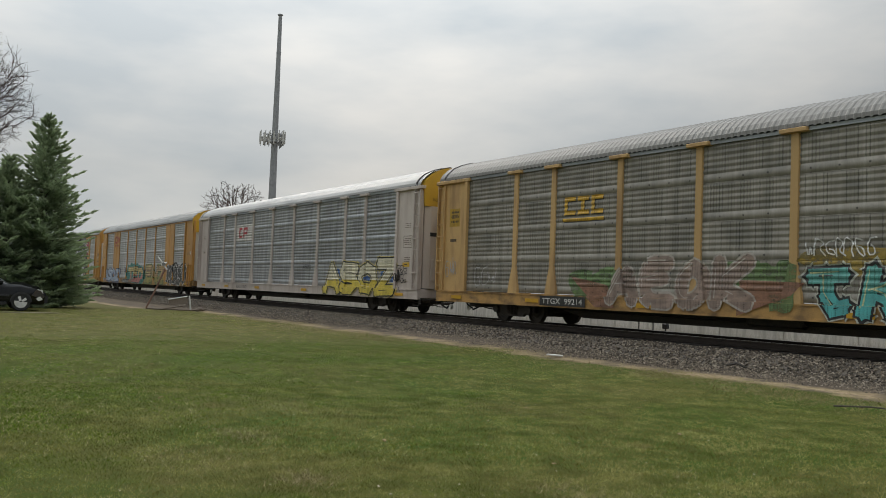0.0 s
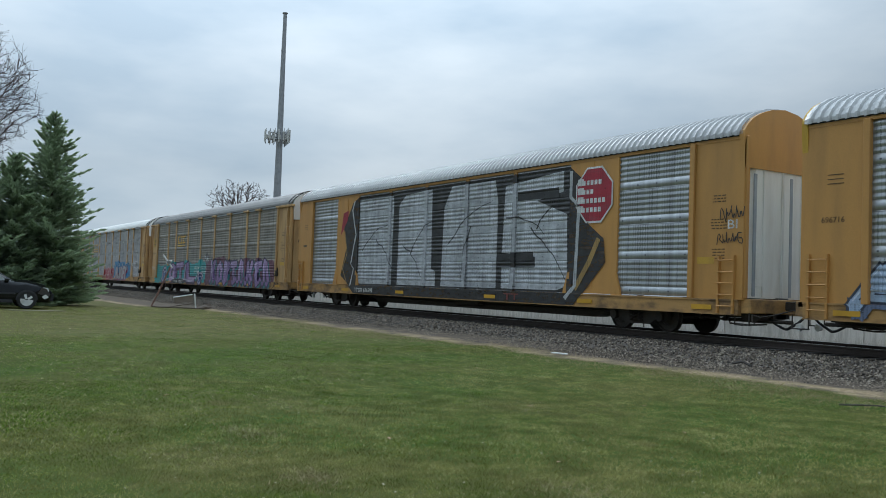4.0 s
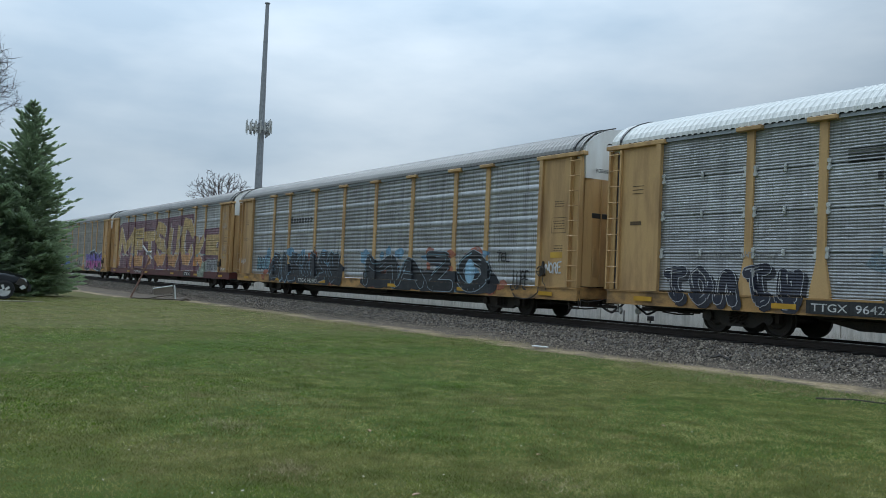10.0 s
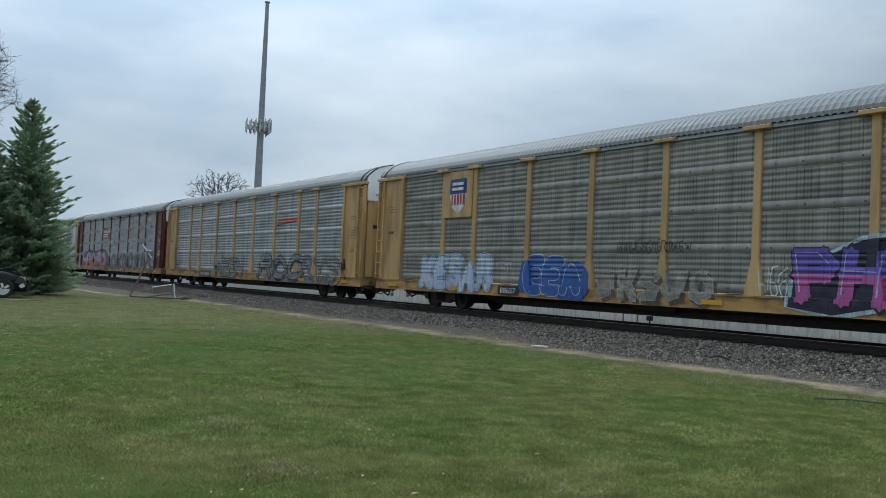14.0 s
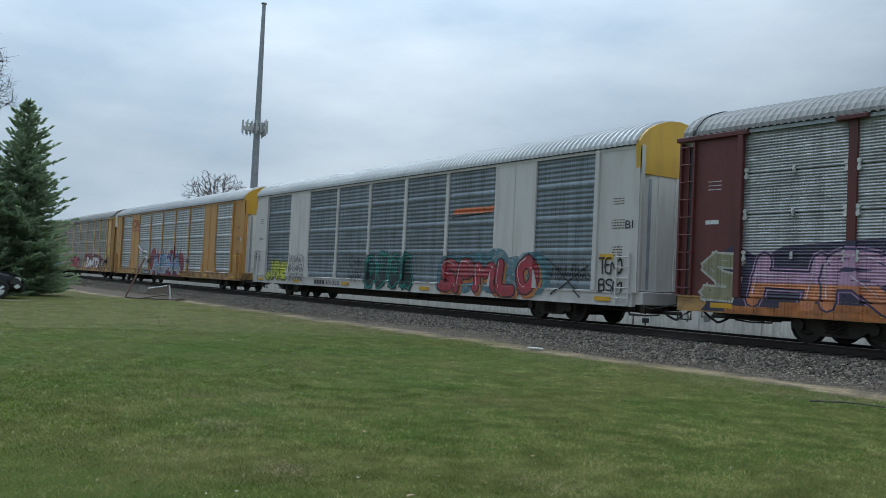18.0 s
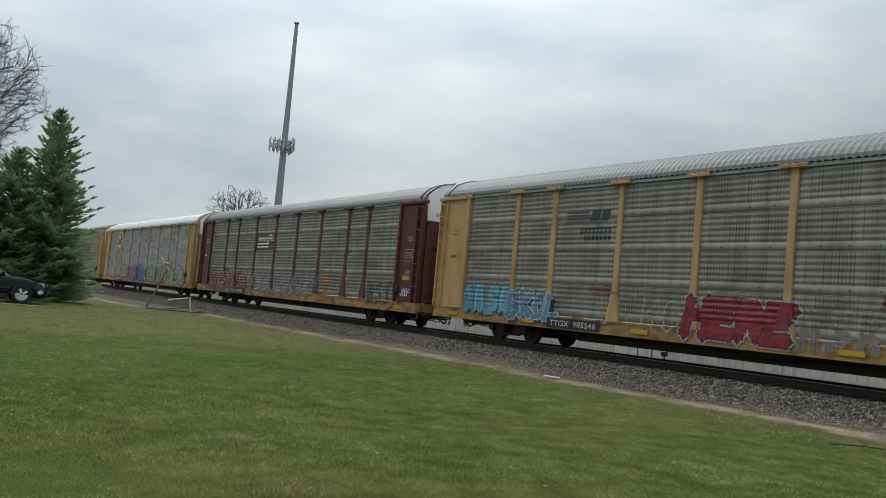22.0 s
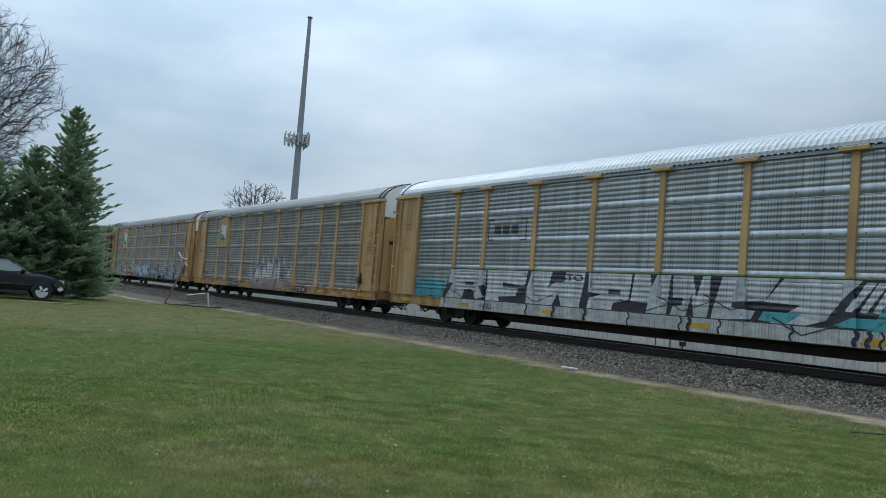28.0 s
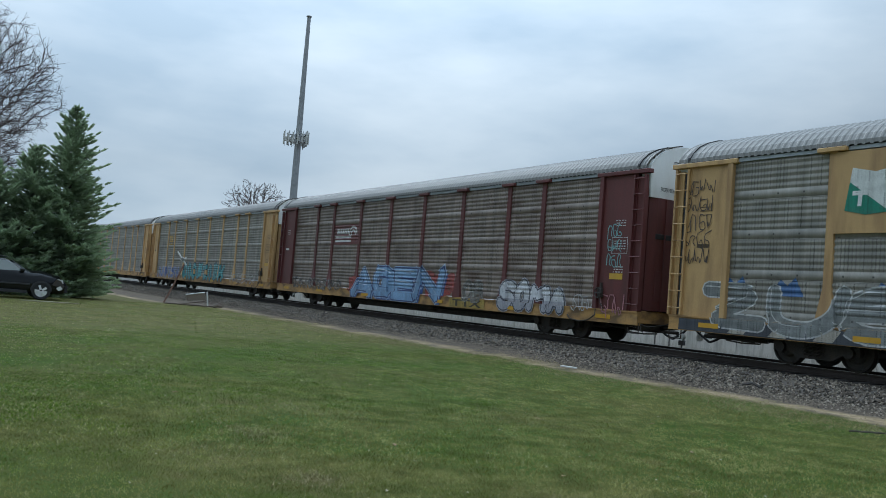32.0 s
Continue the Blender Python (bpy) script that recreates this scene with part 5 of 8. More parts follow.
def step_shape(bm):
    for x in (-0.42, 0.0):
        tube(bm, [(x, 0, 0.66), (x, 0, 0.36)], 0.016, 5)
    tube(bm, [(-0.44, 0, 0.36), (0.02, 0, 0.36)], 0.018, 5)


def brake_rigging(bm):
    box(bm, -14.9, -13.3, -0.55, 0.55, 0.36, 0.66, 0.05)
    tube(bm, [(-13.3, -0.5, 0.45), (-6.5, -0.45, 0.5)], 0.02, 5)
    tube(bm, [(-16.6, 0, 0.5), (-14.9, 0, 0.5)], 0.2, 10)
    tube(bm, [(-22.0, -0.45, 0.5), (-14.9, -0.5, 0.45)], 0.02, 5)


def railcar(k, spec):
    """A covered car-carrier: flat underframe, steel-sheet sides in posts, ribbed roof, end doors. x runs back from its nose."""
    modern, body, panel, roof = spec["modern"], M[spec["body"]], M[spec["panel"]], M[spec["roof"]]
    style = spec.get("style", "ribs")
    car = tagged(new("railcar"), spec["label"], "railcar", "cars of the freight train")
    nb = len(GRID) - 3
    tip = 0.80 if modern else 0.52     # where the sides end, from the coupling line
    sill_mat = M[{"yellow": "yellow_sill", "yellow_new": "yellow_sill"}.get(spec.get("sill", spec["body"]), spec.get("sill", spec["body"]))]
    for sgn in (-1, 1):
        turn = math.pi if sgn > 0 else 0.0
        near = sgn < 0
        for b in range(nb):
            u0, u1 = GRID[b + 1], GRID[b + 2]
            lo = u1 if near else u0
            if modern and b in (1, nb - 2):
                part("side_plate", mesh(("side_plate", round(u1 - u0, 3)), lambda bm: (box(bm, 0, u1 - u0, -0.05, 0.05, PANEL_Z0, 4.93), box(bm, (u1 - u0) * 0.5 - 0.01, (u1 - u0) * 0.5 + 0.01, -0.07, 0, PANEL_Z0 + 0.1, 4.9))),
                     body, car, (-lo, PANEL_Y * sgn, 0), turn)
                if near:
                    part("plate_foot", mesh("plate_foot", foot_shape), body, car, (-u0 + 0.02, PANEL_Y * sgn, 0))
                    part("plate_foot", mesh("plate_foot", foot_shape), body, car, (-u1 - 0.02, PANEL_Y * sgn, 0)).scale = (-1, 1, 1)
                continue
            for s in range(SECTIONS):
                mat = panel
                if near and (b, s + (s > 1)) in spec.get("odd", {}):
                    mat = M[spec["odd"][b, s + (s > 1)]]
                pan = part("panel", sheet(style, u1 - u0), mat, car, (-lo, PANEL_Y * sgn, PANEL_Z0 + s * SEC), turn)
                if near and s and style == "fine":
                    part("latch", mesh("latch", latch_shape), M["antenna"], pan, ((u1 - u0) * 0.5, 0, 0), label="small pale steel latch")
                    for x in (0.14, u1 - u0 - 0.14):
                        part("hinge", mesh("hinge", hinge_shape), M["antenna"], pan, (x, 0, 0), label="round pale hinge cap")
        for u in GRID[2:-2]:
            p = part("post", mesh(("post", modern), post_shape(modern)), body, car, (-u, PANEL_Y * sgn, 0), turn)
            if not modern:
                part("post_cap", mesh("post_cap", lambda bm: box(bm, -0.36, 0.36, -0.17, 0.03, 4.90, 5.0, 0.01)), body, p)
        part("side_sill", mesh(("side_sill", modern), lambda bm: prism(bm, [(0.10, 0.585), (-0.065, 0.585), (-0.065, 0.612), (-0.04, 0.612), (-0.04, 0.932), (-0.07, 0.932), (-0.07, 0.972), (0.10, 0.972)], "x", tip - 28.5, -0.1 - tip)),
             sill_mat, car, (0 if near else -28.6, SILL_Y * sgn, 0), turn)
        part("eave", mesh(("eave", modern), lambda bm: box(bm, tip - 28.57, -tip - 0.03, -0.06, 0.06, 4.915, 4.998)), M["steel_plain"] if not modern else body, car, (0 if near else -28.6, (PANEL_Y + 0.0) * sgn, 0), turn)
        # shade under the roof's edge, made as a solid black strip
        part("roof_gap", mesh("roof_gap", lambda bm: box(bm, -27.6, -1.0, -0.065, 0.06, 4.9985, 5.034)), M["black"], car, (0 if near else -28.6, PANEL_Y * sgn, 0), turn, label="black strip standing in for the shade under the roof sheets")
        # end bays: plates, corner posts and ladders
        for e, (u0, u1) in enumerate(((tip, GRID[1]), (GRID[-2], 28.6 - tip))):
            out = (u0 if e == 0 else u1)
            inner = (u1 if e == 0 else u0)
            part("end_plate", lambda bm: (box(bm, -max(u0, u1) + (0.45 if e and not modern else 0), -min(u0, u1) - (0 if e or modern else 0.45), -0.05, 0.05, 0.97, 4.92), box(bm, -inner - 0.08, -inner + 0.08, -0.13, 0.0, 0.97, 4.95, 0.01)), body, car, (0, PANEL_Y * sgn, 0)) if near else part(
                "end_plate", lambda bm: box(bm, -max(u0, u1), -min(u0, u1), -0.05, 0.05, 0.97, 4.92), body, car, (0, PANEL_Y * sgn, 0))
            if not modern:
                lx = -1.04 if (e == 0) else -28.0
                side = part("ladder_panel", mesh(("ladder_panel", e), lambda bm: box(bm, 0.0, 0.20 if e else 0.42, 0.02, 0.10, 0.98, 4.80)), body, car, (lx if near else lx + 0.42, 1.50 * sgn, 0), turn)
                if e and near:
                    # a black strip added to stand for the shade in the gap
                    part("door_gap", mesh("door_gap", lambda bm: box(bm, -27.81, -27.60, 0.0, 0.03, 1.0, 4.78)), M["black"], car, (0, -1.455, 0), label="black strip standing in for the shade beside the end door")
                part("ladder", mesh("ladder_tall", ladder_shape(0.98, 4.85, 0.42, 9)), body, side, (0, -0.06, 0))
                part("cap_rail", mesh("cap_rail", lambda bm: box(bm, 0.0, 2.15, -0.14, 0.05, 4.88, 5.0, 0.012)), body, car, ((-2.62 if e == 0 else -28.15) if near else (-0.47 if e == 0 else -26.0), PANEL_Y * sgn, 0), turn)
            else:
                lx = -1.50 if e == 0 else -27.56
                part("ladder", mesh("ladder_short", ladder_shape(0.62, 2.05, 0.46, 5)), body, car, (lx if near else lx + 0.46, (PANEL_Y + 0.10) * sgn, 0), turn)
            part("step", mesh("step", step_shape), M["grease"], car, ((-0.62 if e == 0 else -27.6) if near else (-1.0 if e == 0 else -28.0), 1.46 * sgn, 0), turn)
    part("roof", mesh(("roof", modern), roof_shape(0.225 if modern else 0.19, 0.63 if not modern else 0.86, 27.97 if not modern else 27.74, 0.055 if modern else 0.013)), roof, car)
    if not modern:
        for u in (0.93, 27.60):
            part("roof_edge", mesh("roof_edge", roof_edge), M["black"], car, (-u, 0, 0))
    for e in (0, 1):
        end = new("end_wall")
        end.parent = car
        if e:
            end.location, end.rotation_euler = (-28.6, 0, 0), (0, 0, math.pi)
        ins = 0.93 if not modern else 1.0
        w = 1.40 if not modern else 1.36
        gap = 0.27 if modern else 0.0
        part("end_door", mesh(("end_door", modern), lambda bm: prism(bm, [(-1.6, -w), (-0.85 - gap, -w), (-0.66 - gap, -w + 0.08), (-0.56 - gap, -w + 0.32), (-0.56 - gap, w - 0.32), (-0.66 - gap, w - 0.08), (-0.85 - gap, w), (-1.6, w)], "z", 1.02, 4.22)),
             M[spec.get("door", spec["body"])], end)
        part("end_top", mesh(("end_top", modern), end_cap(4.22, ins, 0.56 if not modern else 0.80, 0.90 if not modern else 0.95)), M[spec.get("top", "white_top")], end)
        if modern:
            for y in (-1.40, 1.40):
                part("corner_post", mesh("corner_post", lambda bm: box(bm, -1.06, -0.77, -0.07, 0.07, 1.0, 5.0, 0.02)), body, end, (0, y, 0))
            for y in (-1.06, 0.35, 1.06):
                part("door_strip", mesh("door_strip", lambda bm: box(bm, -0.575 - 0.27, -0.548 - 0.27, -0.06, 0.06, 1.06, 4.1, 0.01)), M["steel_plain"], end, (0, y, 0), label="grey galvanised strip")
        for y in (-0.75, -0.03, 0.03, 0.75):
            part("door_rib", mesh(("door_rib", modern), lambda bm: box(bm, -0.60 - gap, -0.53 - gap, -0.02, 0.02, 1.05, 4.21)), M[spec.get("door", spec["body"])], end, (0, y, 0))
        part("vent_hatch", mesh(("vent_hatch", modern), lambda bm: box(bm, -0.60 - gap, -0.545 - gap, -1.02, -0.72, 1.3, 2.15, 0.008)), M[spec.get("door", spec["body"])], end)
        if not modern:
            part("door_slot", mesh("door_slot", lambda bm: box(bm, -0.60, -0.546, -1.10, -0.30, 3.05, 3.20, 0.01)), M["black"], end, label="dark slot across the end door")
            part("roof_rail", mesh("end_rail", lambda bm: (tube(bm, [(-0.62, -1.28, 5.40), (-0.62, -0.92, 5.66), (-0.62, -0.2, 5.84)], 0.02, 5), tube(bm, [(-0.62, -1.28, 5.40), (-0.62, -1.28, 5.16)], 0.02, 5), tube(bm, [(-0.60, -0.55, 5.3), (-0.50, -0.55, 5.3), (-0.50, -0.15, 5.3), (-0.60, -0.15, 5.3)], 0.016, 5))), M["grease"], end)
        part("coupler", mesh("coupler", coupler), M["grease"], end)
        part("air_hose", mesh("air_hose", hose_shape), M["black"], end)
        part("train_pipe", mesh("train_pipe", pipe_shape), M["grease"], end)
        part("drawbar", mesh("drawbar", cushion_shape), M["grease"], end)
        part("glad_hand", mesh("glad_hand", glad_hand), M["lamp_glass"], end, label="pale worn hose coupling")
        if not modern and not e:
            part("brake_hose", mesh("brake_hose", chain_shape), M["grease"], end)
        part("uncoupling_lever", mesh("uncoupling_lever", lever_shape), M["grease"], end)
        part("end_sill", mesh("end_sill", lambda bm: box(bm, -1.1, -0.62, -1.42, 1.42, 0.64, 1.0, 0.02)), sill_mat, end)
    part("centre_sill", mesh("centre_sill", lambda bm: prism(bm, [(-0.8, 0.52), (-6.2, 0.52), (-7.4, 0.27), (-21.2, 0.27), (-22.4, 0.52), (-27.8, 0.52), (-27.8, 0.95), (-0.8, 0.95)], "y", -0.32, 0.32)), M["grease"], car)
    part("deck", mesh("deck", lambda bm: box(bm, -27.9, -0.9, -1.42, 1.42, 0.86, 0.97)), M["grease"], car)
    part("brake_rigging", mesh("brake_rigging", brake_rigging), M["grease"], car)
    bogie(car, -4.72)
    bogie(car, -23.88)
    # yellow reflector plates along the sill
    for u in (2.0, 6.4, 11.2, 17.4, 22.3, 26.6):
        part("reflector", mesh("reflector", lambda bm: box(bm, -0.32, 0.32, -0.008, 0.004, 0, 0.12)), M["bright"], car, (-u, -SILL_Y - 0.075, 0.70))
    decorate(car, k, spec)
    car.location = (ROLL[0][1] - (k - 3) * PITCH + SHIFT[k], TRACK_Y, 0)
    return car


FLARE = ((-0.04, 0.24), (0.12, 0.24), (0.85, 0.10), (4.0, 0.10))   # height above a post's foot and its half width there


def flare(z, modern):
    if modern:
        return 0.105
    h = min(max(z - PANEL_Z0, -0.04), 3.99)
    for (a, p), (b, q) in zip(FLARE, FLARE[1:]):
        if h <= b:
            return p + (q - p) * (h - a) / (b - a) + 0.02
    return 0.12


def surface(x, z, style, modern):
    """How far the near side stands out from the car's middle at a place on it."""
    u = -x
    if z < PANEL_Z0 - 0.02:
        return SILL_Y + 0.07
    for g in GRID[2:-2]:
        if abs(u - g) < flare(z, modern) + 0.006:
            return POST_Y + 0.04 * max(0.0, 1 - max(0.0, z - PANEL_Z0 - 0.1) / 0.75)
    if u < GRID[1] or u > GRID[-2]:
        return PANEL_Y + 0.05
    if modern and (GRID[2] < u < GRID[3] or GRID[-4] < u < GRID[-3]):
        return PANEL_Y + 0.07
    pts = profile(style)
    zz = min(max((z - PANEL_Z0), 0), PANEL_H - 1e-4) % SEC
    for (a, p), (b, q) in zip(pts, pts[1:]):
        if a <= zz <= b:
            return PANEL_Y + p + (q - p) * (zz - a) / max(b - a, 1e-6)
    return PANEL_Y


def shape_mesh(name, polys, spec, lift, below=None):
    """The union of flat polygons (lists of x, z), cut along the sheets' folds and the posts' edges and laid onto the side of a car."""
    style, modern = spec.get("style", "ribs"), spec["modern"]
    pts, faces = [], []
    for poly in polys:
        area = sum(p[0] * q[1] - q[0] * p[1] for p, q in zip(poly, list(poly[1:]) + [poly[0]]))
        if abs(area) < 2e-5:
            continue
        k = len(pts)
        pts += [Vector(p) for p in (poly if area > 0 else poly[::-1])]
        faces.append(list(range(k, len(pts))))
    me = bpy.data.meshes.new(name)
    me.materials.append(None)
    if not faces:
        return me
    # the outline of the union
    shapes = [[pts[i] for i in f] for f in faces]

    def covers(shape, x, z):
        odd = False
        for p, q in zip(shape, shape[1:] + shape[:1]):
            if (p.y > z) != (q.y > z) and x < p.x + (q.x - p.x) * (z - p.y) / (q.y - p.y):
                odd = not odd
        return odd
    co, _, out, _, _, came = delaunay_2d_cdt(pts, [], faces, 0, 2e-4)
    rim = {}
    for f, c in zip(out, came):
        x, z = sum(co[i].x for i in f) / len(f), sum(co[i].y for i in f) / len(f)
        if any(covers(shapes[i], x, z) for i in c):
            for a, b in zip(f, f[1:] + f[:1]):
                rim[min(a, b), max(a, b)] = rim.get((min(a, b), max(a, b)), 0) + 1
    rim = [e for e, n in rim.items() if n == 1]
    used = sorted({i for e in rim for i in e})
    at = {i: n for n, i in enumerate(used)}
    pts, edges = [co[i] for i in used], [(at[a], at[b]) for a, b in rim]
    bounds = len(edges)
    if not bounds:
        return me
    xs, zs = [p.x for p in pts], [p.y for p in pts]
    x0, x1, z0, z1 = min(xs) - 0.01, max(xs) + 0.01, min(zs) - 0.01, max(zs) + 0.01

    def cut(line):
        k = len(pts)
        pts.extend(Vector(p) for p in line)
        edges.extend((k + i, k + i + 1) for i in range(len(line) - 1))
    levels = [0.60, PANEL_Z0 - 0.021, PANEL_Z0 - 0.018] + ([below] if below else [])
    for s in range(SECTIONS):
        levels += [PANEL_Z0 + s * SEC + z for z, _ in profile(style)]
    for z in levels:
        if z0 < z < z1:
            cut([(x0, z), (x1, z)])
    for g in GRID[1:-1]:
        if x0 - 0.3 < -g < x1 + 0.3:
            ends = g in (GRID[1], GRID[-2])
            for sg in (-1, 1):
                for e in ((0.002,) if ends else (0.004, 0.010)):
                    steps = [z0] + [PANEL_Z0 + h for h, _ in FLARE if z0 < PANEL_Z0 + h < z1] + [z1]
                    cut([(-g + sg * (e + (0.0 if ends else flare(z, modern))), z) for z in steps])
    cut([(x0, z0), (x1, z0), (x1, z1), (x0, z1), (x0, z0)])
    co, lines, out, _, came, _ = delaunay_2d_cdt(pts, edges, [], 0, 1e-5)
    wall = {(min(e), max(e)) for e, c in zip(lines, came) if any(i < bounds for i in c)}
    # from the hull inwards, each crossing of the outline changes sides
    beside = {}
    for n, f in enumerate(out):
        for a, b in zip(f, f[1:] + f[:1]):
            beside.setdefault((min(a, b), max(a, b)), []).append(n)
    inside = [None] * len(out)
    todo = []
    for e, fs in beside.items():
        if len(fs) == 1 and inside[fs[0]] is None:
            inside[fs[0]] = e in wall
            todo.append(fs[0])
    while todo:
        n = todo.pop()
        f = out[n]
        for a, b in zip(f, f[1:] + f[:1]):
            e = (min(a, b), max(a, b))
            for m in beside[e]:
                if inside[m] is None:
                    inside[m] = inside[n] != (e in wall)
                    todo.append(m)
    keep = []
    for f, c in zip(out, inside):
        if c:
            mid = sum(co[i].y for i in f) / len(f)
            if mid > 0.60 and not (below and mid > below):
                keep.append(f)
    used = sorted({i for f in keep for i in f})
    at = {i: n for n, i in enumerate(used)}
    me.from_pydata([(co[i].x, -surface(co[i].x, co[i].y, style, modern) - lift, co[i].y) for i in used], [], [[at[i] for i in f] for f in keep])
    return me


def text_polys(body, height, bold=0.0, shear=0.0, spacing=1.0):
    """Triangles of a line of built-in lettering, its foot at zero, and its width."""
    cu = bpy.data.curves.new("lettering", "FONT")
    cu.body, cu.size, cu.offset, cu.shear, cu.space_character = body, height / 0.72, bold * height, shear, spacing
    cu.resolution_u, cu.fill_mode = 3, "FRONT"
    ob = bpy.data.objects.new("lettering", cu)
    me = bpy.data.meshes.new_from_object(ob)
    co = [v.co[:2] for v in me.vertices]
    polys = [[co[i] for i in p.vertices] for p in me.polygons]
    bpy.data.objects.remove(ob)
    bpy.data.curves.remove(cu)
    bpy.data.meshes.remove(me)
    wide = max(c[0] for c in co) if co else 0.0
    return polys, wide


def bar(u0, u1, z0, z1, lean=0.0):
    return [(-u1, z0), (-u0, z0), (-u0 + lean, z1), (-u1 + lean, z1)]


def ring(u, z, ru, rz, n=20, jag=0.0, rng=None, power=1.0):
    pts = []
    for i in range(n):
        a = 2 * math.pi * i / n
        c, s = math.cos(a), math.sin(a)
        k = 1 + (rng.uniform(-jag, jag) if rng else 0)
        pts.append((-u + ru * k * math.copysign(abs(c) ** power, c), z + rz * k * math.copysign(abs(s) ** power, s)))
    return pts


def smooth(pts, times=2):
    for _ in range(times):
        out = [pts[0]]
        for p, q in zip(pts, pts[1:]):
            out += [(p[0] * 0.75 + q[0] * 0.25, p[1] * 0.75 + q[1] * 0.25), (p[0] * 0.25 + q[0] * 0.75, p[1] * 0.25 + q[1] * 0.75)]
        pts = out + [pts[-1]]
    return pts


def stroke(pts, w0, w1=None):
    """A thick line as quads, tapering from w0 to w1."""
    polys = []
    w1 = w0 if w1 is None else w1
    n = len(pts) - 1
    sides = []
    for i, (x, z) in enumerate(pts):
        a, b = pts[max(i - 1, 0)], pts[min(i + 1, n)]
        d = Vector((b[0] - a[0], b[1] - a[1]))
        d = d.normalized() if d.length > 1e-6 else Vector((1, 0))
        w = w0 + (w1 - w0) * i / max(n, 1)
        sides.append(((x - d.y * w, z + d.x * w), (x + d.y * w, z - d.x * w)))
    for p, q in zip(sides, sides[1:]):
        polys.append([p[0], q[0], q[1], p[1]])
    return polys


def fit_text(words, u0, u1, z0, z1, bold, shear=0.0):
    polys, wide = text_polys(words, z1 - z0, bold, shear, 1.3 if bold > 0.04 else 1.0)
    k = (u1 - u0) / max(wide, 0.01)
    return [[(-u1 + x * k, z0 + z) for x, z in p] for p in polys]


FORMS = (   # skeletons of swollen strokes in a unit box; none is a letter by itself
    (((0.15, 0.0), (0.12, 0.7), (0.30, 1.0), (0.55, 0.9), (0.62, 0.45), (0.85, 0.0)),),
    (((0.85, 0.95), (0.35, 1.0), (0.12, 0.75), (0.45, 0.52), (0.85, 0.38), (0.72, 0.05), (0.10, 0.02)),),
    (((0.18, 1.0), (0.14, 0.25), (0.40, 0.0), (0.72, 0.15), (0.82, 0.95)), ((0.45, 0.95), (0.48, 0.45))),
    (((0.50, 0.98), (0.14, 0.75), (0.16, 0.2), (0.52, 0.0)), ((0.50, 0.98), (0.86, 0.70), (0.84, 0.22), (0.52, 0.0))),
    (((0.20, 0.0), (0.22, 1.0)), ((0.22, 0.45), (0.60, 0.60), (0.88, 1.0)), ((0.30, 0.50), (0.62, 0.35), (0.90, 0.0))),
    (((0.10, 0.92), (0.90, 1.0)), ((0.48, 0.95), (0.42, 0.40), (0.60, 0.0), (0.88, 0.12))),
)


# letter skeletons on a 0 to 9 grid: pairs of x and height, strokes apart
GLYPHS = {
    "A": "004990 2373", "B": "00096988766505 056584716000", "C": "9769290603206092", "D": "00095987835000", "E": "99090090 0575", "F": "990900 0575",
    "G": "97692906032070929454", "H": "0009 9099 0595", "I": "5059", "J": "8983603012", "K": "0009 990490", "L": "090090", "M": "0009449990",
    "N": "00099099", "O": "5917042060938759", "P": "000969977505", "R": "000969977505 4590", "S": "98692907257492602001", "T": "0999 5950",
    "U": "090320609399", "V": "095099", "W": "0920567099", "X": "0990 0099", "Y": "095599 5550", "Z": "09990090"}


def letter_paths(words, u0, u1, z0, z1, w, rng, n=5, apart=False):
    """The strokes of a row of painted letters, or of n forms that spell nothing, each with a little lean and jitter."""
    letters = []
    cells = words if words else [None] * n
    share = [0.5 if c == "I" else 1.25 if c in ("M", "W") else 1.0 for c in cells]
    scale = (u1 - u0) / sum(share)
    x, h, last = -u1, z1 - z0, -1
    for c, k in zip(cells, share):
        step = k * scale
        top, low = z1 - h * rng.uniform(0, 0.12), z0 + h * rng.uniform(0, 0.08)
        lean = step * rng.uniform(-0.10, 0.14)
        if c:
            strokes = [[(int(q[i]) / 9, int(q[i + 1]) / 9) for i in range(0, len(q) - 1, 2)] for q in GLYPHS[c].split()]
        else:
            pick = rng.randrange(len(FORMS))
            pick = (pick + 1) % len(FORMS) if pick == last else pick
            last = pick
            strokes = FORMS[pick]
        letters.append([])
        for path in strokes:
            letters[-1].append([(x + w * 0.8 + (step - 1.5 * w) * a + lean * (b - 0.4) + rng.uniform(-0.035, 0.035) * step,
                           low + w + (top - low - 2 * w) * b + rng.uniform(-0.025, 0.025) * h) for a, b in path])
        x += step
    return letters if apart else [q for c in letters for q in c]


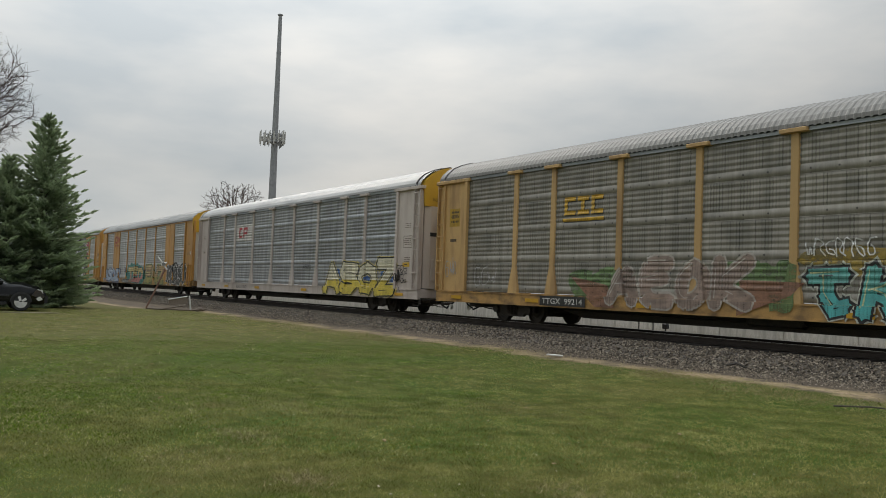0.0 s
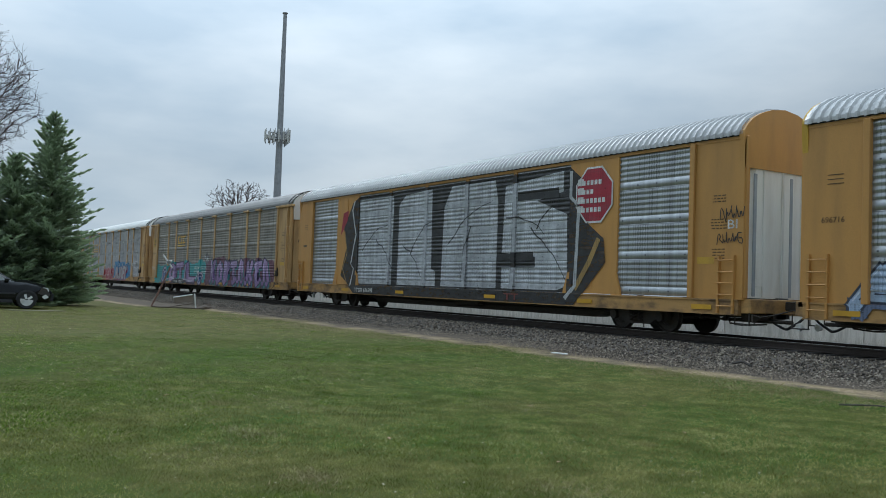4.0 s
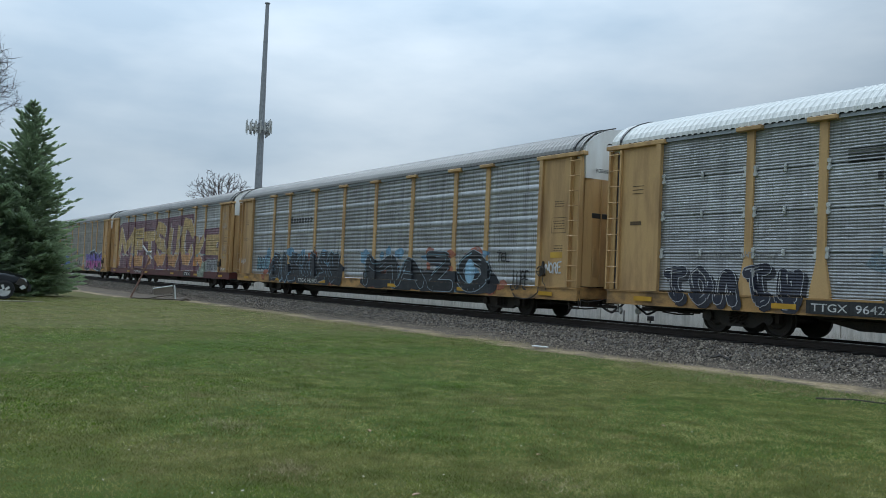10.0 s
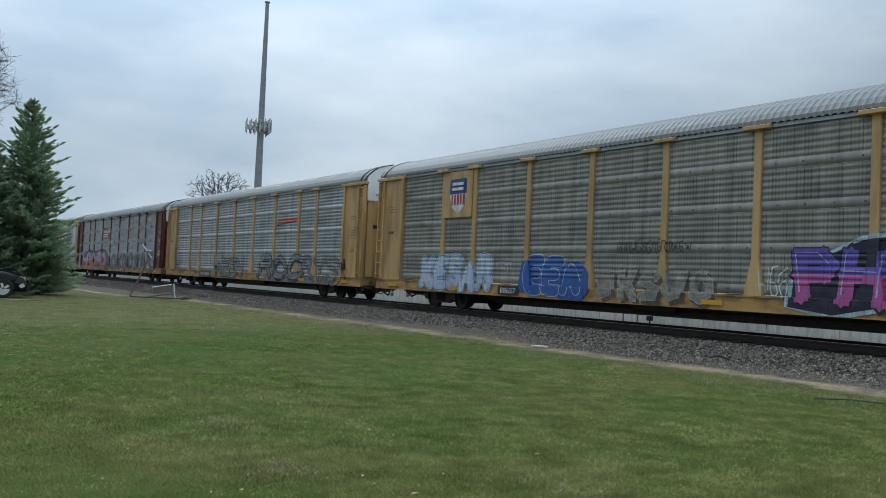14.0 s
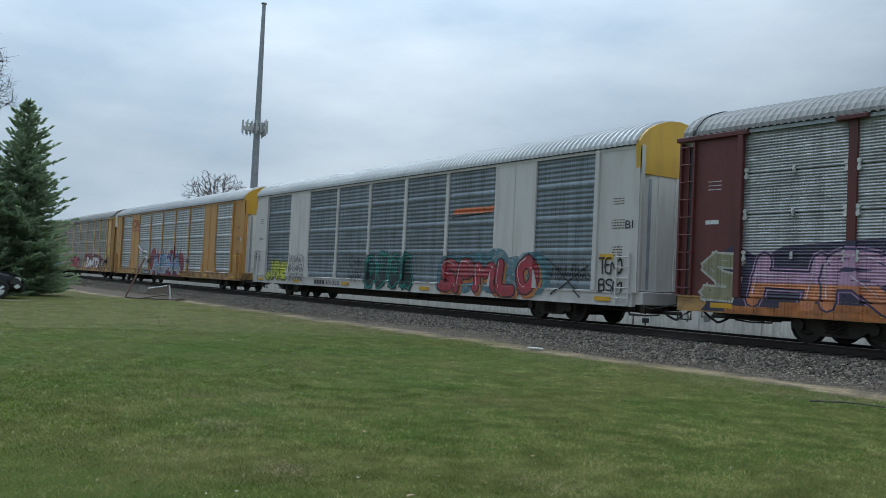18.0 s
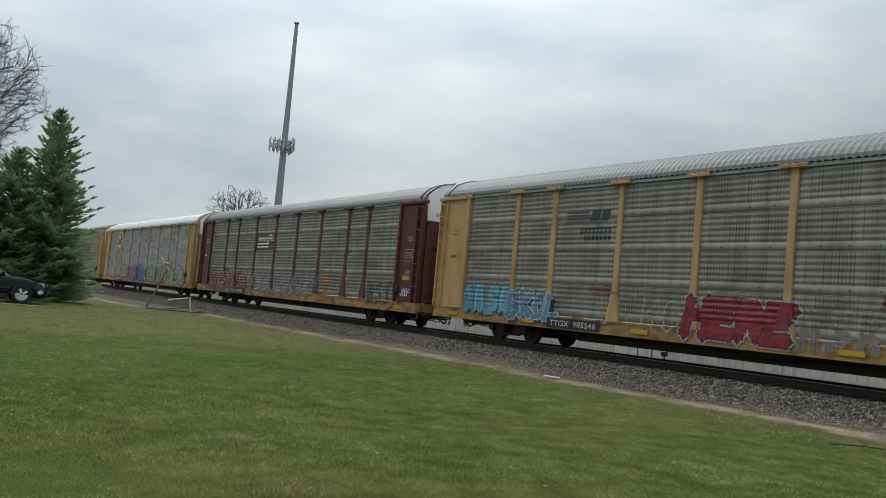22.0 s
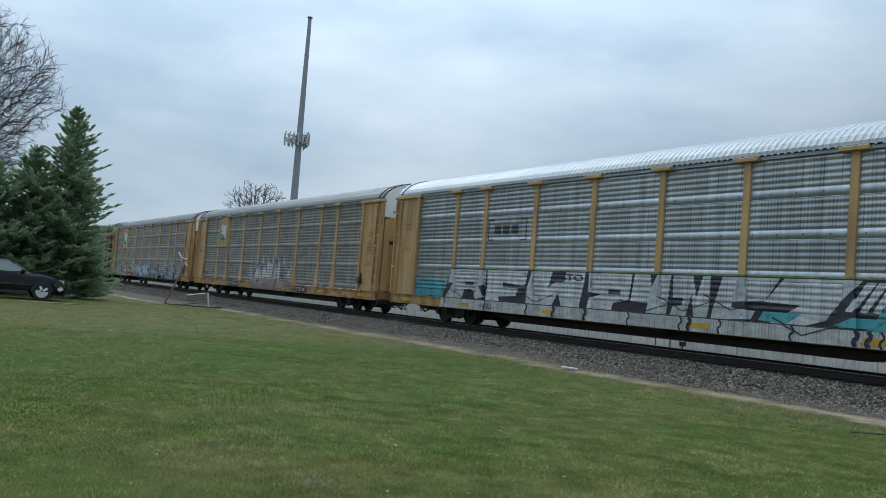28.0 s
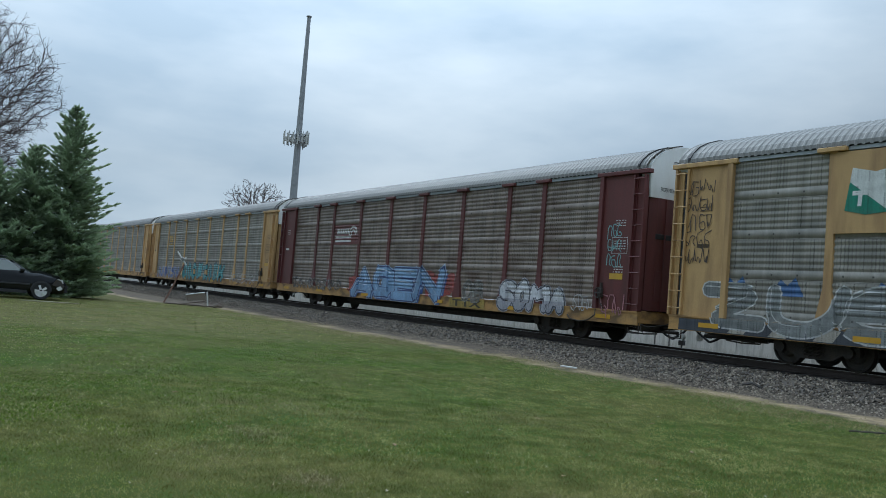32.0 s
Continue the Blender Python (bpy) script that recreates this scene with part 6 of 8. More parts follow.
def swell(paths, w, soft, spike=0.0, rng=None, shift=(0.0, 0.0)):
    """Polygons that cover the strokes at half width w: round and soft, or chiselled with spikes."""
    polys = []
    for path in paths:
        pts = [(x + shift[0], z + shift[1]) for x, z in path]
        if soft:
            pts = smooth(pts, 2)
            polys += [ring(-x, z, w, w, 8) for x, z in pts[::2] + [pts[-1]]]
        for (ax, az), (bx, bz) in zip(pts, pts[1:]):
            k = math.hypot(bx - ax, bz - az)
            if k < 1e-4:
                continue
            dx, dz = (bx - ax) / k, (bz - az) / k
            e = 0.0 if soft else w * 0.75
            p, q = (ax - dx * e, az - dz * e), (bx + dx * e, bz + dz * e)
            polys.append([(p[0] - dz * w, p[1] + dx * w), (q[0] - dz * w, q[1] + dx * w), (q[0] + dz * w, q[1] - dx * w), (p[0] + dz * w, p[1] - dx * w)])
        if spike and len(pts) > 1:
            for (ax, az), (bx, bz) in ((pts[-2], pts[-1]), (pts[1], pts[0])):
                k = math.hypot(bx - ax, bz - az) or 1.0
                dx, dz = (bx - ax) / k, (bz - az) / k
                reach, wide = w * 0.75 + spike, w + spike * 0.45
                polys.append([(bx - dz * wide, bz + dx * wide), (bx + dz * wide, bz - dx * wide), (bx + dx * reach, bz + dz * reach)])
    return polys


def spray(car, spec, name, polys, rgb, lift, label="", below=None, thin=0.0):
    ob = part(name, shape_mesh(name, polys, spec, lift, below), paint(rgb, thin), car, label=label)
    if name in ("graffiti_line", "graffiti_glow", "graffiti_shade", "graffiti_halo", "graffiti_edge", "graffiti_fill", "tag", "stencil", "paint_speckle"):
        tagged(ob, kind="stuff")
    return ob


def cloud(u0, u1, z0, z1, rng, jag=0.16):
    """A ragged sprayed patch."""
    polys = []
    n = max(3, int((u1 - u0) / 0.8))
    for i in range(n):
        u = u0 + (u1 - u0) * (i + 0.5) / n
        polys.append(ring(u, (z0 + z1) / 2 + rng.uniform(-0.1, 0.1) * (z1 - z0), (u1 - u0) / n * rng.uniform(0.7, 0.95), (z1 - z0) / 2 * rng.uniform(0.8, 1.1), 18, jag, rng, 0.75))
    return polys


def piece(car, spec, u0, u1, z0, z1, fill, edge, glow=None, words=None, n=5, seed=1, spiky=True, shine=None, edge_w=0.055, fill2=None, split=0.5, halo=None,
          thin=0.0, fat=1.0, drop=None, cuts=True):
    """One piece of graffiti in layers: a glow, a cast shade, a halo, an edge, the filled letters, a second colour low down, then cuts and gleams."""
    rng = random.Random(seed)
    h = z1 - z0
    count = len(words) if words else n
    w = min((u1 - u0) / count * 0.14 * fat, h * 0.105 * min(fat, 1.2))
    if glow:
        spray(car, spec, "graffiti_glow", cloud(u0 - 0.3, u1 + 0.3, z0 - 0.1, z1 + 0.12, rng), glow, 0.004, thin=max(thin, 0.22))
    letters = letter_paths(words, u0, u1, z0, z1, w + edge_w * 0.5, rng, n, True)
    paths = [q for c in letters for q in c]
    soft, spike = not spiky, (0.10 * h if spiky else 0.0)
    if drop:
        spray(car, spec, "graffiti_shade", swell(paths, w + edge_w, soft, spike, shift=(0.11, -0.10)), drop, 0.006, thin=thin)
    if halo:
        spray(car, spec, "graffiti_halo", swell(paths, w + edge_w + 0.035, soft, spike + 0.05 * spiky), halo, 0.008, thin=thin)
    # letter by letter; every second one overlaps its neighbours
    for i, some in enumerate(letters):
        up = 0.007 * (i % 2)
        rim = spray(car, spec, "painted_letter", swell(some, w + edge_w, soft, spike), edge, 0.010 + up, thin=thin)
        spray(rim, spec, "letter_fill", swell(some, w, soft, spike * 0.5), fill, 0.0125 + up, thin=thin)
        if fill2:
            spray(rim, spec, "letter_fade", swell(some, w, soft, spike * 0.5), fill2, 0.0145 + up, below=z0 + h * split, thin=thin)
    if cuts:
        lines = []
        for path in paths:
            for (ax, az), (bx, bz) in zip(path, path[1:]):
                if rng.random() < 0.45:
                    f0, f1 = rng.uniform(0.05, 0.3), rng.uniform(0.5, 0.9)
                    o = w * rng.uniform(-0.4, 0.4)
                    lines += stroke([(ax + (bx - ax) * f0 + o, az + (bz - az) * f0), (ax + (bx - ax) * f1 + o + rng.uniform(-0.05, 0.05), az + (bz - az) * f1)], 0.018, 0.008)
        spray(car, spec, "graffiti_line", lines, edge, 0.0235, thin=thin)
    if shine:
        lines = []
        for path in paths:
            pts = smooth(path, 1) if soft else path
            k = max(2, len(pts) // 2)
            lines += stroke([(x - w * 0.5, z + w * 0.45) for x, z in pts[:k + 1]], 0.020, 0.008)
        spray(car, spec, "graffiti_line", lines, shine, 0.025, thin=thin)


def scrawl(car, spec, u0, u1, z0, z1, rgb, seed, w=0.018, words=None):
    """A thin quick tag."""
    rng = random.Random(seed)
    if words and all(c in GLYPHS for c in words):
        polys = swell(letter_paths(words, u0, u1, z0, z1, 0.02, rng), min(0.026, 0.05 * (z1 - z0) + 0.006), True)
    elif words:
        polys = fit_text(words, u0, u1, z0, z1, 0.012, 0.15)
    else:
        # one or more rows of looping strokes
        polys = []
        rows = max(1, round((z1 - z0) / 0.48)) if u1 - u0 < 5 else 1
        h = (z1 - z0) / rows
        n = max(3, int((u1 - u0) / (h * 0.5)))
        s = (u1 - u0) / n
        w = min(w, 0.032 * h + 0.003)
        for r in range(rows):
            z = z0 + r * h
            for i in range(n):
                x = -u1 + i * s + rng.uniform(-0.1, 0.1) * s
                up, kind = 0.85 * h, rng.randrange(3)
                if kind == 0:
                    pts = [(x + 0.1 * s, z), (x + 0.15 * s, z + up), (x + 0.9 * s, z + up * rng.uniform(0.7, 1.0)), (x + 0.6 * s, z + up * 0.4), (x + s, z)]
                elif kind == 1:
                    pts = [(x + 0.9 * s, z + up), (x, z + up * 0.95), (x + 0.1 * s, z + up * 0.1), (x + 0.9 * s, z), (x + 0.85 * s, z + up * 0.5), (x + 0.3 * s, z + up * 0.45)]
                else:
                    pts = [(x, z + up * 0.9), (x + 0.3 * s, z), (x + 0.5 * s, z + up * 0.7), (x + 0.75 * s, z), (x + s, z + up)]
                pts = [(a + rng.uniform(-0.22, 0.22) * s, c + rng.uniform(-0.14, 0.14) * h) for a, c in pts]
                polys += stroke(smooth(pts, 1), w)
    spray(car, spec, "tag", polys, rgb, 0.029)


def stencils(car, spec, k, ink):
    """Rows of small unreadable stencil lines, stickers and the end's notice."""
    rng = random.Random(100 + k)
    modern = spec["modern"]
    lines = []
    u = 1.55
    for z, wide, rows in ((3.55, 0.42, 3), (2.95, 0.5, 4), (2.2, 0.4, 4)):
        for r in range(rows):
            x = u - wide / 2
            while x < u + wide / 2:
                w = rng.uniform(0.05, 0.13)
                lines.append(bar(x, min(x + w, u + wide / 2), z - r * 0.075, z - r * 0.075 + 0.026))
                x += w + 0.03
    if not modern:
        for a, b, c, d in ((u - 0.33, u + 0.33, 2.6, 2.615), (u - 0.33, u + 0.33, 3.06, 3.075), (u - 0.33, u - 0.315, 2.6, 3.075), (u + 0.315, u + 0.33, 2.6, 3.075)):
            lines.append(bar(a, b, c, d))
    spray(car, spec, "stencil", lines, ink, 0.006)
    part("sticker", mesh("sticker", lambda bm: box(bm, -0.27, 0.27, -0.004, 0.004, 0, 0.17)), M["top_yellow"], car, (-1.62 if not modern else -1.95, -PANEL_Y - 0.056, 1.85), label="yellow warning plate")
    rear = []
    for r in range(3):
        rear.append(bar(26.75, 27.15, 3.6 + r * 0.1, 3.62 + r * 0.1))
    marks = {1: "2851", 2: "696716", 4: "B-2471", 7: "210219", 8: "B-71211", 12: "29420", 13: "696839", 14: "24045", 18: "7815"}
    if k in marks:
        rear += fit_text(marks[k], 26.72, 26.72 + 0.095 * len(marks[k]), 2.75, 2.88, 0.01)
    else:
        rear.append(bar(26.8, 27.2, 2.75, 2.85))
    if k in (0, 4, 17):
        spray(car, spec, "notice", [bar(26.62, 27.28, 3.30, 3.95)], (0.44, 0.26, 0.02), 0.005, label="darker yellow notice panel")
        rear += [bar(26.70 + 0.1 * i, 26.77 + 0.1 * i, 3.78 - 0.17 * r, 3.86 - 0.17 * r) for r in range(3) for i in range(5)]
    spray(car, spec, "stencil", rear, ink, 0.008)
    if not modern:
        polys, wide = text_polys("EXCESS HEIGHT CAR", 0.115, 0.006)
        me = bpy.data.meshes.new("lettering")
        bm = bmesh.new()
        for p in polys:
            try:
                bm.faces.new([bm.verts.new((-0.552, -1.02 + x * 0.80 / wide, 4.42 + z)) for x, z in p])
            except ValueError:
                pass
        bm.to_mesh(me)
        bm.free()
        me.materials.append(None)
        part("lettering", me, M["black"], car)
        hb = part("hand_brake", mesh("hand_brake", lambda bm: (box(bm, -0.09, 0.09, -0.10, 0.0, 1.30, 1.56, 0.02), prism(bm, [(-0.05, 1.56), (0.05, 1.56), (0.02, 1.74), (-0.02, 1.74)], "y", -0.06, 0.0))), M["grease"], car, (-2.18, -PANEL_Y - 0.05, 0), label="greasy hand-brake housing")
        part("brake_wheel", mesh("brake_wheel", lambda bm: (tube(bm, [(0.15 * math.cos(i * 0.6283), -0.15, 1.43 + 0.15 * math.sin(i * 0.6283)) for i in range(11)], 0.018, 5), tube(bm, [(-0.15, -0.15, 1.43), (0.15, -0.15, 1.43)], 0.012, 4), tube(bm, [(0, -0.15, 1.28), (0, -0.15, 1.58)], 0.012, 4))), M["grease"], hb)
        part("brake_chain", mesh("brake_chain", lambda bm: tube(bm, [(0.02, -0.07, 1.30), (0.07, -0.09, 1.12), (0.16, -0.07, 1.02), (0.20, -0.05, 0.86)], 0.014, 4)), M["grease"], hb)


def number(car, spec, u0, u1, words, patch=True, rgb=(0.66, 0.66, 0.63)):
    if patch:
        spray(car, spec, "number_patch", [bar(u0 - 0.12, u1 + 0.12, 0.63, 0.925)], (0.025, 0.025, 0.026), 0.026)
    spray(car, spec, "number", fit_text(words, u0, u1, 0.69, 0.865, 0.014), rgb, 0.030)


def block_logo(car, spec, u0, u1, z0, z1, rgb, shadow=None, base=0.0):
    """A company mark reduced to three leaning blocks over a bar."""
    w = (u1 - u0) / 3
    for dx, col, lift in (((0.03, shadow, 0.004),) if shadow else ()) + ((0.0, rgb, 0.010),):
        polys = [bar(u0 - dx, u1 - dx, z0 - dx, z0 + 0.10 - dx)]
        for i in range(3):
            a = u0 + i * w + 0.04 - dx
            b, c, lo, hi = a + w - 0.10, w - 0.10, z0 + 0.20 - dx, z1 - dx
            polys += [bar(a, b, lo, lo + 0.13), bar(a, b, hi - 0.13, hi), bar(b - 0.14, b, lo, hi) if i != 1 else bar(a + c * 0.4, b - c * 0.3, lo + 0.1, hi - 0.1)]
        spray(car, spec, "logo", polys, col, lift + base)


def plate_between(car, spec, u0, u1, z0, z1):
    part("sign_plate", lambda bm: box(bm, -u1, -u0, -0.09, -0.02, z0, z1), M[spec["body"]], car, (0, -PANEL_Y, 0))


def on_plate(car, polys_list):
    """Flat shapes on a plate that stands proud of the sheets."""
    for i, (poly, rgb) in enumerate(polys_list):
        part("logo", lambda bm: prism(bm, poly, "y", -0.004 * (i + 1), 0.0), paint(rgb), car, (0, -PANEL_Y - 0.092, 0))


WHITE, BLACK, PALE = (0.66, 0.66, 0.65), (0.020, 0.020, 0.022), (0.42, 0.41, 0.40)
LOGO_YELLOW = (0.62, 0.36, 0.03)


def bars_logo(car, spec, u0, u1, z0, z1, rgb=(0.05, 0.05, 0.05)):
    """A dark mark of speed lines, a slanted block and two word bars."""
    polys = [bar(u0 + 0.9, u1, z1 - 0.07 - i * 0.09, z1 - 0.02 - i * 0.09, 0.03) for i in range(4)]
    polys += [bar(u0 + 0.45, u0 + 0.85, z1 - 0.34, z1, 0.1), bar(u0 + 0.05, u0 + 0.40, z1 - 0.34, z1, 0.1)]
    for r in range(2):
        for i in range(8 - r):
            a = u0 - 0.1 + i * 0.17
            polys.append(bar(a, a + 0.12, z0 + 0.22 * (1 - r), z0 + 0.22 * (1 - r) + 0.16))
    spray(car, spec, "logo", polys, rgb, 0.006)


def rainbow_logo(car, spec, u0, u1, z0):
    """White rules and a double arch on a maroon ground."""
    spray(car, spec, "logo_ground", [bar(u0, u1, z0, z0 + 0.95)], (0.115, 0.030, 0.028), 0.004)
    polys = [bar(u0 + 0.75, u1 - 0.15, z0 + 0.12, z0 + 0.22), bar(u0 + 0.75, u1 - 0.15, z0 + 0.30, z0 + 0.40)]
    for i in range(7):
        a = u0 + 1.0 + i * 0.19
        polys.append(bar(a, a + 0.14, z0 + 0.50, z0 + 0.74))
    for r in (0.34, 0.20):
        polys += stroke([(-(u0 + 0.55) + r * 1.2 * math.cos(w), z0 + 0.42 + r * math.sin(w) * 1.2) for w in np.linspace(0.2, 3.3, 9)], 0.045)
    spray(car, spec, "logo", polys, WHITE, 0.010)


def shield_logo(car, spec):
    plate_between(car, spec, 21.56, 23.25, 3.25, 4.88)
    u, z = 22.4, 4.2
    shield = [(-u - 0.5, z + 0.42), (-u - 0.25, z + 0.36), (-u, z + 0.44), (-u + 0.25, z + 0.36), (-u + 0.5, z + 0.42), (-u + 0.52, z - 0.2), (-u + 0.35, z - 0.6), (-u, z - 0.82), (-u - 0.35, z - 0.6), (-u - 0.52, z - 0.2)]
    band = [(-u - 0.5, z + 0.40), (-u, z + 0.42), (-u + 0.5, z + 0.40), (-u + 0.51, z - 0.12), (-u - 0.51, z - 0.12)]
    sh = [(shield, (0.70, 0.70, 0.68)), (band, (0.03, 0.05, 0.20))]
    for i in range(5):
        a = -u - 0.40 + i * 0.18
        sh.append(([(a, z - 0.14), (a + 0.08, z - 0.14), (a + 0.08, z - 0.52), (a, z - 0.50)], (0.40, 0.03, 0.03)))
    sh += [([(-u - 0.34, z + 0.18), (-u + 0.34, z + 0.18), (-u + 0.34, z + 0.28), (-u - 0.34, z + 0.28)], (0.70, 0.70, 0.68)), ([(-u - 0.34, z), (-u + 0.34, z), (-u + 0.34, z + 0.10), (-u - 0.34, z + 0.10)], (0.70, 0.70, 0.68))]
    on_plate(car, sh)


def flag_logo(car, spec):
    plate_between(car, spec, 21.56, 23.25, 3.05, 4.88)
    u, z = 22.4, 4.0
    on_plate(car, [([(-u - 0.45, z + 0.5), (-u + 0.1, z + 0.38), (-u + 0.62, z + 0.48), (-u + 0.52, z - 0.1), (-u + 0.45, z - 0.5), (-u - 0.6, z - 0.45)], (0.62, 0.63, 0.60)),
                   ([(-u - 0.50, z + 0.18), (-u + 0.45, z - 0.5), (-u - 0.1, z - 0.55), (-u - 0.6, z - 0.45)], (0.02, 0.20, 0.13)),
                   ([(-u - 0.42, z - 0.12), (-u - 0.06, z - 0.12), (-u - 0.06, z - 0.02), (-u - 0.42, z - 0.02)], (0.66, 0.66, 0.64)),
                   ([(-u - 0.29, z - 0.36), (-u - 0.20, z - 0.36), (-u - 0.18, z - 0.06), (-u - 0.27, z - 0.06)], (0.66, 0.66, 0.64))])


def red_bars(car, spec, u, z):
    """A red rounded company mark over a thin line of bars."""
    red = (0.38, 0.045, 0.03)
    k, x0 = 1.32, -u - 0.62
    line = [(-0.05, 0.42), (-0.50, 0.42), (-0.62, 0.32), (-0.62, 0.1), (-0.5, 0.0), (-0.08, 0.0), (0.0, 0.08), (0.06, 0.40), (0.16, 0.44), (0.36, 0.04), (0.46, 0.02), (0.52, 0.47)]
    polys = stroke([(x0 + (x + 0.62) * k, z - 0.02 + h * 1.12) for x, h in line], 0.075)
    polys += [bar(u + 0.58 - i * 0.19 - 0.12, u + 0.58 - i * 0.19, z - 0.34, z - 0.22) for i in range(8)]
    spray(car, spec, "logo", polys, red, 0.006)


def decorate(car, k, spec):
    p = lambda *a, **kw: piece(car, spec, *a, seed=200 + k * 10 + int(a[0] * 3), **kw)
    t = lambda *a, **kw: scrawl(car, spec, *a, seed=300 + k * 10 + int(a[0] * 7), **kw)
    num = lambda *a, **kw: number(car, spec, *a, **kw)
    stencils(car, spec, k, WHITE if spec["body"] == "maroon" else (0.10, 0.06, 0.02))
    if k in (0, 4, 5, 17):
        block_logo(car, spec, 19.2, 21.0, 3.2, 3.95, LOGO_YELLOW, (0.03, 0.03, 0.03))
    sp = lambda name, polys, rgb, lift, **kw: spray(car, spec, name, polys, rgb, lift, **kw)
    rng = random.Random(900 + k)
    if k == 0:
        num(19.9, 21.75, "TTGX  99214")
        sp("graffiti_glow", cloud(18.6, 20.4, 0.9, 1.75, rng) + cloud(12.9, 14.6, 0.9, 2.0, rng), (0.16, 0.26, 0.10), 0.005, thin=0.3)
        sp("graffiti_edge", [[(-20.6, 1.55), (-19.0, 1.3), (-18.6, 0.66), (-19.4, 0.66)], [(-14.4, 1.5), (-12.6, 1.45), (-12.9, 1.15), (-14.4, 0.62)]], (0.30, 0.15, 0.10), 0.008, thin=0.2)
        p(14.0, 18.9, 0.66, 2.2, (0.34, 0.25, 0.21), (0.50, 0.45, 0.40), words="AEOK", spiky=False, shine=(0.55, 0.5, 0.45), thin=0.2, fat=1.3)
        sp("graffiti_glow", cloud(6.4, 12.4, 1.6, 2.3, rng), (0.40, 0.28, 0.05), 0.004, thin=0.45)
        p(6.5, 12.6, 0.62, 1.95, (0.10, 0.38, 0.34), BLACK, n=5, shine=(0.5, 0.55, 0.3), fill2=(0.08, 0.42, 0.42), halo=(0.50, 0.52, 0.45), fat=1.2)
        t(10.9, 12.6, 2.05, 2.5, WHITE)
        t(24.3, 25.6, 1.2, 1.9, PALE)
        t(26.7, 27.4, 1.5, 2.2, PALE)
    elif k == 1:
        sp("logo_ground", [bar(18.72, 21.28, 3.35, 4.30)], (0.62, 0.60, 0.57), 0.004)
        red = (0.50, 0.02, 0.03)
        sp("logo", [bar(20.3, 20.75, 3.55, 3.68), bar(20.3, 20.75, 4.0, 4.13), bar(20.6, 20.78, 3.55, 4.13), bar(19.95, 20.1, 3.55, 4.13), bar(19.5, 19.95, 4.0, 4.13), bar(19.5, 19.95, 3.73, 3.85), bar(19.48, 19.62, 3.75, 4.13)], red, 0.010)
        num(18.9, 20.60, "SOO 517002", patch=False, rgb=(0.04, 0.04, 0.04))
        sp("graffiti_glow", cloud(6.9, 7.9, 1.3, 1.8, rng) + cloud(4.6, 5.4, 1.3, 1.9, rng) + cloud(2.5, 3.6, 1.2, 1.9, rng), (0.06, 0.16, 0.42), 0.004, thin=0.2)
        p(2.4, 9.0, 0.60, 2.25, (0.64, 0.60, 0.44), (0.025, 0.03, 0.03), words="ASOZ", fill2=(0.66, 0.52, 0.08), split=0.42, shine=(0.70, 0.66, 0.55), halo=(0.60, 0.50, 0.16), fat=1.35)
        t(10.6, 11.6, 1.75, 2.0, BLACK, words="ASOZ")
        t(1.5, 2.3, 1.2, 2.0, BLACK)
    elif k == 2:
        red_bars(car, spec, 22.35, 4.05)
        num(17.3, 19.45, "TTGX 696716")
        sp("graffiti_glow", cloud(2.2, 6.1, 0.62, 2.1, rng, 0.05), (0.025, 0.025, 0.025), 0.003, thin=0.08)
        p(1.9, 6.4, 0.62, 2.15, (0.03, 0.03, 0.03), (0.56, 0.56, 0.55), words="MOST", edge_w=0.05, shine=(0.45, 0.45, 0.45), fat=1.35, halo=(0.02, 0.02, 0.02))
        p(7.3, 12.4, 0.62, 2.2, (0.40, 0.27, 0.12), (0.05, 0.07, 0.02), words="ENZ", shine=(0.50, 0.48, 0.20), halo=(0.26, 0.34, 0.10), fill2=(0.30, 0.28, 0.07), split=0.35, drop=(0.10, 0.14, 0.03), fat=1.25)
        t(12.3, 12.9, 1.6, 1.8, BLACK, words="ICE")
        t(6.6, 7.3, 1.5, 1.75, BLACK, words="DRV")
        p(13.2, 17.9, 0.66, 2.0, (0.46, 0.36, 0.12), BLACK, words="TED", glow=(0.06, 0.30, 0.27), fill2=(0.42, 0.14, 0.12), halo=(0.10, 0.36, 0.30), shine=(0.55, 0.5, 0.3), fat=1.4)
        t(18.3, 19.4, 1.5, 1.95, BLACK)
        p(20.8, 26.6, 0.66, 1.95, (0.33, 0.42, 0.56), (0.03, 0.04, 0.07), words="ASOZ", shine=(0.6, 0.66, 0.74), drop=(0.12, 0.15, 0.24), fat=1.25)
        sp("tag", fit_text("BI", 0.98, 1.3, 2.72, 2.95, 0.01), WHITE, 0.008)
    elif k == 3:
        block_letters(car, spec)
    elif k == 4:
        num(19.0, 21.37, "TTGX  982523")
        sp("graffiti_glow", cloud(21.5, 26.2, 0.62, 2.0, rng, 0.05) + cloud(13.5, 22.5, 0.70, 2.15, rng, 0.06), (0.03, 0.30, 0.30), 0.003)
        for u, z, r in ((24.0, 1.18, 0.78), (15.4, 0.98, 0.56)):
            # an eye-like coil with a pale spiral
            sp("graffiti_fill", [ring(u, z, r, r * 0.88, 22)], (0.045, 0.03, 0.08), 0.006)
            sp("graffiti_fill", [ring(u, z, r * 0.5, r * 0.46, 16)], (0.06, 0.12, 0.30), 0.009)
            sp("graffiti_line", stroke([(-u + r * (0.95 - 0.045 * i) * math.cos(0.62 * i), z + r * 0.86 * (0.95 - 0.045 * i) * math.sin(0.62 * i)) for i in range(20)], 0.07, 0.03), (0.40, 0.36, 0.46), 0.012)
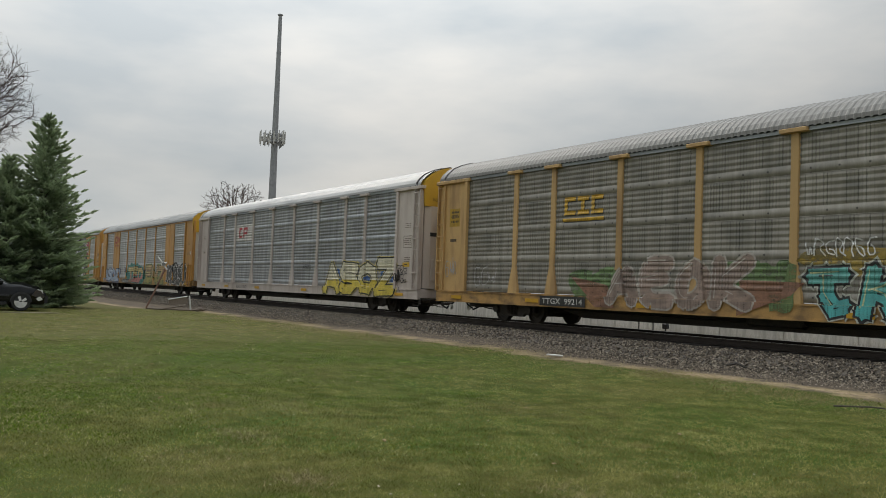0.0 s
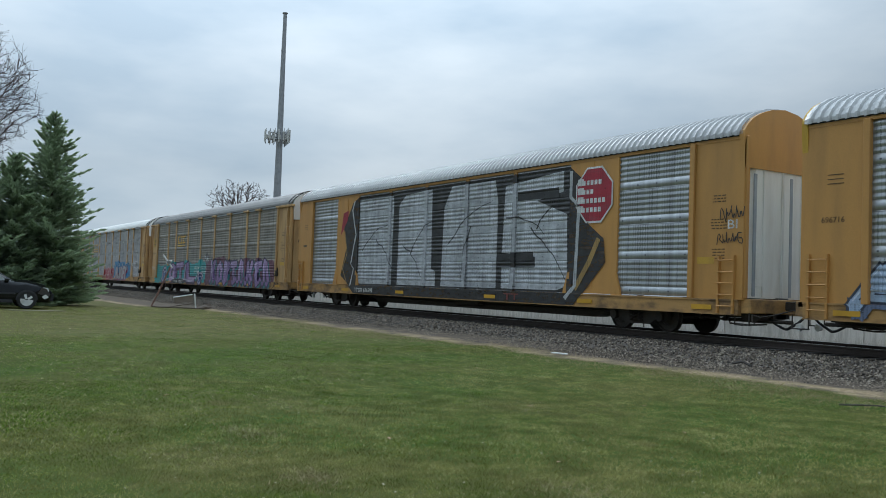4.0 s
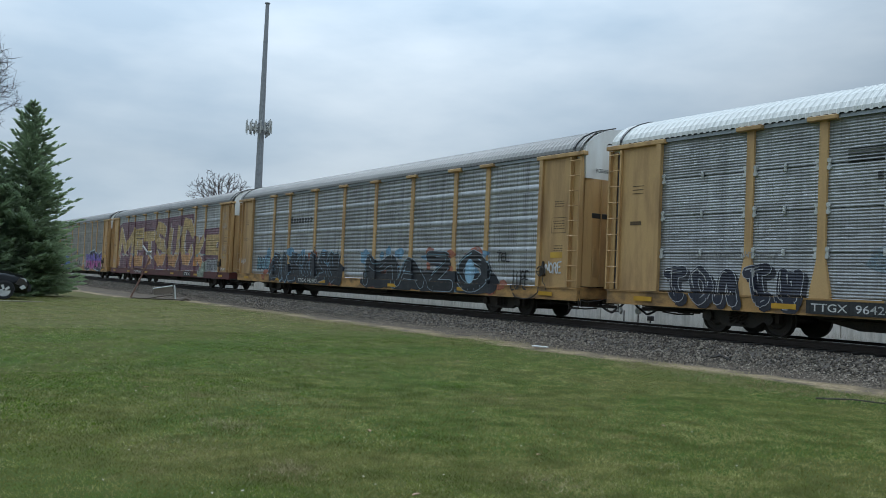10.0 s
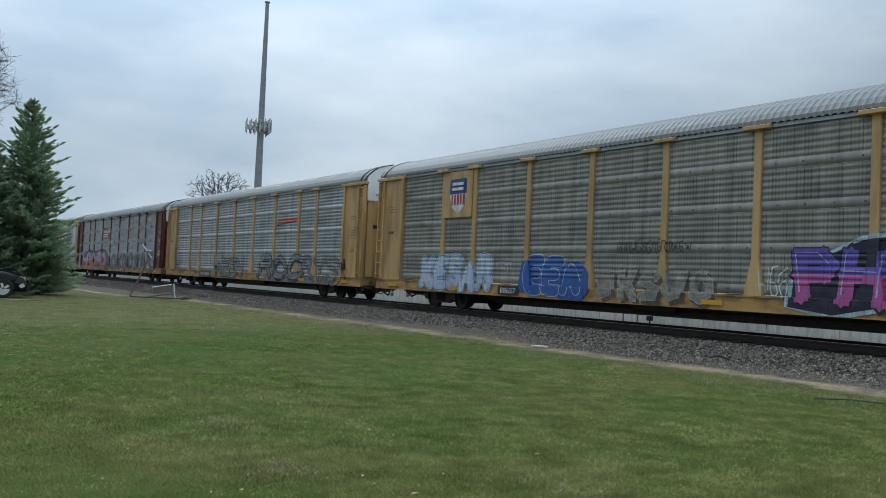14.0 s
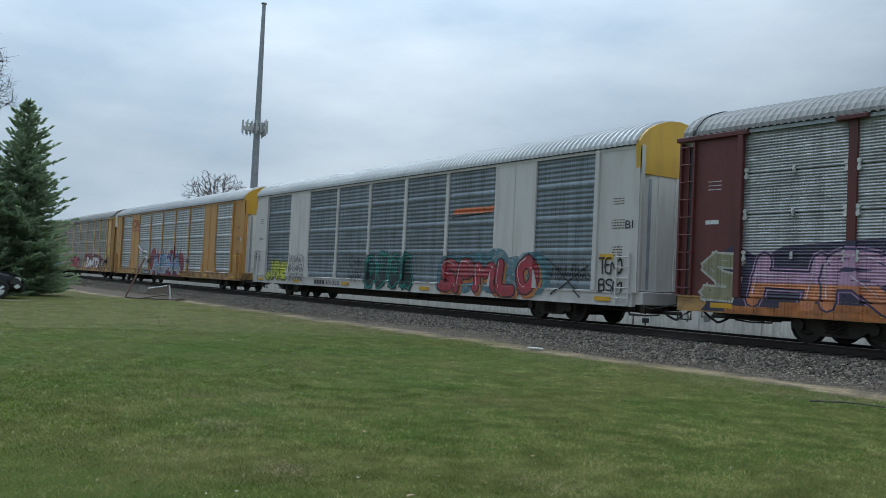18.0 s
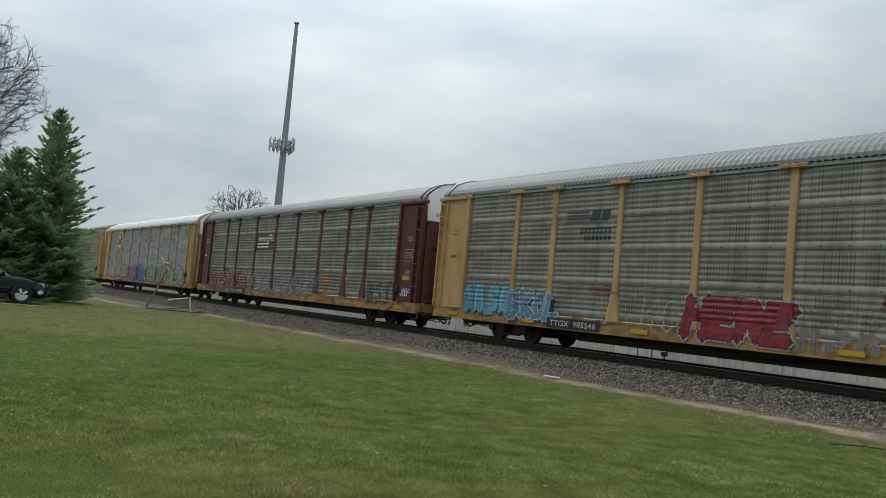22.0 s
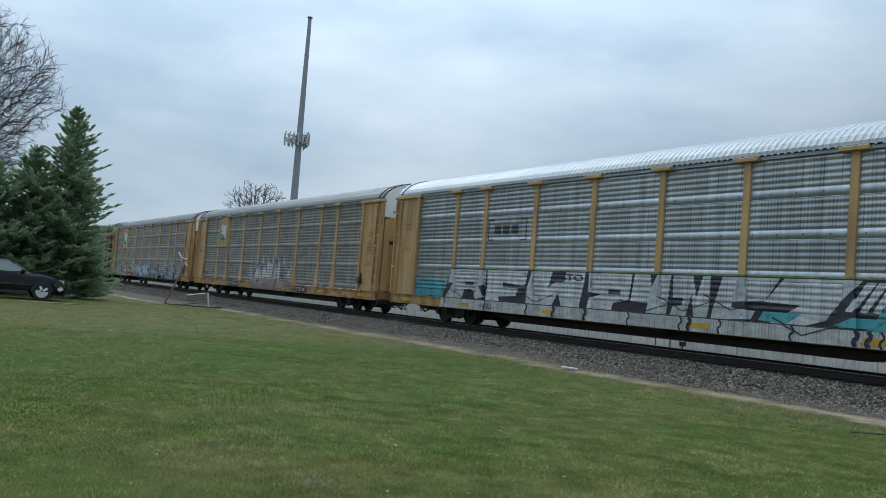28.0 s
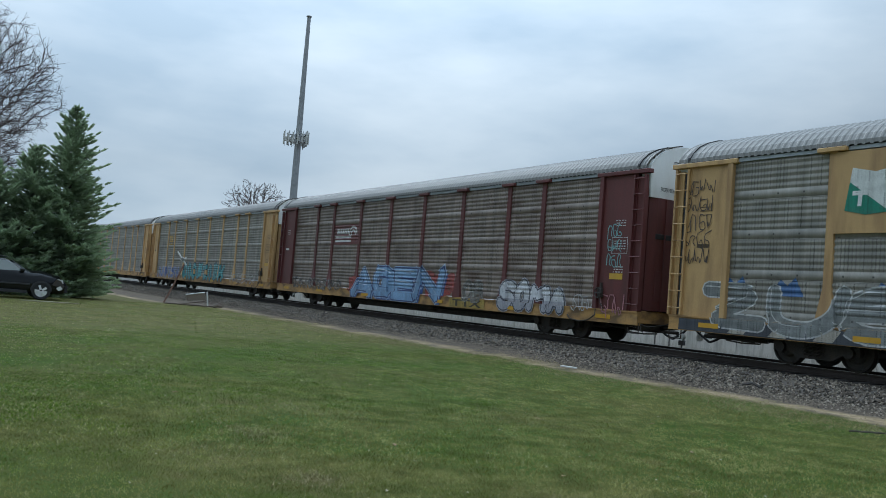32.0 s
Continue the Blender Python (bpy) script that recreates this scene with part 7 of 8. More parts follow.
        p(16.6, 22.8, 0.72, 2.2, (0.30, 0.20, 0.40), (0.035, 0.02, 0.06), words="GTIL", fill2=(0.40, 0.28, 0.48), shine=(0.55, 0.45, 0.62), drop=(0.10, 0.03, 0.06), edge_w=0.08, fat=1.1)
        sp("graffiti_line", stroke(smooth([(-23.6, 0.8), (-22.0, 1.1), (-20.5, 0.74), (-18.6, 1.0), (-17.0, 0.72), (-15.6, 1.5)]), 0.045), (0.46, 0.42, 0.52), 0.024)
        sp("graffiti_glow", cloud(3.0, 14.2, 0.7, 2.3, rng, 0.1), (0.16, 0.06, 0.10), 0.005, thin=0.15)
        p(3.2, 13.6, 0.64, 2.3, (0.36, 0.26, 0.48), (0.035, 0.025, 0.07), n=8, shine=(0.6, 0.5, 0.7), fill2=(0.24, 0.15, 0.34), drop=(0.05, 0.22, 0.24), edge_w=0.08)
        sp("tag", fit_text("WELCOME TO THE", 14.2, 16.9, 1.62, 1.80, 0.006) + fit_text("WORLD BABY!!!", 14.2, 16.9, 1.36, 1.54, 0.006), WHITE, 0.026)
        sp("graffiti_glow", [ring(14.3, 2.35, 0.45, 0.36, 16, 0.12, rng)], (0.30, 0.30, 0.32), 0.006, thin=0.45)
        t(13.9, 14.8, 2.15, 2.55, WHITE)
        t(26.6, 27.5, 1.55, 1.85, WHITE)
    elif k == 5:
        num(19.1, 20.58, "TTGX 160087")
        p(11.9, 15.7, 0.62, 1.8, (0.34, 0.03, 0.04), (0.58, 0.52, 0.50), words="PERS", spiky=False, edge_w=0.05, drop=(0.40, 0.05, 0.05), fat=1.3, shine=(0.5, 0.2, 0.2))
        sp("graffiti_glow", cloud(6.2, 11.6, 0.62, 2.15, rng, 0.06), (0.05, 0.26, 0.52), 0.003, thin=0.1)
        p(6.9, 11.2, 0.66, 1.9, (0.38, 0.37, 0.38), (0.20, 0.03, 0.06), words="RUDEY", spiky=False, edge_w=0.045, drop=(0.26, 0.03, 0.07), shine=(0.55, 0.54, 0.54), fat=1.35)
        t(3.1, 4.85, 1.90, 2.25, WHITE, words="WEEZO")
        t(3.3, 4.55, 1.48, 1.78, WHITE, words="DBO")
        t(3.3, 4.55, 1.06, 1.36, WHITE)
        t(26.9, 27.6, 1.6, 2.0, BLACK)
        t(1.0, 1.3, 1.2, 1.9, BLACK)
    elif k == 6:
        bars_logo(car, spec, 19.0, 20.9, 3.3, 4.25)
        num(19.6, 21.6, "TTGX  964249")
        sp("graffiti_glow", cloud(5.3, 9.0, 1.2, 2.2, rng) + cloud(10.0, 14.0, 1.7, 2.3, rng) + cloud(17.0, 20.0, 1.4, 2.2, rng), (0.30, 0.42, 0.50), 0.003, thin=0.68)
        p(5.4, 19.9, 0.66, 1.85, (0.12, 0.125, 0.13), (0.44, 0.45, 0.45), words="DOCTORSCREW", spiky=False, edge_w=0.03, thin=0.42, fat=1.3, cuts=False, shine=(0.42, 0.46, 0.50))
        p(21.8, 26.0, 0.66, 1.75, (0.02, 0.022, 0.04), (0.46, 0.46, 0.48), n=5, spiky=False, shine=PALE, edge_w=0.022, fat=1.35, drop=(0.02, 0.02, 0.03))
        t(22.6, 25.2, 1.85, 2.05, PALE)
        t(2.9, 4.4, 1.15, 1.6, (0.55, 0.53, 0.50), words="COUCH")
        sp("tag", fit_text("TTX", 8.2, 9.0, 0.70, 0.88, 0.02), (0.45, 0.05, 0.03), 0.008)
    elif k == 7:
        sp("logo", [bar(18.9 + i * 0.31, 19.12 + i * 0.31, 3.5, 3.72 + (0.1 if i == 7 else 0)) for i in range(8)], (0.05, 0.05, 0.05), 0.006)
        num(17.9, 19.97, "TTGX 942303")
        dabs = lambda m: [ring(rng.uniform(4.2, 14.0) if rng.random() < 0.55 else rng.uniform(15.4, 25.0), rng.uniform(0.75, 2.2), rng.uniform(0.12, 0.42), rng.uniform(0.10, 0.30), 12, 0.2, rng) for _ in range(m)]
        sp("paint_speckle", dabs(34), (0.20, 0.36, 0.52), 0.004, thin=0.25)
        sp("paint_speckle", dabs(26), (0.42, 0.14, 0.08), 0.006, thin=0.3)
        sp("graffiti_edge", cloud(15.8, 23.4, 0.62, 1.55, rng, 0.22), (0.018, 0.02, 0.026), 0.0075)
        sp("graffiti_edge", cloud(4.8, 13.4, 0.60, 1.35, rng, 0.15), (0.018, 0.02, 0.026), 0.0075)
        p(15.9, 23.4, 0.66, 2.15, (0.018, 0.02, 0.026), (0.30, 0.42, 0.52), n=7, edge_w=0.022, shine=(0.26, 0.40, 0.52), fat=1.25, drop=(0.014, 0.015, 0.02))
        sp("graffiti_edge", [[(-16.2 - i * 0.62, 0.9), (-15.9 - i * 0.62, 0.9), (-15.7 - i * 0.66 + (i % 3) * 0.3, 2.1 + 0.35 * ((i * 7) % 4) / 4)] for i in range(12)], (0.018, 0.02, 0.024), 0.012)
        p(4.9, 13.6, 0.62, 2.2, (0.016, 0.018, 0.022), (0.34, 0.42, 0.48), words="MAZO", edge_w=0.025, shine=(0.30, 0.46, 0.56), spiky=False, fat=1.75, drop=(0.014, 0.015, 0.02))
        sp("graffiti_fill", [ring(6.1, 1.38, 0.30, 0.42, 18)], (0.26, 0.42, 0.55), 0.027)
        t(3.9, 4.6, 1.7, 2.05, BLACK, words="TEL")
        t(2.9, 3.7, 0.8, 1.5, BLACK, words="LUPE")
        p(23.6, 25.4, 1.2, 1.9, (0.22, 0.40, 0.48), (0.05, 0.07, 0.10), n=3, thin=0.2)
        t(26.9, 27.8, 1.5, 1.8, WHITE)
        t(1.35, 2.1, 1.35, 1.75, WHITE, words="NORE")
    elif k == 8:
        giant_letters(car, spec)
        num(18.7, 20.70, "TTGX 983304", patch=False)
        num(7.4, 8.6, "TTX")
        t(26.7, 27.6, 1.3, 1.9, (0.45, 0.36, 0.36))
        t(1.4, 2.1, 3.4, 4.5, (0.42, 0.34, 0.26))
        t(1.3, 2.0, 1.7, 2.6, (0.42, 0.34, 0.26))
        t(1.4, 2.2, 1.05, 1.25, WHITE, words="SPUNO")
    elif k == 9:
        shield_logo(car, spec)
        p(20.3, 24.7, 0.62, 2.0, (0.46, 0.52, 0.62), (0.10, 0.17, 0.44), words="KESAR", spiky=False, edge_w=0.03, shine=WHITE, halo=(0.50, 0.55, 0.66), fat=1.5, cuts=False)
        t(19.3, 20.2, 1.45, 1.75, WHITE)
        sp("graffiti_glow", cloud(15.9, 18.7, 0.62, 1.75, rng, 0.05), (0.03, 0.085, 0.30), 0.004)
        p(16.0, 18.6, 0.66, 1.95, (0.035, 0.10, 0.34), (0.48, 0.55, 0.66), words="EEA", spiky=False, edge_w=0.025, fat=1.35, cuts=False)
        p(11.2, 15.4, 0.66, 1.6, (0.36, 0.33, 0.28), (0.46, 0.44, 0.40), n=5, thin=0.35, edge_w=0.03, drop=(0.10, 0.08, 0.06))
        t(12.0, 14.6, 2.0, 2.35, (0.06, 0.06, 0.06))
        hull = lambda g: [[(-9.1 - g, 0.75), (-9.0 - g, 1.6), (-7.4, 2.25 + g), (-5.9, 2.42 + g), (-4.6, 1.95 + g), (-3.1 + g, 2.25 + g), (-3.15 + g, 1.3), (-2.95 + g, 0.62 - g), (-4.6, 0.75 - g), (-6.2, 0.98 - g), (-8.0, 0.62 - g)]]
        sp("graffiti_glow", hull(0.10), (0.42, 0.52, 0.56), 0.004)
        sp("graffiti_edge", hull(0.0), (0.015, 0.012, 0.03), 0.007)
        p(3.2, 9.0, 0.72, 2.15, (0.13, 0.09, 0.42), (0.015, 0.012, 0.03), words="PHONM", fill2=(0.42, 0.09, 0.30), split=0.55, edge_w=0.03, fat=1.65, shine=(0.5, 0.45, 0.66), cuts=False)
        num(18.9, 19.71, "88657")
        t(1.3, 2.2, 2.05, 2.5, (0.16, 0.08, 0.03))
        sp("graffiti_line", stroke([(-2.9 + 0.45 * math.cos(a), 1.35 + 0.5 * math.sin(a)) for a in np.linspace(0, 6.28, 20)], 0.025), (0.46, 0.50, 0.46), 0.010)
        t(2.55, 3.2, 0.8, 1.75, BLACK)
        t(9.2, 9.9, 1.0, 1.7, WHITE)
    elif k == 10:
        sp("logo", [bar(7.4, 9.7, 3.52, 3.72, 0.15), bar(7.4, 9.7, 3.60, 3.68, 0.1)], (0.52, 0.10, 0.02), 0.005)
        sp("logo", [[(-9.75, 3.36), (-7.5, 3.52), (-7.4, 3.56), (-9.75, 3.46)]], BLACK, 0.006)
        num(19.2, 20.90, "TTGX 255897")
        p(14.0, 18.7, 0.62, 1.85, (0.27, 0.28, 0.285), (0.03, 0.03, 0.035), words="WEEN", edge_w=0.04, fat=0.8, thin=0.15, shine=(0.55, 0.56, 0.57))
        sp("graffiti_glow", cloud(10.6, 12.0, 0.9, 1.6, rng), (0.46, 0.46, 0.45), 0.004, thin=0.5)
        p(6.4, 11.8, 0.64, 2.0, (0.27, 0.28, 0.285), (0.035, 0.035, 0.04), words="ROC", spiky=False, edge_w=0.06, fat=0.85, thin=0.2, drop=(0.05, 0.05, 0.055))
        p(2.7, 6.6, 0.66, 1.9, (0.28, 0.285, 0.29), (0.13, 0.13, 0.135), words="RYS", spiky=False, edge_w=0.03, fat=0.8, thin=0.4)
        sp("graffiti_glow", [bar(3.0, 12.0, 0.60, 0.86)], (0.22, 0.22, 0.22), 0.003, thin=0.3)
        t(25.0, 26.0, 1.1, 1.6, BLACK)
    elif k == 11:
        rainbow_logo(car, spec, 15.9, 18.4, 3.25)
        num(19.4, 21.32, "TTGX 978178", rgb=(0.55, 0.55, 0.52))
        sp("graffiti_glow", [[(-27.2, 0.62), (-26.6, 1.3), (-27.0, 1.9), (-26.3, 2.25), (-25.6, 1.9), (-25.0, 2.2), (-22.6, 2.35), (-20.5, 2.25), (-18.6, 2.45), (-17.0, 2.3), (-15.8, 1.6), (-15.6, 0.62)]], (0.035, 0.028, 0.06), 0.004)
        p(17.0, 25.8, 0.72, 2.2, (0.44, 0.26, 0.38), (0.04, 0.03, 0.08), words="HROFO", fill2=(0.52, 0.19, 0.08), split=0.42, spiky=False, shine=(0.60, 0.48, 0.55), edge_w=0.05, fat=1.5, halo=(0.34, 0.20, 0.32))
        sp("graffiti_fill", [bar(18.0, 26.5, 0.60, 0.78), bar(18.4, 25.0, 0.78, 0.92)], (0.50, 0.18, 0.05), 0.012, thin=0.15)
        p(26.0, 27.3, 0.8, 2.2, (0.26, 0.24, 0.14), (0.40, 0.38, 0.34), n=1)
        p(2.8, 15.2, 0.62, 2.15, (0.13, 0.135, 0.13), (0.42, 0.42, 0.40), n=7, edge_w=0.022, thin=0.3, fat=1.2)
        t(8.8, 10.0, 1.6, 1.85, PALE)
        sp("tag", fit_text("TTX", 8.6, 9.6, 0.68, 0.88, 0.02), (0.05, 0.05, 0.05), 0.008)
    elif k == 12:
        sp("logo", [bar(7.4, 9.7, 3.42, 3.62, 0.15)], (0.52, 0.12, 0.03), 0.006)
        sp("logo", [[(-9.75, 3.26), (-7.5, 3.40), (-7.4, 3.44), (-9.75, 3.34)]], BLACK, 0.006)
        num(17.9, 19.2, "301320", patch=False, rgb=(0.05, 0.05, 0.05))
        sp("logo", [bar(19.35 + i * 0.27, 19.55 + i * 0.27, 0.68, 0.87) for i in range(4)], (0.05, 0.05, 0.05), 0.010)
        sp("graffiti_glow", cloud(4.7, 10.2, 0.62, 2.15, rng, 0.06), (0.10, 0.22, 0.27), 0.003, thin=0.35)
        p(4.9, 10.3, 0.62, 2.0, (0.34, 0.04, 0.055), (0.03, 0.012, 0.018), words="SPMLO", spiky=False, shine=(0.62, 0.50, 0.50), edge_w=0.05, fat=1.55, cuts=False, drop=(0.42, 0.16, 0.05))
        p(12.1, 15.9, 0.64, 2.05, (0.020, 0.05, 0.05), (0.03, 0.25, 0.21), n=4, shine=(0.05, 0.40, 0.33), edge_w=0.06, fat=1.5, halo=(0.02, 0.06, 0.06), fill2=(0.018, 0.03, 0.032))
        t(16.1, 17.2, 0.9, 2.0, BLACK, w=0.03)
        t(21.6, 23.3, 0.75, 2.05, (0.06, 0.06, 0.06), w=0.035)
        p(23.6, 26.1, 0.74, 1.75, (0.50, 0.52, 0.05), BLACK, words="JRE", spiky=False, fat=1.5, edge_w=0.04, halo=(0.35, 0.38, 0.05))
        t(2.6, 4.4, 1.25, 1.75, BLACK, w=0.025)
        sp("tag", stroke([(-4.5, 1.9), (-2.9, 0.75)], 0.025) + stroke([(-4.2, 0.8), (-2.7, 1.7)], 0.025), BLACK, 0.014)
        t(1.3, 2.2, 1.45, 1.95, BLACK, words="TENO")
        t(1.3, 2.2, 0.95, 1.35, BLACK, words="BSM")
        sp("tag", fit_text("BI", 0.98, 1.3, 2.72, 2.95, 0.01), BLACK, 0.008)
        t(26.9, 27.7, 1.75, 2.25, BLACK, w=0.025)
    elif k == 13:
        red_bars(car, spec, 22.35, 4.05)
        num(18.0, 19.78, "TTGX 696839")
        sp("graffiti_glow", cloud(11.1, 18.0, 0.62, 2.2, rng, 0.10) + [[(-18.0 + i * 0.62, 1.7), (-17.6 + i * 0.62, 1.7), (-17.75 + i * 0.62, 2.35 + 0.12 * (i % 3))] for i in range(11)], (0.24, 0.02, 0.035), 0.004, thin=0.1)
        p(11.5, 17.6, 0.62, 2.12, (0.20, 0.30, 0.46), (0.62, 0.64, 0.67), words="AENA", fill2=(0.30, 0.29, 0.31), split=0.36, spiky=False, shine=(0.62, 0.68, 0.76), edge_w=0.045, fat=1.55, halo=(0.05, 0.10, 0.26), cuts=False)
        for i in range(4):
            u = 12.25 + i * 1.52
            sp("graffiti_line", stroke([(-u + 0.42 * math.cos(a), 1.55 + 0.42 * math.sin(a)) for a in np.linspace(0.3, 2.85, 12)], 0.07), (0.06, 0.15, 0.36), 0.024)
            sp("graffiti_line", stroke([(-u - 0.45, 0.95), (-u, 0.64), (-u + 0.35, 0.98)], 0.03), (0.04, 0.08, 0.22), 0.024)
        t(9.6, 10.6, 1.5, 1.75, BLACK, words="CRK")
        t(18.2, 19.0, 1.4, 1.8, BLACK)
        sp("tag", fit_text("TTX", 9.2, 10.4, 0.66, 0.9, 0.02), (0.22, 0.12, 0.03), 0.006)
        sp("tag", fit_text("BI", 0.98, 1.3, 2.72, 2.95, 0.01), WHITE, 0.008)
    elif k == 14:
        bars_logo(car, spec, 19.0, 20.9, 3.3, 4.2)
        num(19.1, 21.17, "TTGX  985546")
        sp("graffiti_glow", cloud(4.6, 10.4, 1.3, 2.05, rng), (0.22, 0.04, 0.05), 0.003, thin=0.45)
        p(4.9, 9.7, 0.80, 1.85, (0.66, 0.65, 0.64), (0.16, 0.10, 0.10), words="SANTO", spiky=False, edge_w=0.03, fat=1.3, cuts=False, drop=(0.20, 0.05, 0.06))
        p(12.7, 15.9, 0.66, 1.85, (0.34, 0.03, 0.06), (0.12, 0.02, 0.03), words="HERE", halo=(0.50, 0.44, 0.44), fat=1.35, edge_w=0.03, thin=0.08)
        p(10.5, 12.6, 0.66, 1.75, (0.33, 0.28, 0.25), (0.50, 0.44, 0.40), n=3, thin=0.4, edge_w=0.02, spiky=False)
        p(20.9, 23.5, 0.74, 1.8, (0.13, 0.26, 0.38), (0.46, 0.54, 0.58), words="SKOL", edge_w=0.04, fat=1.3, shine=(0.40, 0.55, 0.62), drop=(0.03, 0.06, 0.10))
        p(23.3, 26.2, 0.80, 1.95, (0.14, 0.36, 0.46), (0.06, 0.20, 0.28), n=4, shine=(0.5, 0.66, 0.72), edge_w=0.03, fat=1.4)
        sp("graffiti_line", swell(letter_paths(None, 16.0, 19.2, 0.8, 1.75, 0.02, rng, 4), 0.024, True), (0.50, 0.44, 0.36), 0.012, thin=0.1)
        p(3.0, 4.6, 0.9, 1.75, (0.22, 0.05, 0.06), (0.30, 0.10, 0.12), n=3, spiky=False, edge_w=0.02, thin=0.6)
        t(18.4, 19.6, 1.75, 2.0, (0.30, 0.08, 0.09), words="OREL")
        t(1.3, 2.2, 1.1, 2.0, BLACK, w=0.025)
    elif k == 15:
        rainbow_logo(car, spec, 15.85, 18.4, 3.1)
        num(19.6, 21.60, "TTGX  993502")
        sp("graffiti_glow", [[(-26.1, 0.62), (-26.2, 1.5), (-25.4, 1.95), (-24.0, 1.8), (-23.0, 2.05), (-21.6, 1.75), (-20.2, 1.9), (-19.4, 1.6), (-19.2, 0.62)]], (0.16, 0.026, 0.035), 0.004, thin=0.06)
        p(19.5, 25.9, 0.66, 1.95, (0.25, 0.035, 0.052), (0.03, 0.02, 0.025), n=5, shine=(0.66, 0.62, 0.62), edge_w=0.03, fat=1.3, halo=(0.60, 0.56, 0.56))
        p(10.6, 18.7, 0.78, 1.75, (0.40, 0.41, 0.39), (0.27, 0.27, 0.26), n=10, edge_w=0.03, thin=0.42, fat=1.3, cuts=False)
        sp("graffiti_glow", [[(-9.7, 0.64), (-8.6, 0.64), (-8.75, 1.3), (-8.6, 1.95), (-9.4, 1.85), (-9.1, 1.2)]], (0.55, 0.15, 0.05), 0.005, thin=0.15)
        sp("graffiti_glow", cloud(7.8, 9.8, 1.2, 2.1, rng), (0.30, 0.30, 0.28), 0.004, thin=0.6)
        p(2.7, 4.9, 0.75, 1.85, (0.20, 0.20, 0.19), (0.06, 0.06, 0.06), n=3, spiky=False, edge_w=0.03, fat=0.7, thin=0.35)
        t(1.2, 1.95, 1.2, 1.55, WHITE, words="JOBF")
        sp("tag", fit_text("TTX", 7.7, 8.7, 0.67, 0.88, 0.02), (0.18, 0.09, 0.03), 0.006)
    elif k == 16:
        shield_logo(car, spec)
        num(19.9, 21.68, "TTGX 975807")
        sp("graffiti_glow", cloud(2.7, 6.9, 0.62, 1.85, rng, 0.04), (0.30, 0.42, 0.25), 0.003, thin=0.2)
        p(2.9, 6.8, 0.66, 1.9, (0.28, 0.39, 0.24), BLACK, words="DEP", spiky=False, edge_w=0.03, fat=1.5, cuts=False)
        sp("graffiti_glow", cloud(7.6, 12.9, 0.64, 1.85, rng, 0.05), (0.38, 0.42, 0.24), 0.003, thin=0.35)
        p(7.7, 12.8, 0.72, 1.9, (0.36, 0.41, 0.22), (0.06, 0.07, 0.03), words="SEROA", spiky=False, edge_w=0.028, fat=1.4, thin=0.1, cuts=False)
        p(13.2, 15.9, 0.7, 1.85, (0.13, 0.22, 0.42), (0.03, 0.05, 0.14), n=4, glow=(0.18, 0.28, 0.44), thin=0.1)
        p(16.0, 18.8, 0.7, 1.9, (0.44, 0.30, 0.32), (0.30, 0.05, 0.08), words="BIN", spiky=False, glow=(0.36, 0.22, 0.22), thin=0.2, fat=1.3)
        t(6.8, 7.6, 0.68, 0.9, BLACK, words="SLP")
        sp("tag", fit_text("TTX", 9.0, 9.8, 0.66, 0.88, 0.02), (0.16, 0.09, 0.03), 0.006)
    elif k == 17:
        num(19.2, 21.27, "TTGX  975542")
        p(17.7, 21.7, 0.90, 1.80, (0.22, 0.26, 0.30), (0.48, 0.49, 0.50), words="MONES", edge_w=0.03, fat=1.35, shine=(0.55, 0.55, 0.58), drop=(0.07, 0.08, 0.10), thin=0.1)
        p(13.1, 15.9, 0.66, 1.95, (0.22, 0.06, 0.09), (0.05, 0.02, 0.04), words="SINS", spiky=False, halo=(0.50, 0.47, 0.49), glow=(0.06, 0.03, 0.07), edge_w=0.03, fat=1.5, cuts=False)
        p(10.2, 12.8, 0.68, 1.8, (0.12, 0.17, 0.21), (0.50, 0.52, 0.53), words="WORD", spiky=False, edge_w=0.035, fat=1.45, cuts=False)
        t(16.2, 17.4, 1.4, 1.75, (0.05, 0.05, 0.05))
        t(26.7, 27.7, 2.2, 2.9, BLACK, w=0.03)
        t(13.6, 16.0, 0.66, 0.84, (0.12, 0.08, 0.04))
    elif k == 18:
        sp("logo", stroke([(-20.9, 3.1), (-21.2, 3.1), (-21.2, 3.8), (-20.9, 3.8)], 0.03) + stroke([(-19.3, 3.1), (-19.0, 3.1), (-19.0, 3.8), (-19.3, 3.8)], 0.03) + [bar(19.45 + i * 0.5, 19.85 + i * 0.5, 3.3, 3.62) for i in range(3)], (0.05, 0.05, 0.05), 0.006)
        sp("graffiti_glow", cloud(3.0, 7.0, 0.62, 1.7, rng, 0.15) + cloud(23.9, 26.0, 0.9, 1.7, rng, 0.15), (0.08, 0.32, 0.38), 0.003, thin=0.06)
        sp("paint_speckle", [ring(rng.uniform(2.7, 5.2), rng.uniform(0.8, 2.0), 0.14, 0.10, 12, 0.1, rng) for _ in range(9)], (0.08, 0.32, 0.38), 0.004)
        slab_letters(car, spec)
        num(20.5, 21.31, "1623", patch=False, rgb=(0.1, 0.1, 0.1))
    elif k == 19:
        flag_logo(car, spec)
        num(18.7, 20.55, "TTGX 995594")
        p(11.4, 16.0, 0.64, 2.2, (0.58, 0.54, 0.52), (0.10, 0.06, 0.12), words="ANUL", spiky=False, glow=(0.30, 0.26, 0.26), shine=(0.70, 0.68, 0.66), edge_w=0.05, halo=(0.44, 0.41, 0.42), fill2=(0.40, 0.30, 0.24), split=0.36, fat=1.5, drop=(0.18, 0.13, 0.13), cuts=False)
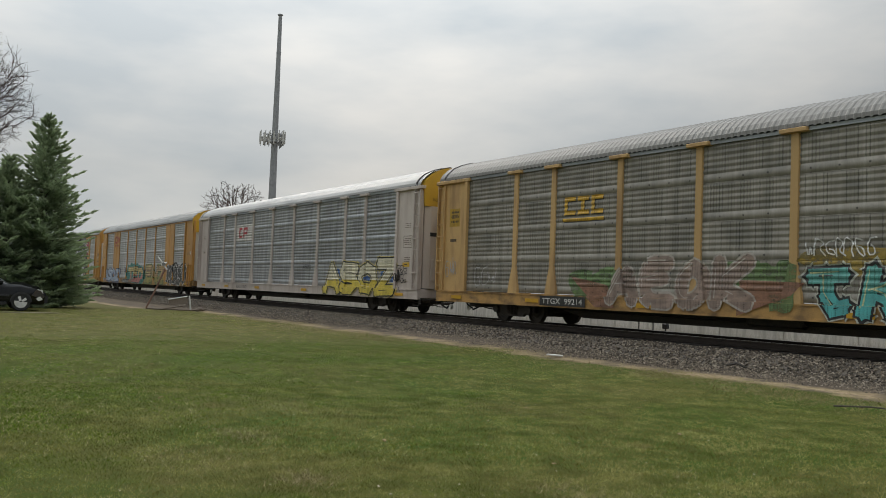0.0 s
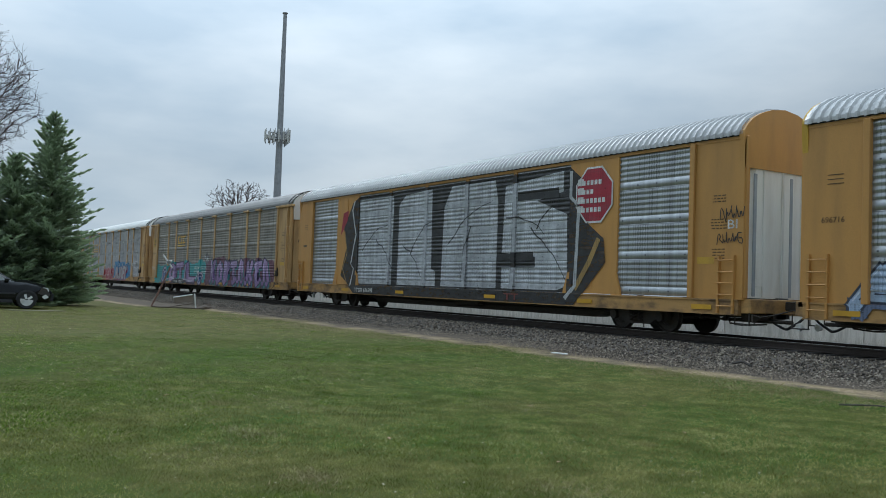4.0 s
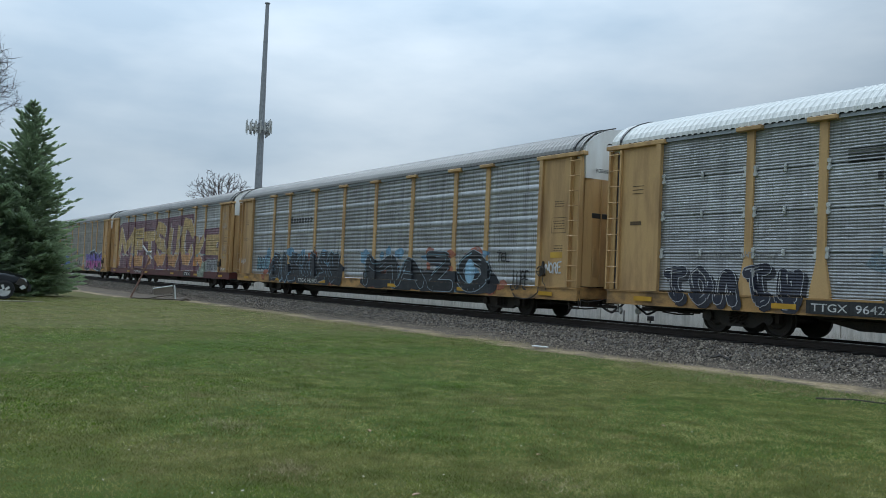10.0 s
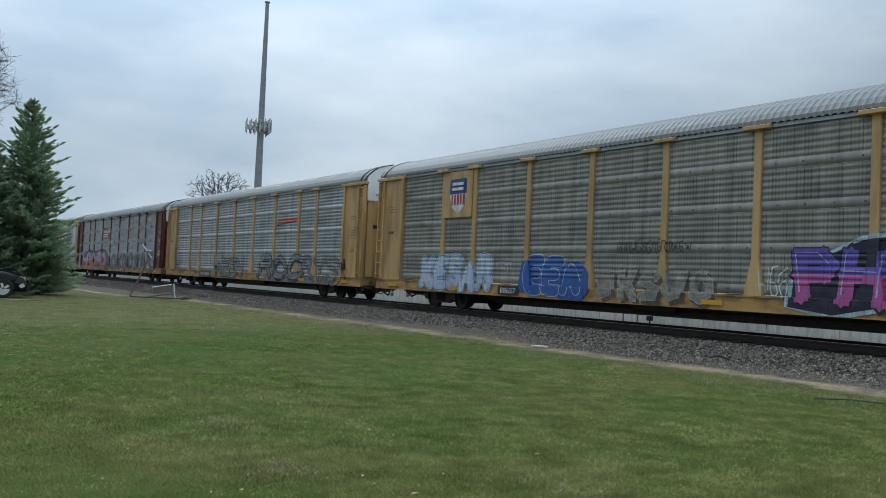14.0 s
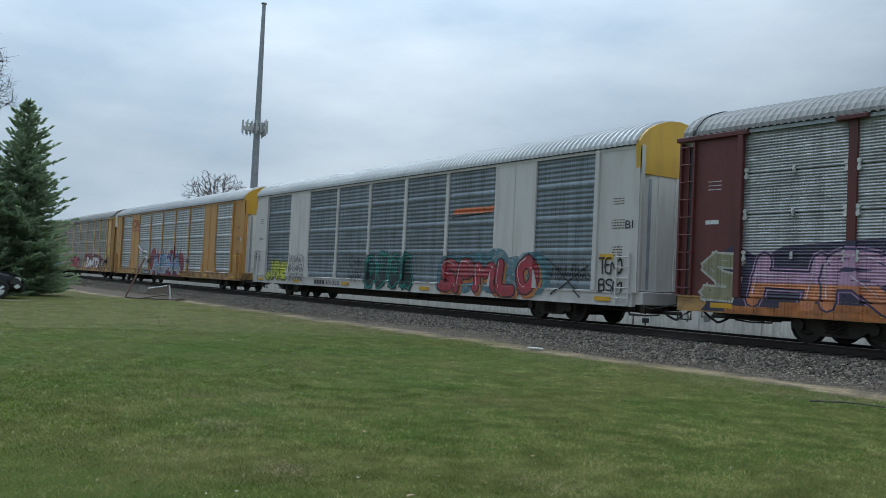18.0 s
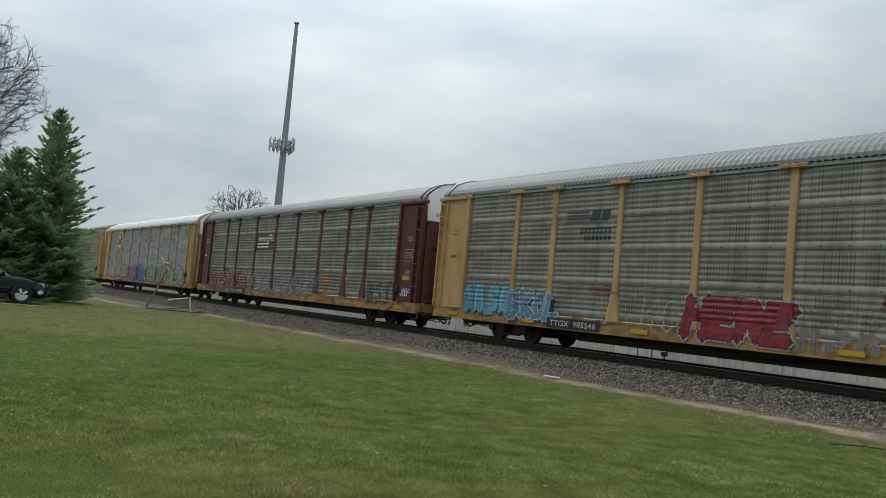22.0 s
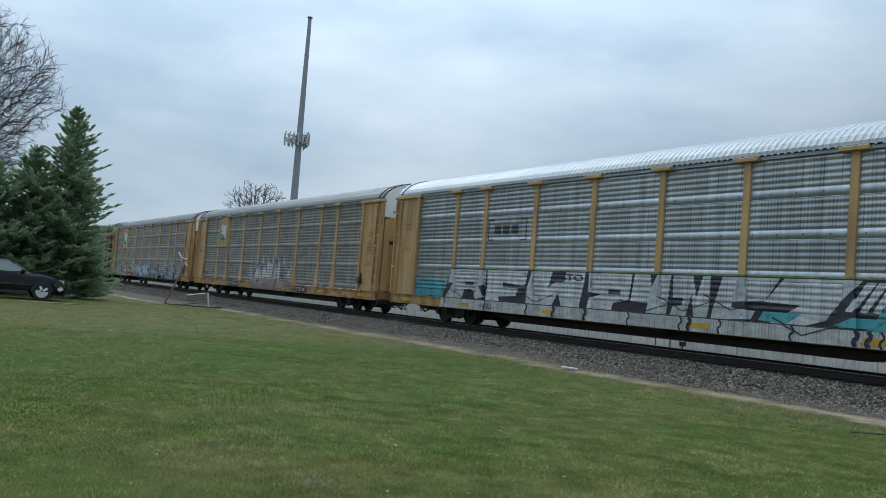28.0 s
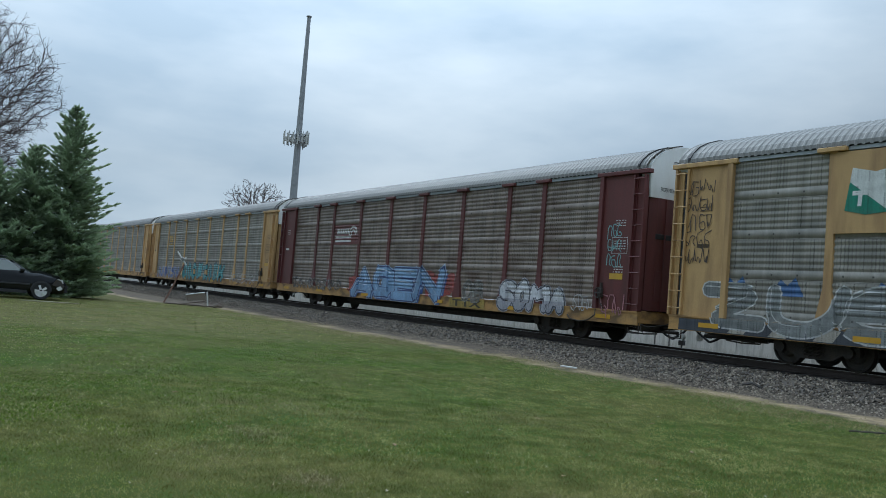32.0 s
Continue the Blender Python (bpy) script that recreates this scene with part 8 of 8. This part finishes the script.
        sp("graffiti_halo", [[(-15.9 + i * 0.8, 2.05), (-15.5 + i * 0.8, 2.05), (-15.7 + i * 0.8, 2.5 + 0.12 * (i % 2))] for i in range(6)], (0.44, 0.40, 0.46), 0.006)
        sp("graffiti_line", swell(letter_paths("LENCEL", 7.0, 10.2, 0.85, 1.6, 0.02, rng), 0.030, True), (0.40, 0.40, 0.38), 0.012, thin=0.1)
        num(8.2, 9.6, "TTX")
        t(10.4, 11.1, 1.2, 1.9, WHITE)
        t(16.3, 17.0, 1.1, 1.8, WHITE)
        t(6.2, 7.0, 0.9, 1.6, PALE)
        t(25.0, 25.9, 1.2, 1.5, BLACK)
    elif k == 20:
        flag_logo(car, spec)
        num(18.9, 20.38, "TTGX 895821")
        sp("graffiti_glow", [bar(3.0, 27.6, 0.60, 0.90)], (0.055, 0.06, 0.075), 0.003)
        sp("graffiti_glow", [[(-u - 0.6, 0.62), (-u - 0.1, 0.62), (-u + 0.1, 0.88), (-u - 0.3, 0.95)] for u in (19.4, 20.6, 21.8, 23.0, 24.2, 25.4)], (0.40, 0.36, 0.30), 0.006)
        sp("paint_speckle", [[(-u - 0.45, 1.6), (-u - 0.2, 2.0), (-u, 1.85), (-u + 0.2, 2.05), (-u + 0.45, 1.6)] for u in (20.2, 21.9, 24.4, 25.9)], (0.05, 0.11, 0.26), 0.006)
        p(19.0, 26.9, 0.62, 2.0, (0.22, 0.23, 0.225), (0.58, 0.58, 0.57), words="ZUES", spiky=False, edge_w=0.04, shine=(0.6, 0.6, 0.58), fat=1.35, thin=0.06, cuts=False)
        p(12.5, 16.9, 0.66, 1.75, (0.42, 0.50, 0.60), (0.03, 0.05, 0.08), words="MONK", edge_w=0.035, shine=(0.62, 0.68, 0.74), fat=1.45, drop=(0.10, 0.20, 0.34))
        sp("graffiti_glow", cloud(4.6, 10.6, 0.62, 1.6, rng), (0.14, 0.10, 0.10), 0.003, thin=0.2)
        p(4.9, 10.2, 0.62, 1.95, (0.21, 0.21, 0.20), (0.66, 0.65, 0.62), words="SWMES", spiky=False, edge_w=0.05, fat=1.15, cuts=False)
        sp("graffiti_fill", cloud(6.0, 7.0, 0.75, 1.05, rng) + cloud(8.6, 9.6, 0.8, 1.2, rng), (0.14, 0.24, 0.38), 0.020, thin=0.2)
        t(17.0, 18.4, 1.1, 1.6, WHITE)
        t(10.6, 12.0, 0.95, 1.4, PALE)
        t(26.7, 27.7, 2.3, 4.6, (0.06, 0.04, 0.03), w=0.013)
        t(3.2, 4.2, 0.72, 1.0, WHITE, words="RIS")
        t(1.3, 2.2, 1.3, 1.8, BLACK)
    elif k == 21:
        rainbow_logo(car, spec, 18.7, 21.3, 3.0)
        sp("graffiti_glow", cloud(10.4, 12.3, 0.9, 1.8, rng, 0.2) + cloud(17.8, 19.2, 0.8, 1.6, rng, 0.2), (0.34, 0.07, 0.06), 0.003, thin=0.2)
        p(11.2, 18.7, 0.62, 2.1, (0.20, 0.32, 0.50), (0.03, 0.05, 0.16), words="AGEN", shine=(0.55, 0.62, 0.74), edge_w=0.05, fat=1.4, drop=(0.07, 0.12, 0.30), halo=(0.36, 0.45, 0.60))
        p(3.8, 7.3, 0.62, 1.75, (0.52, 0.52, 0.54), (0.05, 0.05, 0.07), words="SOMA", spiky=False, edge_w=0.04, fat=1.5, fill2=(0.34, 0.34, 0.38), split=0.4, halo=(0.40, 0.40, 0.44), cuts=False)
        p(8.3, 9.7, 0.8, 1.7, (0.20, 0.18, 0.16), (0.42, 0.42, 0.40), words="OB", spiky=False, edge_w=0.02, thin=0.4)
        t(2.5, 3.5, 0.9, 1.4, PALE)
        t(1.45, 2.05, 2.2, 3.5, (0.22, 0.40, 0.40), w=0.022)
        t(1.2, 2.2, 0.8, 1.5, (0.40, 0.18, 0.20), w=0.02)
        p(20.0, 26.0, 0.8, 1.4, (0.19, 0.165, 0.15), (0.34, 0.32, 0.30), n=8, thin=0.5, edge_w=0.02)
        sp("number_patch", [bar(8.1, 10.4, 0.62, 0.93)], (0.34, 0.24, 0.05), 0.005)
        sp("tag", fit_text("TTX", 8.3, 10.2, 0.66, 0.9, 0.03), (0.05, 0.04, 0.03), 0.008)
    elif k == 22:
        p(9.0, 18.5, 0.68, 1.95, (0.10, 0.34, 0.36), (0.04, 0.08, 0.10), n=8, shine=(0.4, 0.6, 0.6))
        p(19.5, 25.5, 0.68, 1.6, (0.12, 0.16, 0.34), (0.40, 0.40, 0.46), n=6)
        t(3.0, 7.6, 0.8, 1.4, PALE, w=0.03)
        block_logo(car, spec, 22.0, 23.0, 3.2, 3.9, LOGO_YELLOW)


def block_letters(car, spec):
    """Five tall silver letters, hairline cracks and all, on a black ground that covers the middle of the car."""
    silver, dark = (0.52, 0.54, 0.57), (0.030, 0.030, 0.032)
    spray(car, spec, "graffiti_edge", [[(-22.9, 1.4), (-22.4, 2.6), (-22.7, 3.5), (-21.9, 4.6), (-21.3, 4.85), (-7.3, 4.85), (-6.5, 4.3), (-6.6, 3.2), (-5.7, 2.6), (-5.6, 1.9), (-6.9, 0.62), (-21.5, 0.62), (-22.3, 1.1)]], dark, 0.004, thin=0.05)
    letters = [
        [(-21.3, 1.05), (-21.3, 4.7), (-18.3, 4.7), (-18.25, 4.2), (-18.3, 1.05)],
        [(-17.8, 1.05), (-17.8, 4.3), (-17.3, 4.65), (-15.3, 4.75), (-15.2, 1.7), (-14.9, 1.6), (-14.9, 1.05)],
        [(-14.5, 1.05), (-14.4, 4.0), (-13.9, 4.75), (-11.2, 4.75), (-11.0, 4.0), (-11.0, 1.05), (-12.4, 1.05)],
        [(-10.7, 1.05), (-10.7, 1.75), (-8.9, 1.75), (-8.9, 2.1), (-10.7, 2.25), (-10.6, 4.5), (-7.6, 4.75), (-7.6, 4.1), (-8.9, 3.9), (-7.4, 3.4), (-7.3, 1.2), (-7.8, 1.05)],
    ]
    for letter in letters:
        spray(car, spec, "painted_letter", [letter], silver, 0.012, thin=0.08)
    edge = []
    edge += stroke([(-21.9, 0.95), (-21.6, 1.7), (-21.9, 1.9), (-21.5, 3.2), (-21.9, 4.3), (-21.7, 4.7)], 0.05)
    edge += stroke([(-7.2, 4.7), (-7.2, 3.9), (-6.8, 3.6), (-6.9, 1.2), (-7.3, 0.8)], 0.07)
    spray(car, spec, "graffiti_line", edge, (0.44, 0.45, 0.46), 0.012)
    rng = random.Random(31)
    cracks = []
    for x, z, dx, dz in ((-20.9, 2.5, 2.2, 1.0), (-19.7, 2.9, 1.6, -1.4), (-17.4, 2.6, 1.5, -1.3), (-16.8, 2.3, 1.6, 1.2), (-14.1, 2.6, 2.6, 1.4), (-12.6, 3.2, -0.6, -2.0), (-10.5, 3.4, 2.0, -0.6), (-9.2, 3.0, 1.9, -1.7), (-8.9, 3.0, 1.5, 0.9)):
        pts = [(x + dx * s + rng.uniform(-0.06, 0.06), z + dz * s + 0.25 * math.sin(s * 3) + rng.uniform(-0.05, 0.05)) for s in np.linspace(0, 1, 7)]
        cracks += stroke(pts, 0.03, 0.012)
    cracks += [bar(9.0, 10.2, 1.95, 2.25), bar(7.8, 9.9, 3.95, 4.25)]
    spray(car, spec, "graffiti_line", cracks, dark, 0.020)
    spray(car, spec, "graffiti_line", stroke([(-5.9, 2.6), (-6.3, 1.9), (-6.9, 1.1)], 0.09) + stroke([(-22.6, 3.4), (-22.3, 2.4), (-22.7, 1.7), (-22.2, 1.0)], 0.03), (0.34, 0.22, 0.07), 0.010)

    def octagon(u, z, r):
        return [(-u + r * math.cos(w), z + r * 1.05 * math.sin(w)) for w in [math.pi / 8 + i * math.pi / 4 for i in range(8)]]
    spray(car, spec, "logo_ground", [octagon(6.15, 3.9, 0.86)], WHITE, 0.008)
    spray(car, spec, "logo", [octagon(6.15, 3.9, 0.80)], (0.34, 0.02, 0.04), 0.012)
    rows = []
    for r, (w, n) in enumerate(((0.9, 5), (0.6, 3), (1.1, 6), (1.0, 5))):
        rows.append(bar(6.62 - 0.02, 6.86, 4.20 - r * 0.27, 4.40 - r * 0.27))
        for i in range(n):
            rows.append(bar(6.52 - i * 0.17, 6.64 - i * 0.17, 4.20 - r * 0.27, 4.34 - r * 0.27))
    spray(car, spec, "logo", rows, WHITE, 0.018)
    spray(car, spec, "logo_ground", [[(-23.0, 3.2), (-22.8, 4.2), (-22.3, 4.3), (-22.35, 3.9), (-22.7, 3.5)]], (0.34, 0.02, 0.04), 0.010)
    number(car, spec, 19.7, 21.33, "TTGX 696591")
    scrawl(car, spec, 0.8, 1.5, 2.95, 3.3, BLACK, 1, w=0.013)
    scrawl(car, spec, 0.8, 1.6, 2.35, 2.65, BLACK, 2, w=0.013)
    spray(car, spec, "tag", fit_text("BI", 0.98, 1.3, 2.72, 2.95, 0.01), WHITE, 0.008)
    spray(car, spec, "tag", fit_text("TT", 9.6, 10.4, 0.68, 0.9, 0.02), (0.22, 0.05, 0.04), 0.010)


def slab_letters(car, spec):
    """A word of squat blocks, white on a black ground, its feet run down over the sill; teal behind its end."""
    white, ink, teal = (0.62, 0.62, 0.63), (0.022, 0.020, 0.028), (0.10, 0.36, 0.40)
    z0, z1 = 0.98, 2.04
    spray(car, spec, "graffiti_halo", [[(-24.1, z0 - 0.1), (-23.45, z1 + 0.07), (-5.75, z1 + 0.07), (-6.6, z0 - 0.1)]], (0.26, 0.32, 0.10), 0.003, thin=0.1)
    spray(car, spec, "graffiti_glow", cloud(3.0, 6.9, 0.62, 1.95, random.Random(4), 0.12), teal, 0.0035, thin=0.06)
    spray(car, spec, "graffiti_edge", [[(-24.0, z0 - 0.03), (-23.42, z1 + 0.03), (-5.85, z1 + 0.03), (-6.7, z0 - 0.03)]], ink, 0.006)
    spray(car, spec, "graffiti_fill", [[(-24.0, 0.58), (-23.9, z0 - 0.03), (-5.9, z0 - 0.03), (-5.75, 0.58)]], (0.50, 0.50, 0.48), 0.006, thin=0.05)
    forms = {
        "R": [[(0, 1), (1, 1), (1, 0.50), (0.84, 0.44), (1, 0.10), (0.80, 0), (0.60, 0.34), (0.40, 0.30), (0.34, 0), (-0.10, 0), (0.10, 0.52), (-0.06, 0.52)]],
        "E": [[(0, 1), (1, 1), (0.94, 0.52), (0.42, 0.62), (0.42, 0.46), (0.80, 0.44), (0.74, 0.20), (0.30, 0.14), (0.36, 0), (-0.02, 0), (0.02, 0.5)]],
        "W": [[(0.06, 1), (0.42, 1), (0.36, 0.52), (0.48, 0.70), (0.62, 0.70), (0.66, 1), (1, 1), (0.92, 0), (0.60, 0), (0.54, 0.40), (0.44, 0), (0.0, 0), (0.0, 0.5)]],
        "P": [[(0, 1), (1, 1), (0.94, 0.30), (0.60, 0.20), (0.56, 0), (0.02, 0), (0.06, 0.30), (0.30, 0.42), (0.02, 0.46)]],
        "Y": [[(0.0, 1), (0.44, 1), (0.50, 0.62), (0.66, 1), (1.0, 1), (0.92, 0.0), (0.42, 0), (0.48, 0.24), (-0.08, 0.28)]],
        "N": [[(0, 1), (0.54, 1), (0.66, 0.46), (0.80, 1), (1, 1), (1, 0.3), (0.94, 0), (0.60, 0), (0.52, 0.56), (0.40, 0), (-0.04, 0), (0.02, 0.22), (0.28, 0.26), (0.30, 0.44), (0.02, 0.44)]],
        "F": [[(0.16, 1), (1.04, 1), (0.84, 0.48), (0.36, 0.42), (0.36, 0.28), (0.70, 0.24), (0.64, 0.04), (0.30, 0.0), (0.0, 0.0), (0.02, 0.2)]],
        "Z": [[(0.02, 1), (1.06, 1), (0.70, 0.34), (0.62, 0.14), (0.36, 0.0), (-0.16, 0), (0.26, 0.42), (-0.26, 0.46)]],
    }
    for ch, u1, u0 in (("R", 23.40, 21.15), ("E", 21.07, 18.72), ("W", 18.64, 15.80), ("P", 15.66, 13.85), ("Y", 13.76, 12.38), ("N", 12.30, 11.02), ("F", 10.95, 9.02), ("Z", 8.85, 6.95)):
        for form in forms[ch]:
            letter = [(-u1 + (u1 - u0) * a, z0 + (z1 - z0) * b) for a, b in form]
            spray(car, spec, "painted_letter", [letter], white, 0.012, thin=0.06)
    slits = [bar(21.9, 22.45, 1.48, 1.60), bar(14.3, 14.8, 1.44, 1.58)]
    spray(car, spec, "graffiti_line", slits, ink, 0.016)
    spray(car, spec, "graffiti_fill", [[(-9.5, 1.02), (-9.35, 1.24), (-8.3, 1.24), (-8.7, 0.98)], [(-7.5, 1.0), (-7.0, 1.22), (-6.3, 1.22), (-6.55, 1.0)]], teal, 0.014)
    spray(car, spec, "painted_letter", [[(-7.18 + 0.30 * i, 1.36), (-7.02 + 0.30 * i, 1.34), (-6.50 + 0.27 * i, 2.0), (-6.74 + 0.27 * i, 2.0)] for i in range(3)], white, 0.012)
    lines = []
    for u, z in ((22.6, 1.3), (18.2, 1.35), (13.4, 1.25), (11.9, 1.4), (10.3, 1.5), (8.2, 1.05)):
        lines += stroke([(-u - 0.9, z + 0.06), (-u, z - 0.30), (-u + 0.9, z - 0.02)], 0.018, 0.012)
    for u in (23.7, 21.0, 18.6, 17.2, 15.7, 13.85, 11.9, 11.6, 10.6, 8.5, 6.9, 6.6, 6.3, 6.0):
        lines += stroke(smooth([(-u, 0.96), (-u + 0.10, 0.84), (-u - 0.04, 0.72), (-u + 0.03, 0.60)], 1), 0.055 if u in (17.2, 15.7, 11.6, 6.9, 6.6) else 0.028)
    spray(car, spec, "graffiti_line", lines, ink, 0.020)
    spray(car, spec, "tag", fit_text("STO", 15.95, 17.0, 1.78, 1.98, 0.03), ink, 0.018)
    spray(car, spec, "logo", [bar(6.2, 6.75, 0.64, 0.72), bar(5.1, 5.7, 0.66, 0.84)], (0.50, 0.30, 0.05), 0.016)


def giant_letters(car, spec):
    """Letters as tall as the car, gold over violet with pale edges and orange feet."""
    rng = random.Random(88)
    violet, gold, orange, pale = (0.235, 0.110, 0.150), (0.60, 0.42, 0.16), (0.66, 0.34, 0.12), (0.70, 0.65, 0.60)
    spray(car, spec, "graffiti_glow", [[(-26.15, 1.0), (-26.15, 4.3), (-25.0, 4.55), (-14.0, 4.50), (-7.6, 4.60), (-7.3, 3.2), (-5.4, 3.0), (-5.2, 3.55), (-2.6, 3.6), (-2.55, 1.75), (-5.1, 1.6), (-5.3, 1.0)]], violet, 0.003, thin=0.16)
    for ch, u1, u0, z0, z1 in (("M", 26.0, 21.6, 1.0, 4.3), ("E", 21.3, 18.8, 1.0, 4.2), ("T", 18.6, 15.9, 1.0, 4.1), ("S", 15.7, 13.2, 1.0, 4.4), ("U", 12.7, 10.2, 1.0, 4.4), ("C", 9.9, 7.4, 1.0, 4.4), ("K", 6.9, 5.4, 1.0, 3.3), ("E", 5.0, 2.7, 1.85, 3.35)):
        w = 0.24 if z0 > 1.5 else 0.28 if ch == "K" else 0.42 if ch in "ES" else 0.39
        paths = letter_paths(ch, u0, u1, z0, z1, w, rng)
        spray(car, spec, "graffiti_halo", swell(paths, w * 0.92, False, shift=(0.14, 0.02)), pale, 0.006, thin=0.18)
        rim = spray(car, spec, "painted_letter", swell(paths, w, False, shift=(-0.05, 0.0)), (0.22, 0.12, 0.13), 0.009, thin=0.15)
        spray(rim, spec, "letter_fill", swell(paths, w * 0.92, False), gold, 0.012, thin=0.12)
        if z0 < 1.5:
            spray(rim, spec, "letter_fade", swell(paths, w * 0.92, False), orange, 0.015, below=2.0, thin=0.1)
    lines = []
    for i in range(26):
        u, z = rng.uniform(5.6, 25.8), rng.uniform(2.1, 4.2)
        lines += stroke([(-u, z), (-u + rng.uniform(-0.1, 0.1), z - rng.uniform(0.4, 1.0))], rng.uniform(0.03, 0.07), 0.015)
    spray(car, spec, "graffiti_line", lines, pale, 0.019, thin=0.3)
    blobs = [ring(rng.uniform(5.2, 26.0), 2.02 + rng.uniform(-0.10, 0.10), rng.uniform(0.10, 0.34), rng.uniform(0.03, 0.09), 10, 0.3, rng) for _ in range(40)]
    for j, rgb in enumerate(((0.36, 0.16, 0.22), (0.22, 0.34, 0.34), (0.46, 0.42, 0.36))):
        spray(car, spec, "paint_speckle", blobs[j::3], rgb, 0.021)
    spray(car, spec, "graffiti_glow", [bar(4.9, 6.1, 0.62, 1.55)], (0.36, 0.42, 0.33), 0.006, thin=0.2)
    piece(car, spec, 2.75, 4.75, 1.05, 1.75, (0.30, 0.30, 0.30), (0.03, 0.03, 0.035), n=5, seed=5, spiky=False, edge_w=0.03, halo=(0.46, 0.46, 0.45), fat=1.2)
    block_logo(car, spec, 19.3, 20.9, 3.25, 3.9, (0.50, 0.33, 0.05), (0.03, 0.03, 0.03), 0.018)


SPECS = [
    dict(modern=False, body="yellow", panel="steel_dark", roof="roof_grey", top="top_yellow", label="weathered yellow car-carrier railcar with dull grey steel sides"),
    dict(modern=False, body="cream", panel="steel_cool", roof="roof_silver", top="top_yellow", label="cream-white car-carrier railcar with bright steel sides"),
    dict(modern=True, body="yellow_new", panel="steel_light", roof="roof_silver", door="door_white", top="top_yellow", label="golden yellow car-carrier railcar with silver sides and painted letters"),
    dict(modern=True, body="yellow_new", panel="steel_light", roof="roof_silver", door="door_white", top="yellow_new", label="golden yellow car-carrier railcar with black and silver block letters"),
    dict(modern=False, body="yellow", panel="steel_dark", roof="roof_grey", label="weathered yellow car-carrier railcar with teal and purple graffiti"),
    dict(modern=False, body="yellow", panel="steel_fine", roof="roof_white", style="fine", label="yellow car-carrier railcar with white roof and red and blue graffiti"),
    dict(modern=False, body="yellow", panel="steel_fine", roof="roof_white", style="fine", label="yellow car-carrier railcar with white roof and faded pale graffiti", odd={(4, 3): "steel_fine_new", (4, 4): "steel_fine_new"}),
    dict(modern=False, body="yellow", panel="steel_mid", roof="roof_grey", label="yellow car-carrier railcar with black and blue graffiti"),
    dict(modern=False, body="yellow", panel="steel_mid", roof="roof_grey", sill="maroon", label="car-carrier railcar covered in giant yellow and purple letters"),
    dict(modern=False, body="yellow", panel="steel_dark", roof="roof_grey", label="weathered yellow car-carrier railcar with purple and pink graffiti"),
    dict(modern=False, body="yellow", panel="steel_mid", roof="roof_grey", label="yellow car-carrier railcar with grey letter outlines and an orange stripe"),
    dict(modern=False, body="maroon", panel="steel_fine", roof="roof_grey", style="fine", sill="yellow", label="maroon car-carrier railcar with pink and orange graffiti"),
    dict(modern=True, body="white", panel="steel_blue", roof="roof_silver", door="door_white", top="top_yellow", label="white car-carrier railcar with dark teal and red graffiti"),
    dict(modern=True, body="yellow_new", panel="steel_light", roof="roof_silver", door="door_white", top="top_yellow", label="golden yellow car-carrier railcar with blue and red graffiti"),
    dict(modern=False, body="yellow", panel="steel_dark", roof="roof_grey", label="yellow car-carrier railcar with white and red painted words"),
    dict(modern=False, body="maroon", panel="steel_dark", roof="roof_grey", sill="yellow", label="maroon car-carrier railcar with grey and pink graffiti"),
    dict(modern=False, body="yellow", panel="steel_fine", roof="roof_white", style="fine", label="yellow car-carrier railcar with white roof and green graffiti"),
    dict(modern=False, body="yellow", panel="steel_dark", roof="roof_grey", label="weathered yellow car-carrier railcar with blue and maroon graffiti"),
    dict(modern=False, body="yellow", panel="steel_light", roof="roof_silver", label="yellow car-carrier railcar with bright sides and white block letters"),
    dict(modern=False, body="yellow", panel="steel_dark", roof="roof_grey", label="yellow car-carrier railcar with white and gold graffiti"),
    dict(modern=False, body="yellow", panel="steel_dark", roof="roof_grey", label="yellow car-carrier railcar with white bubble lettering"),
    dict(modern=False, body="maroon", panel="steel_brown", roof="roof_grey", sill="yellow", label="maroon car-carrier railcar with blue and white graffiti"),
    dict(modern=False, body="yellow", panel="steel_dark", roof="roof_grey", label="weathered yellow car-carrier railcar with teal graffiti"),
    dict(modern=False, body="yellow", panel="steel_dark", roof="roof_grey", label="weathered yellow car-carrier railcar with dull grey sides"),
]
TRAIN = [railcar(k, spec) for k, spec in enumerate(SPECS)]


def motions():
    """The whole train rolls along the track, gaining a little speed."""
    for k, car in enumerate(TRAIN):
        x = -(k - 3) * PITCH + SHIFT[k]
        walk(car, [(t, pose(x + way, TRACK_Y, 0)) for t, way in ROLL])


motions()
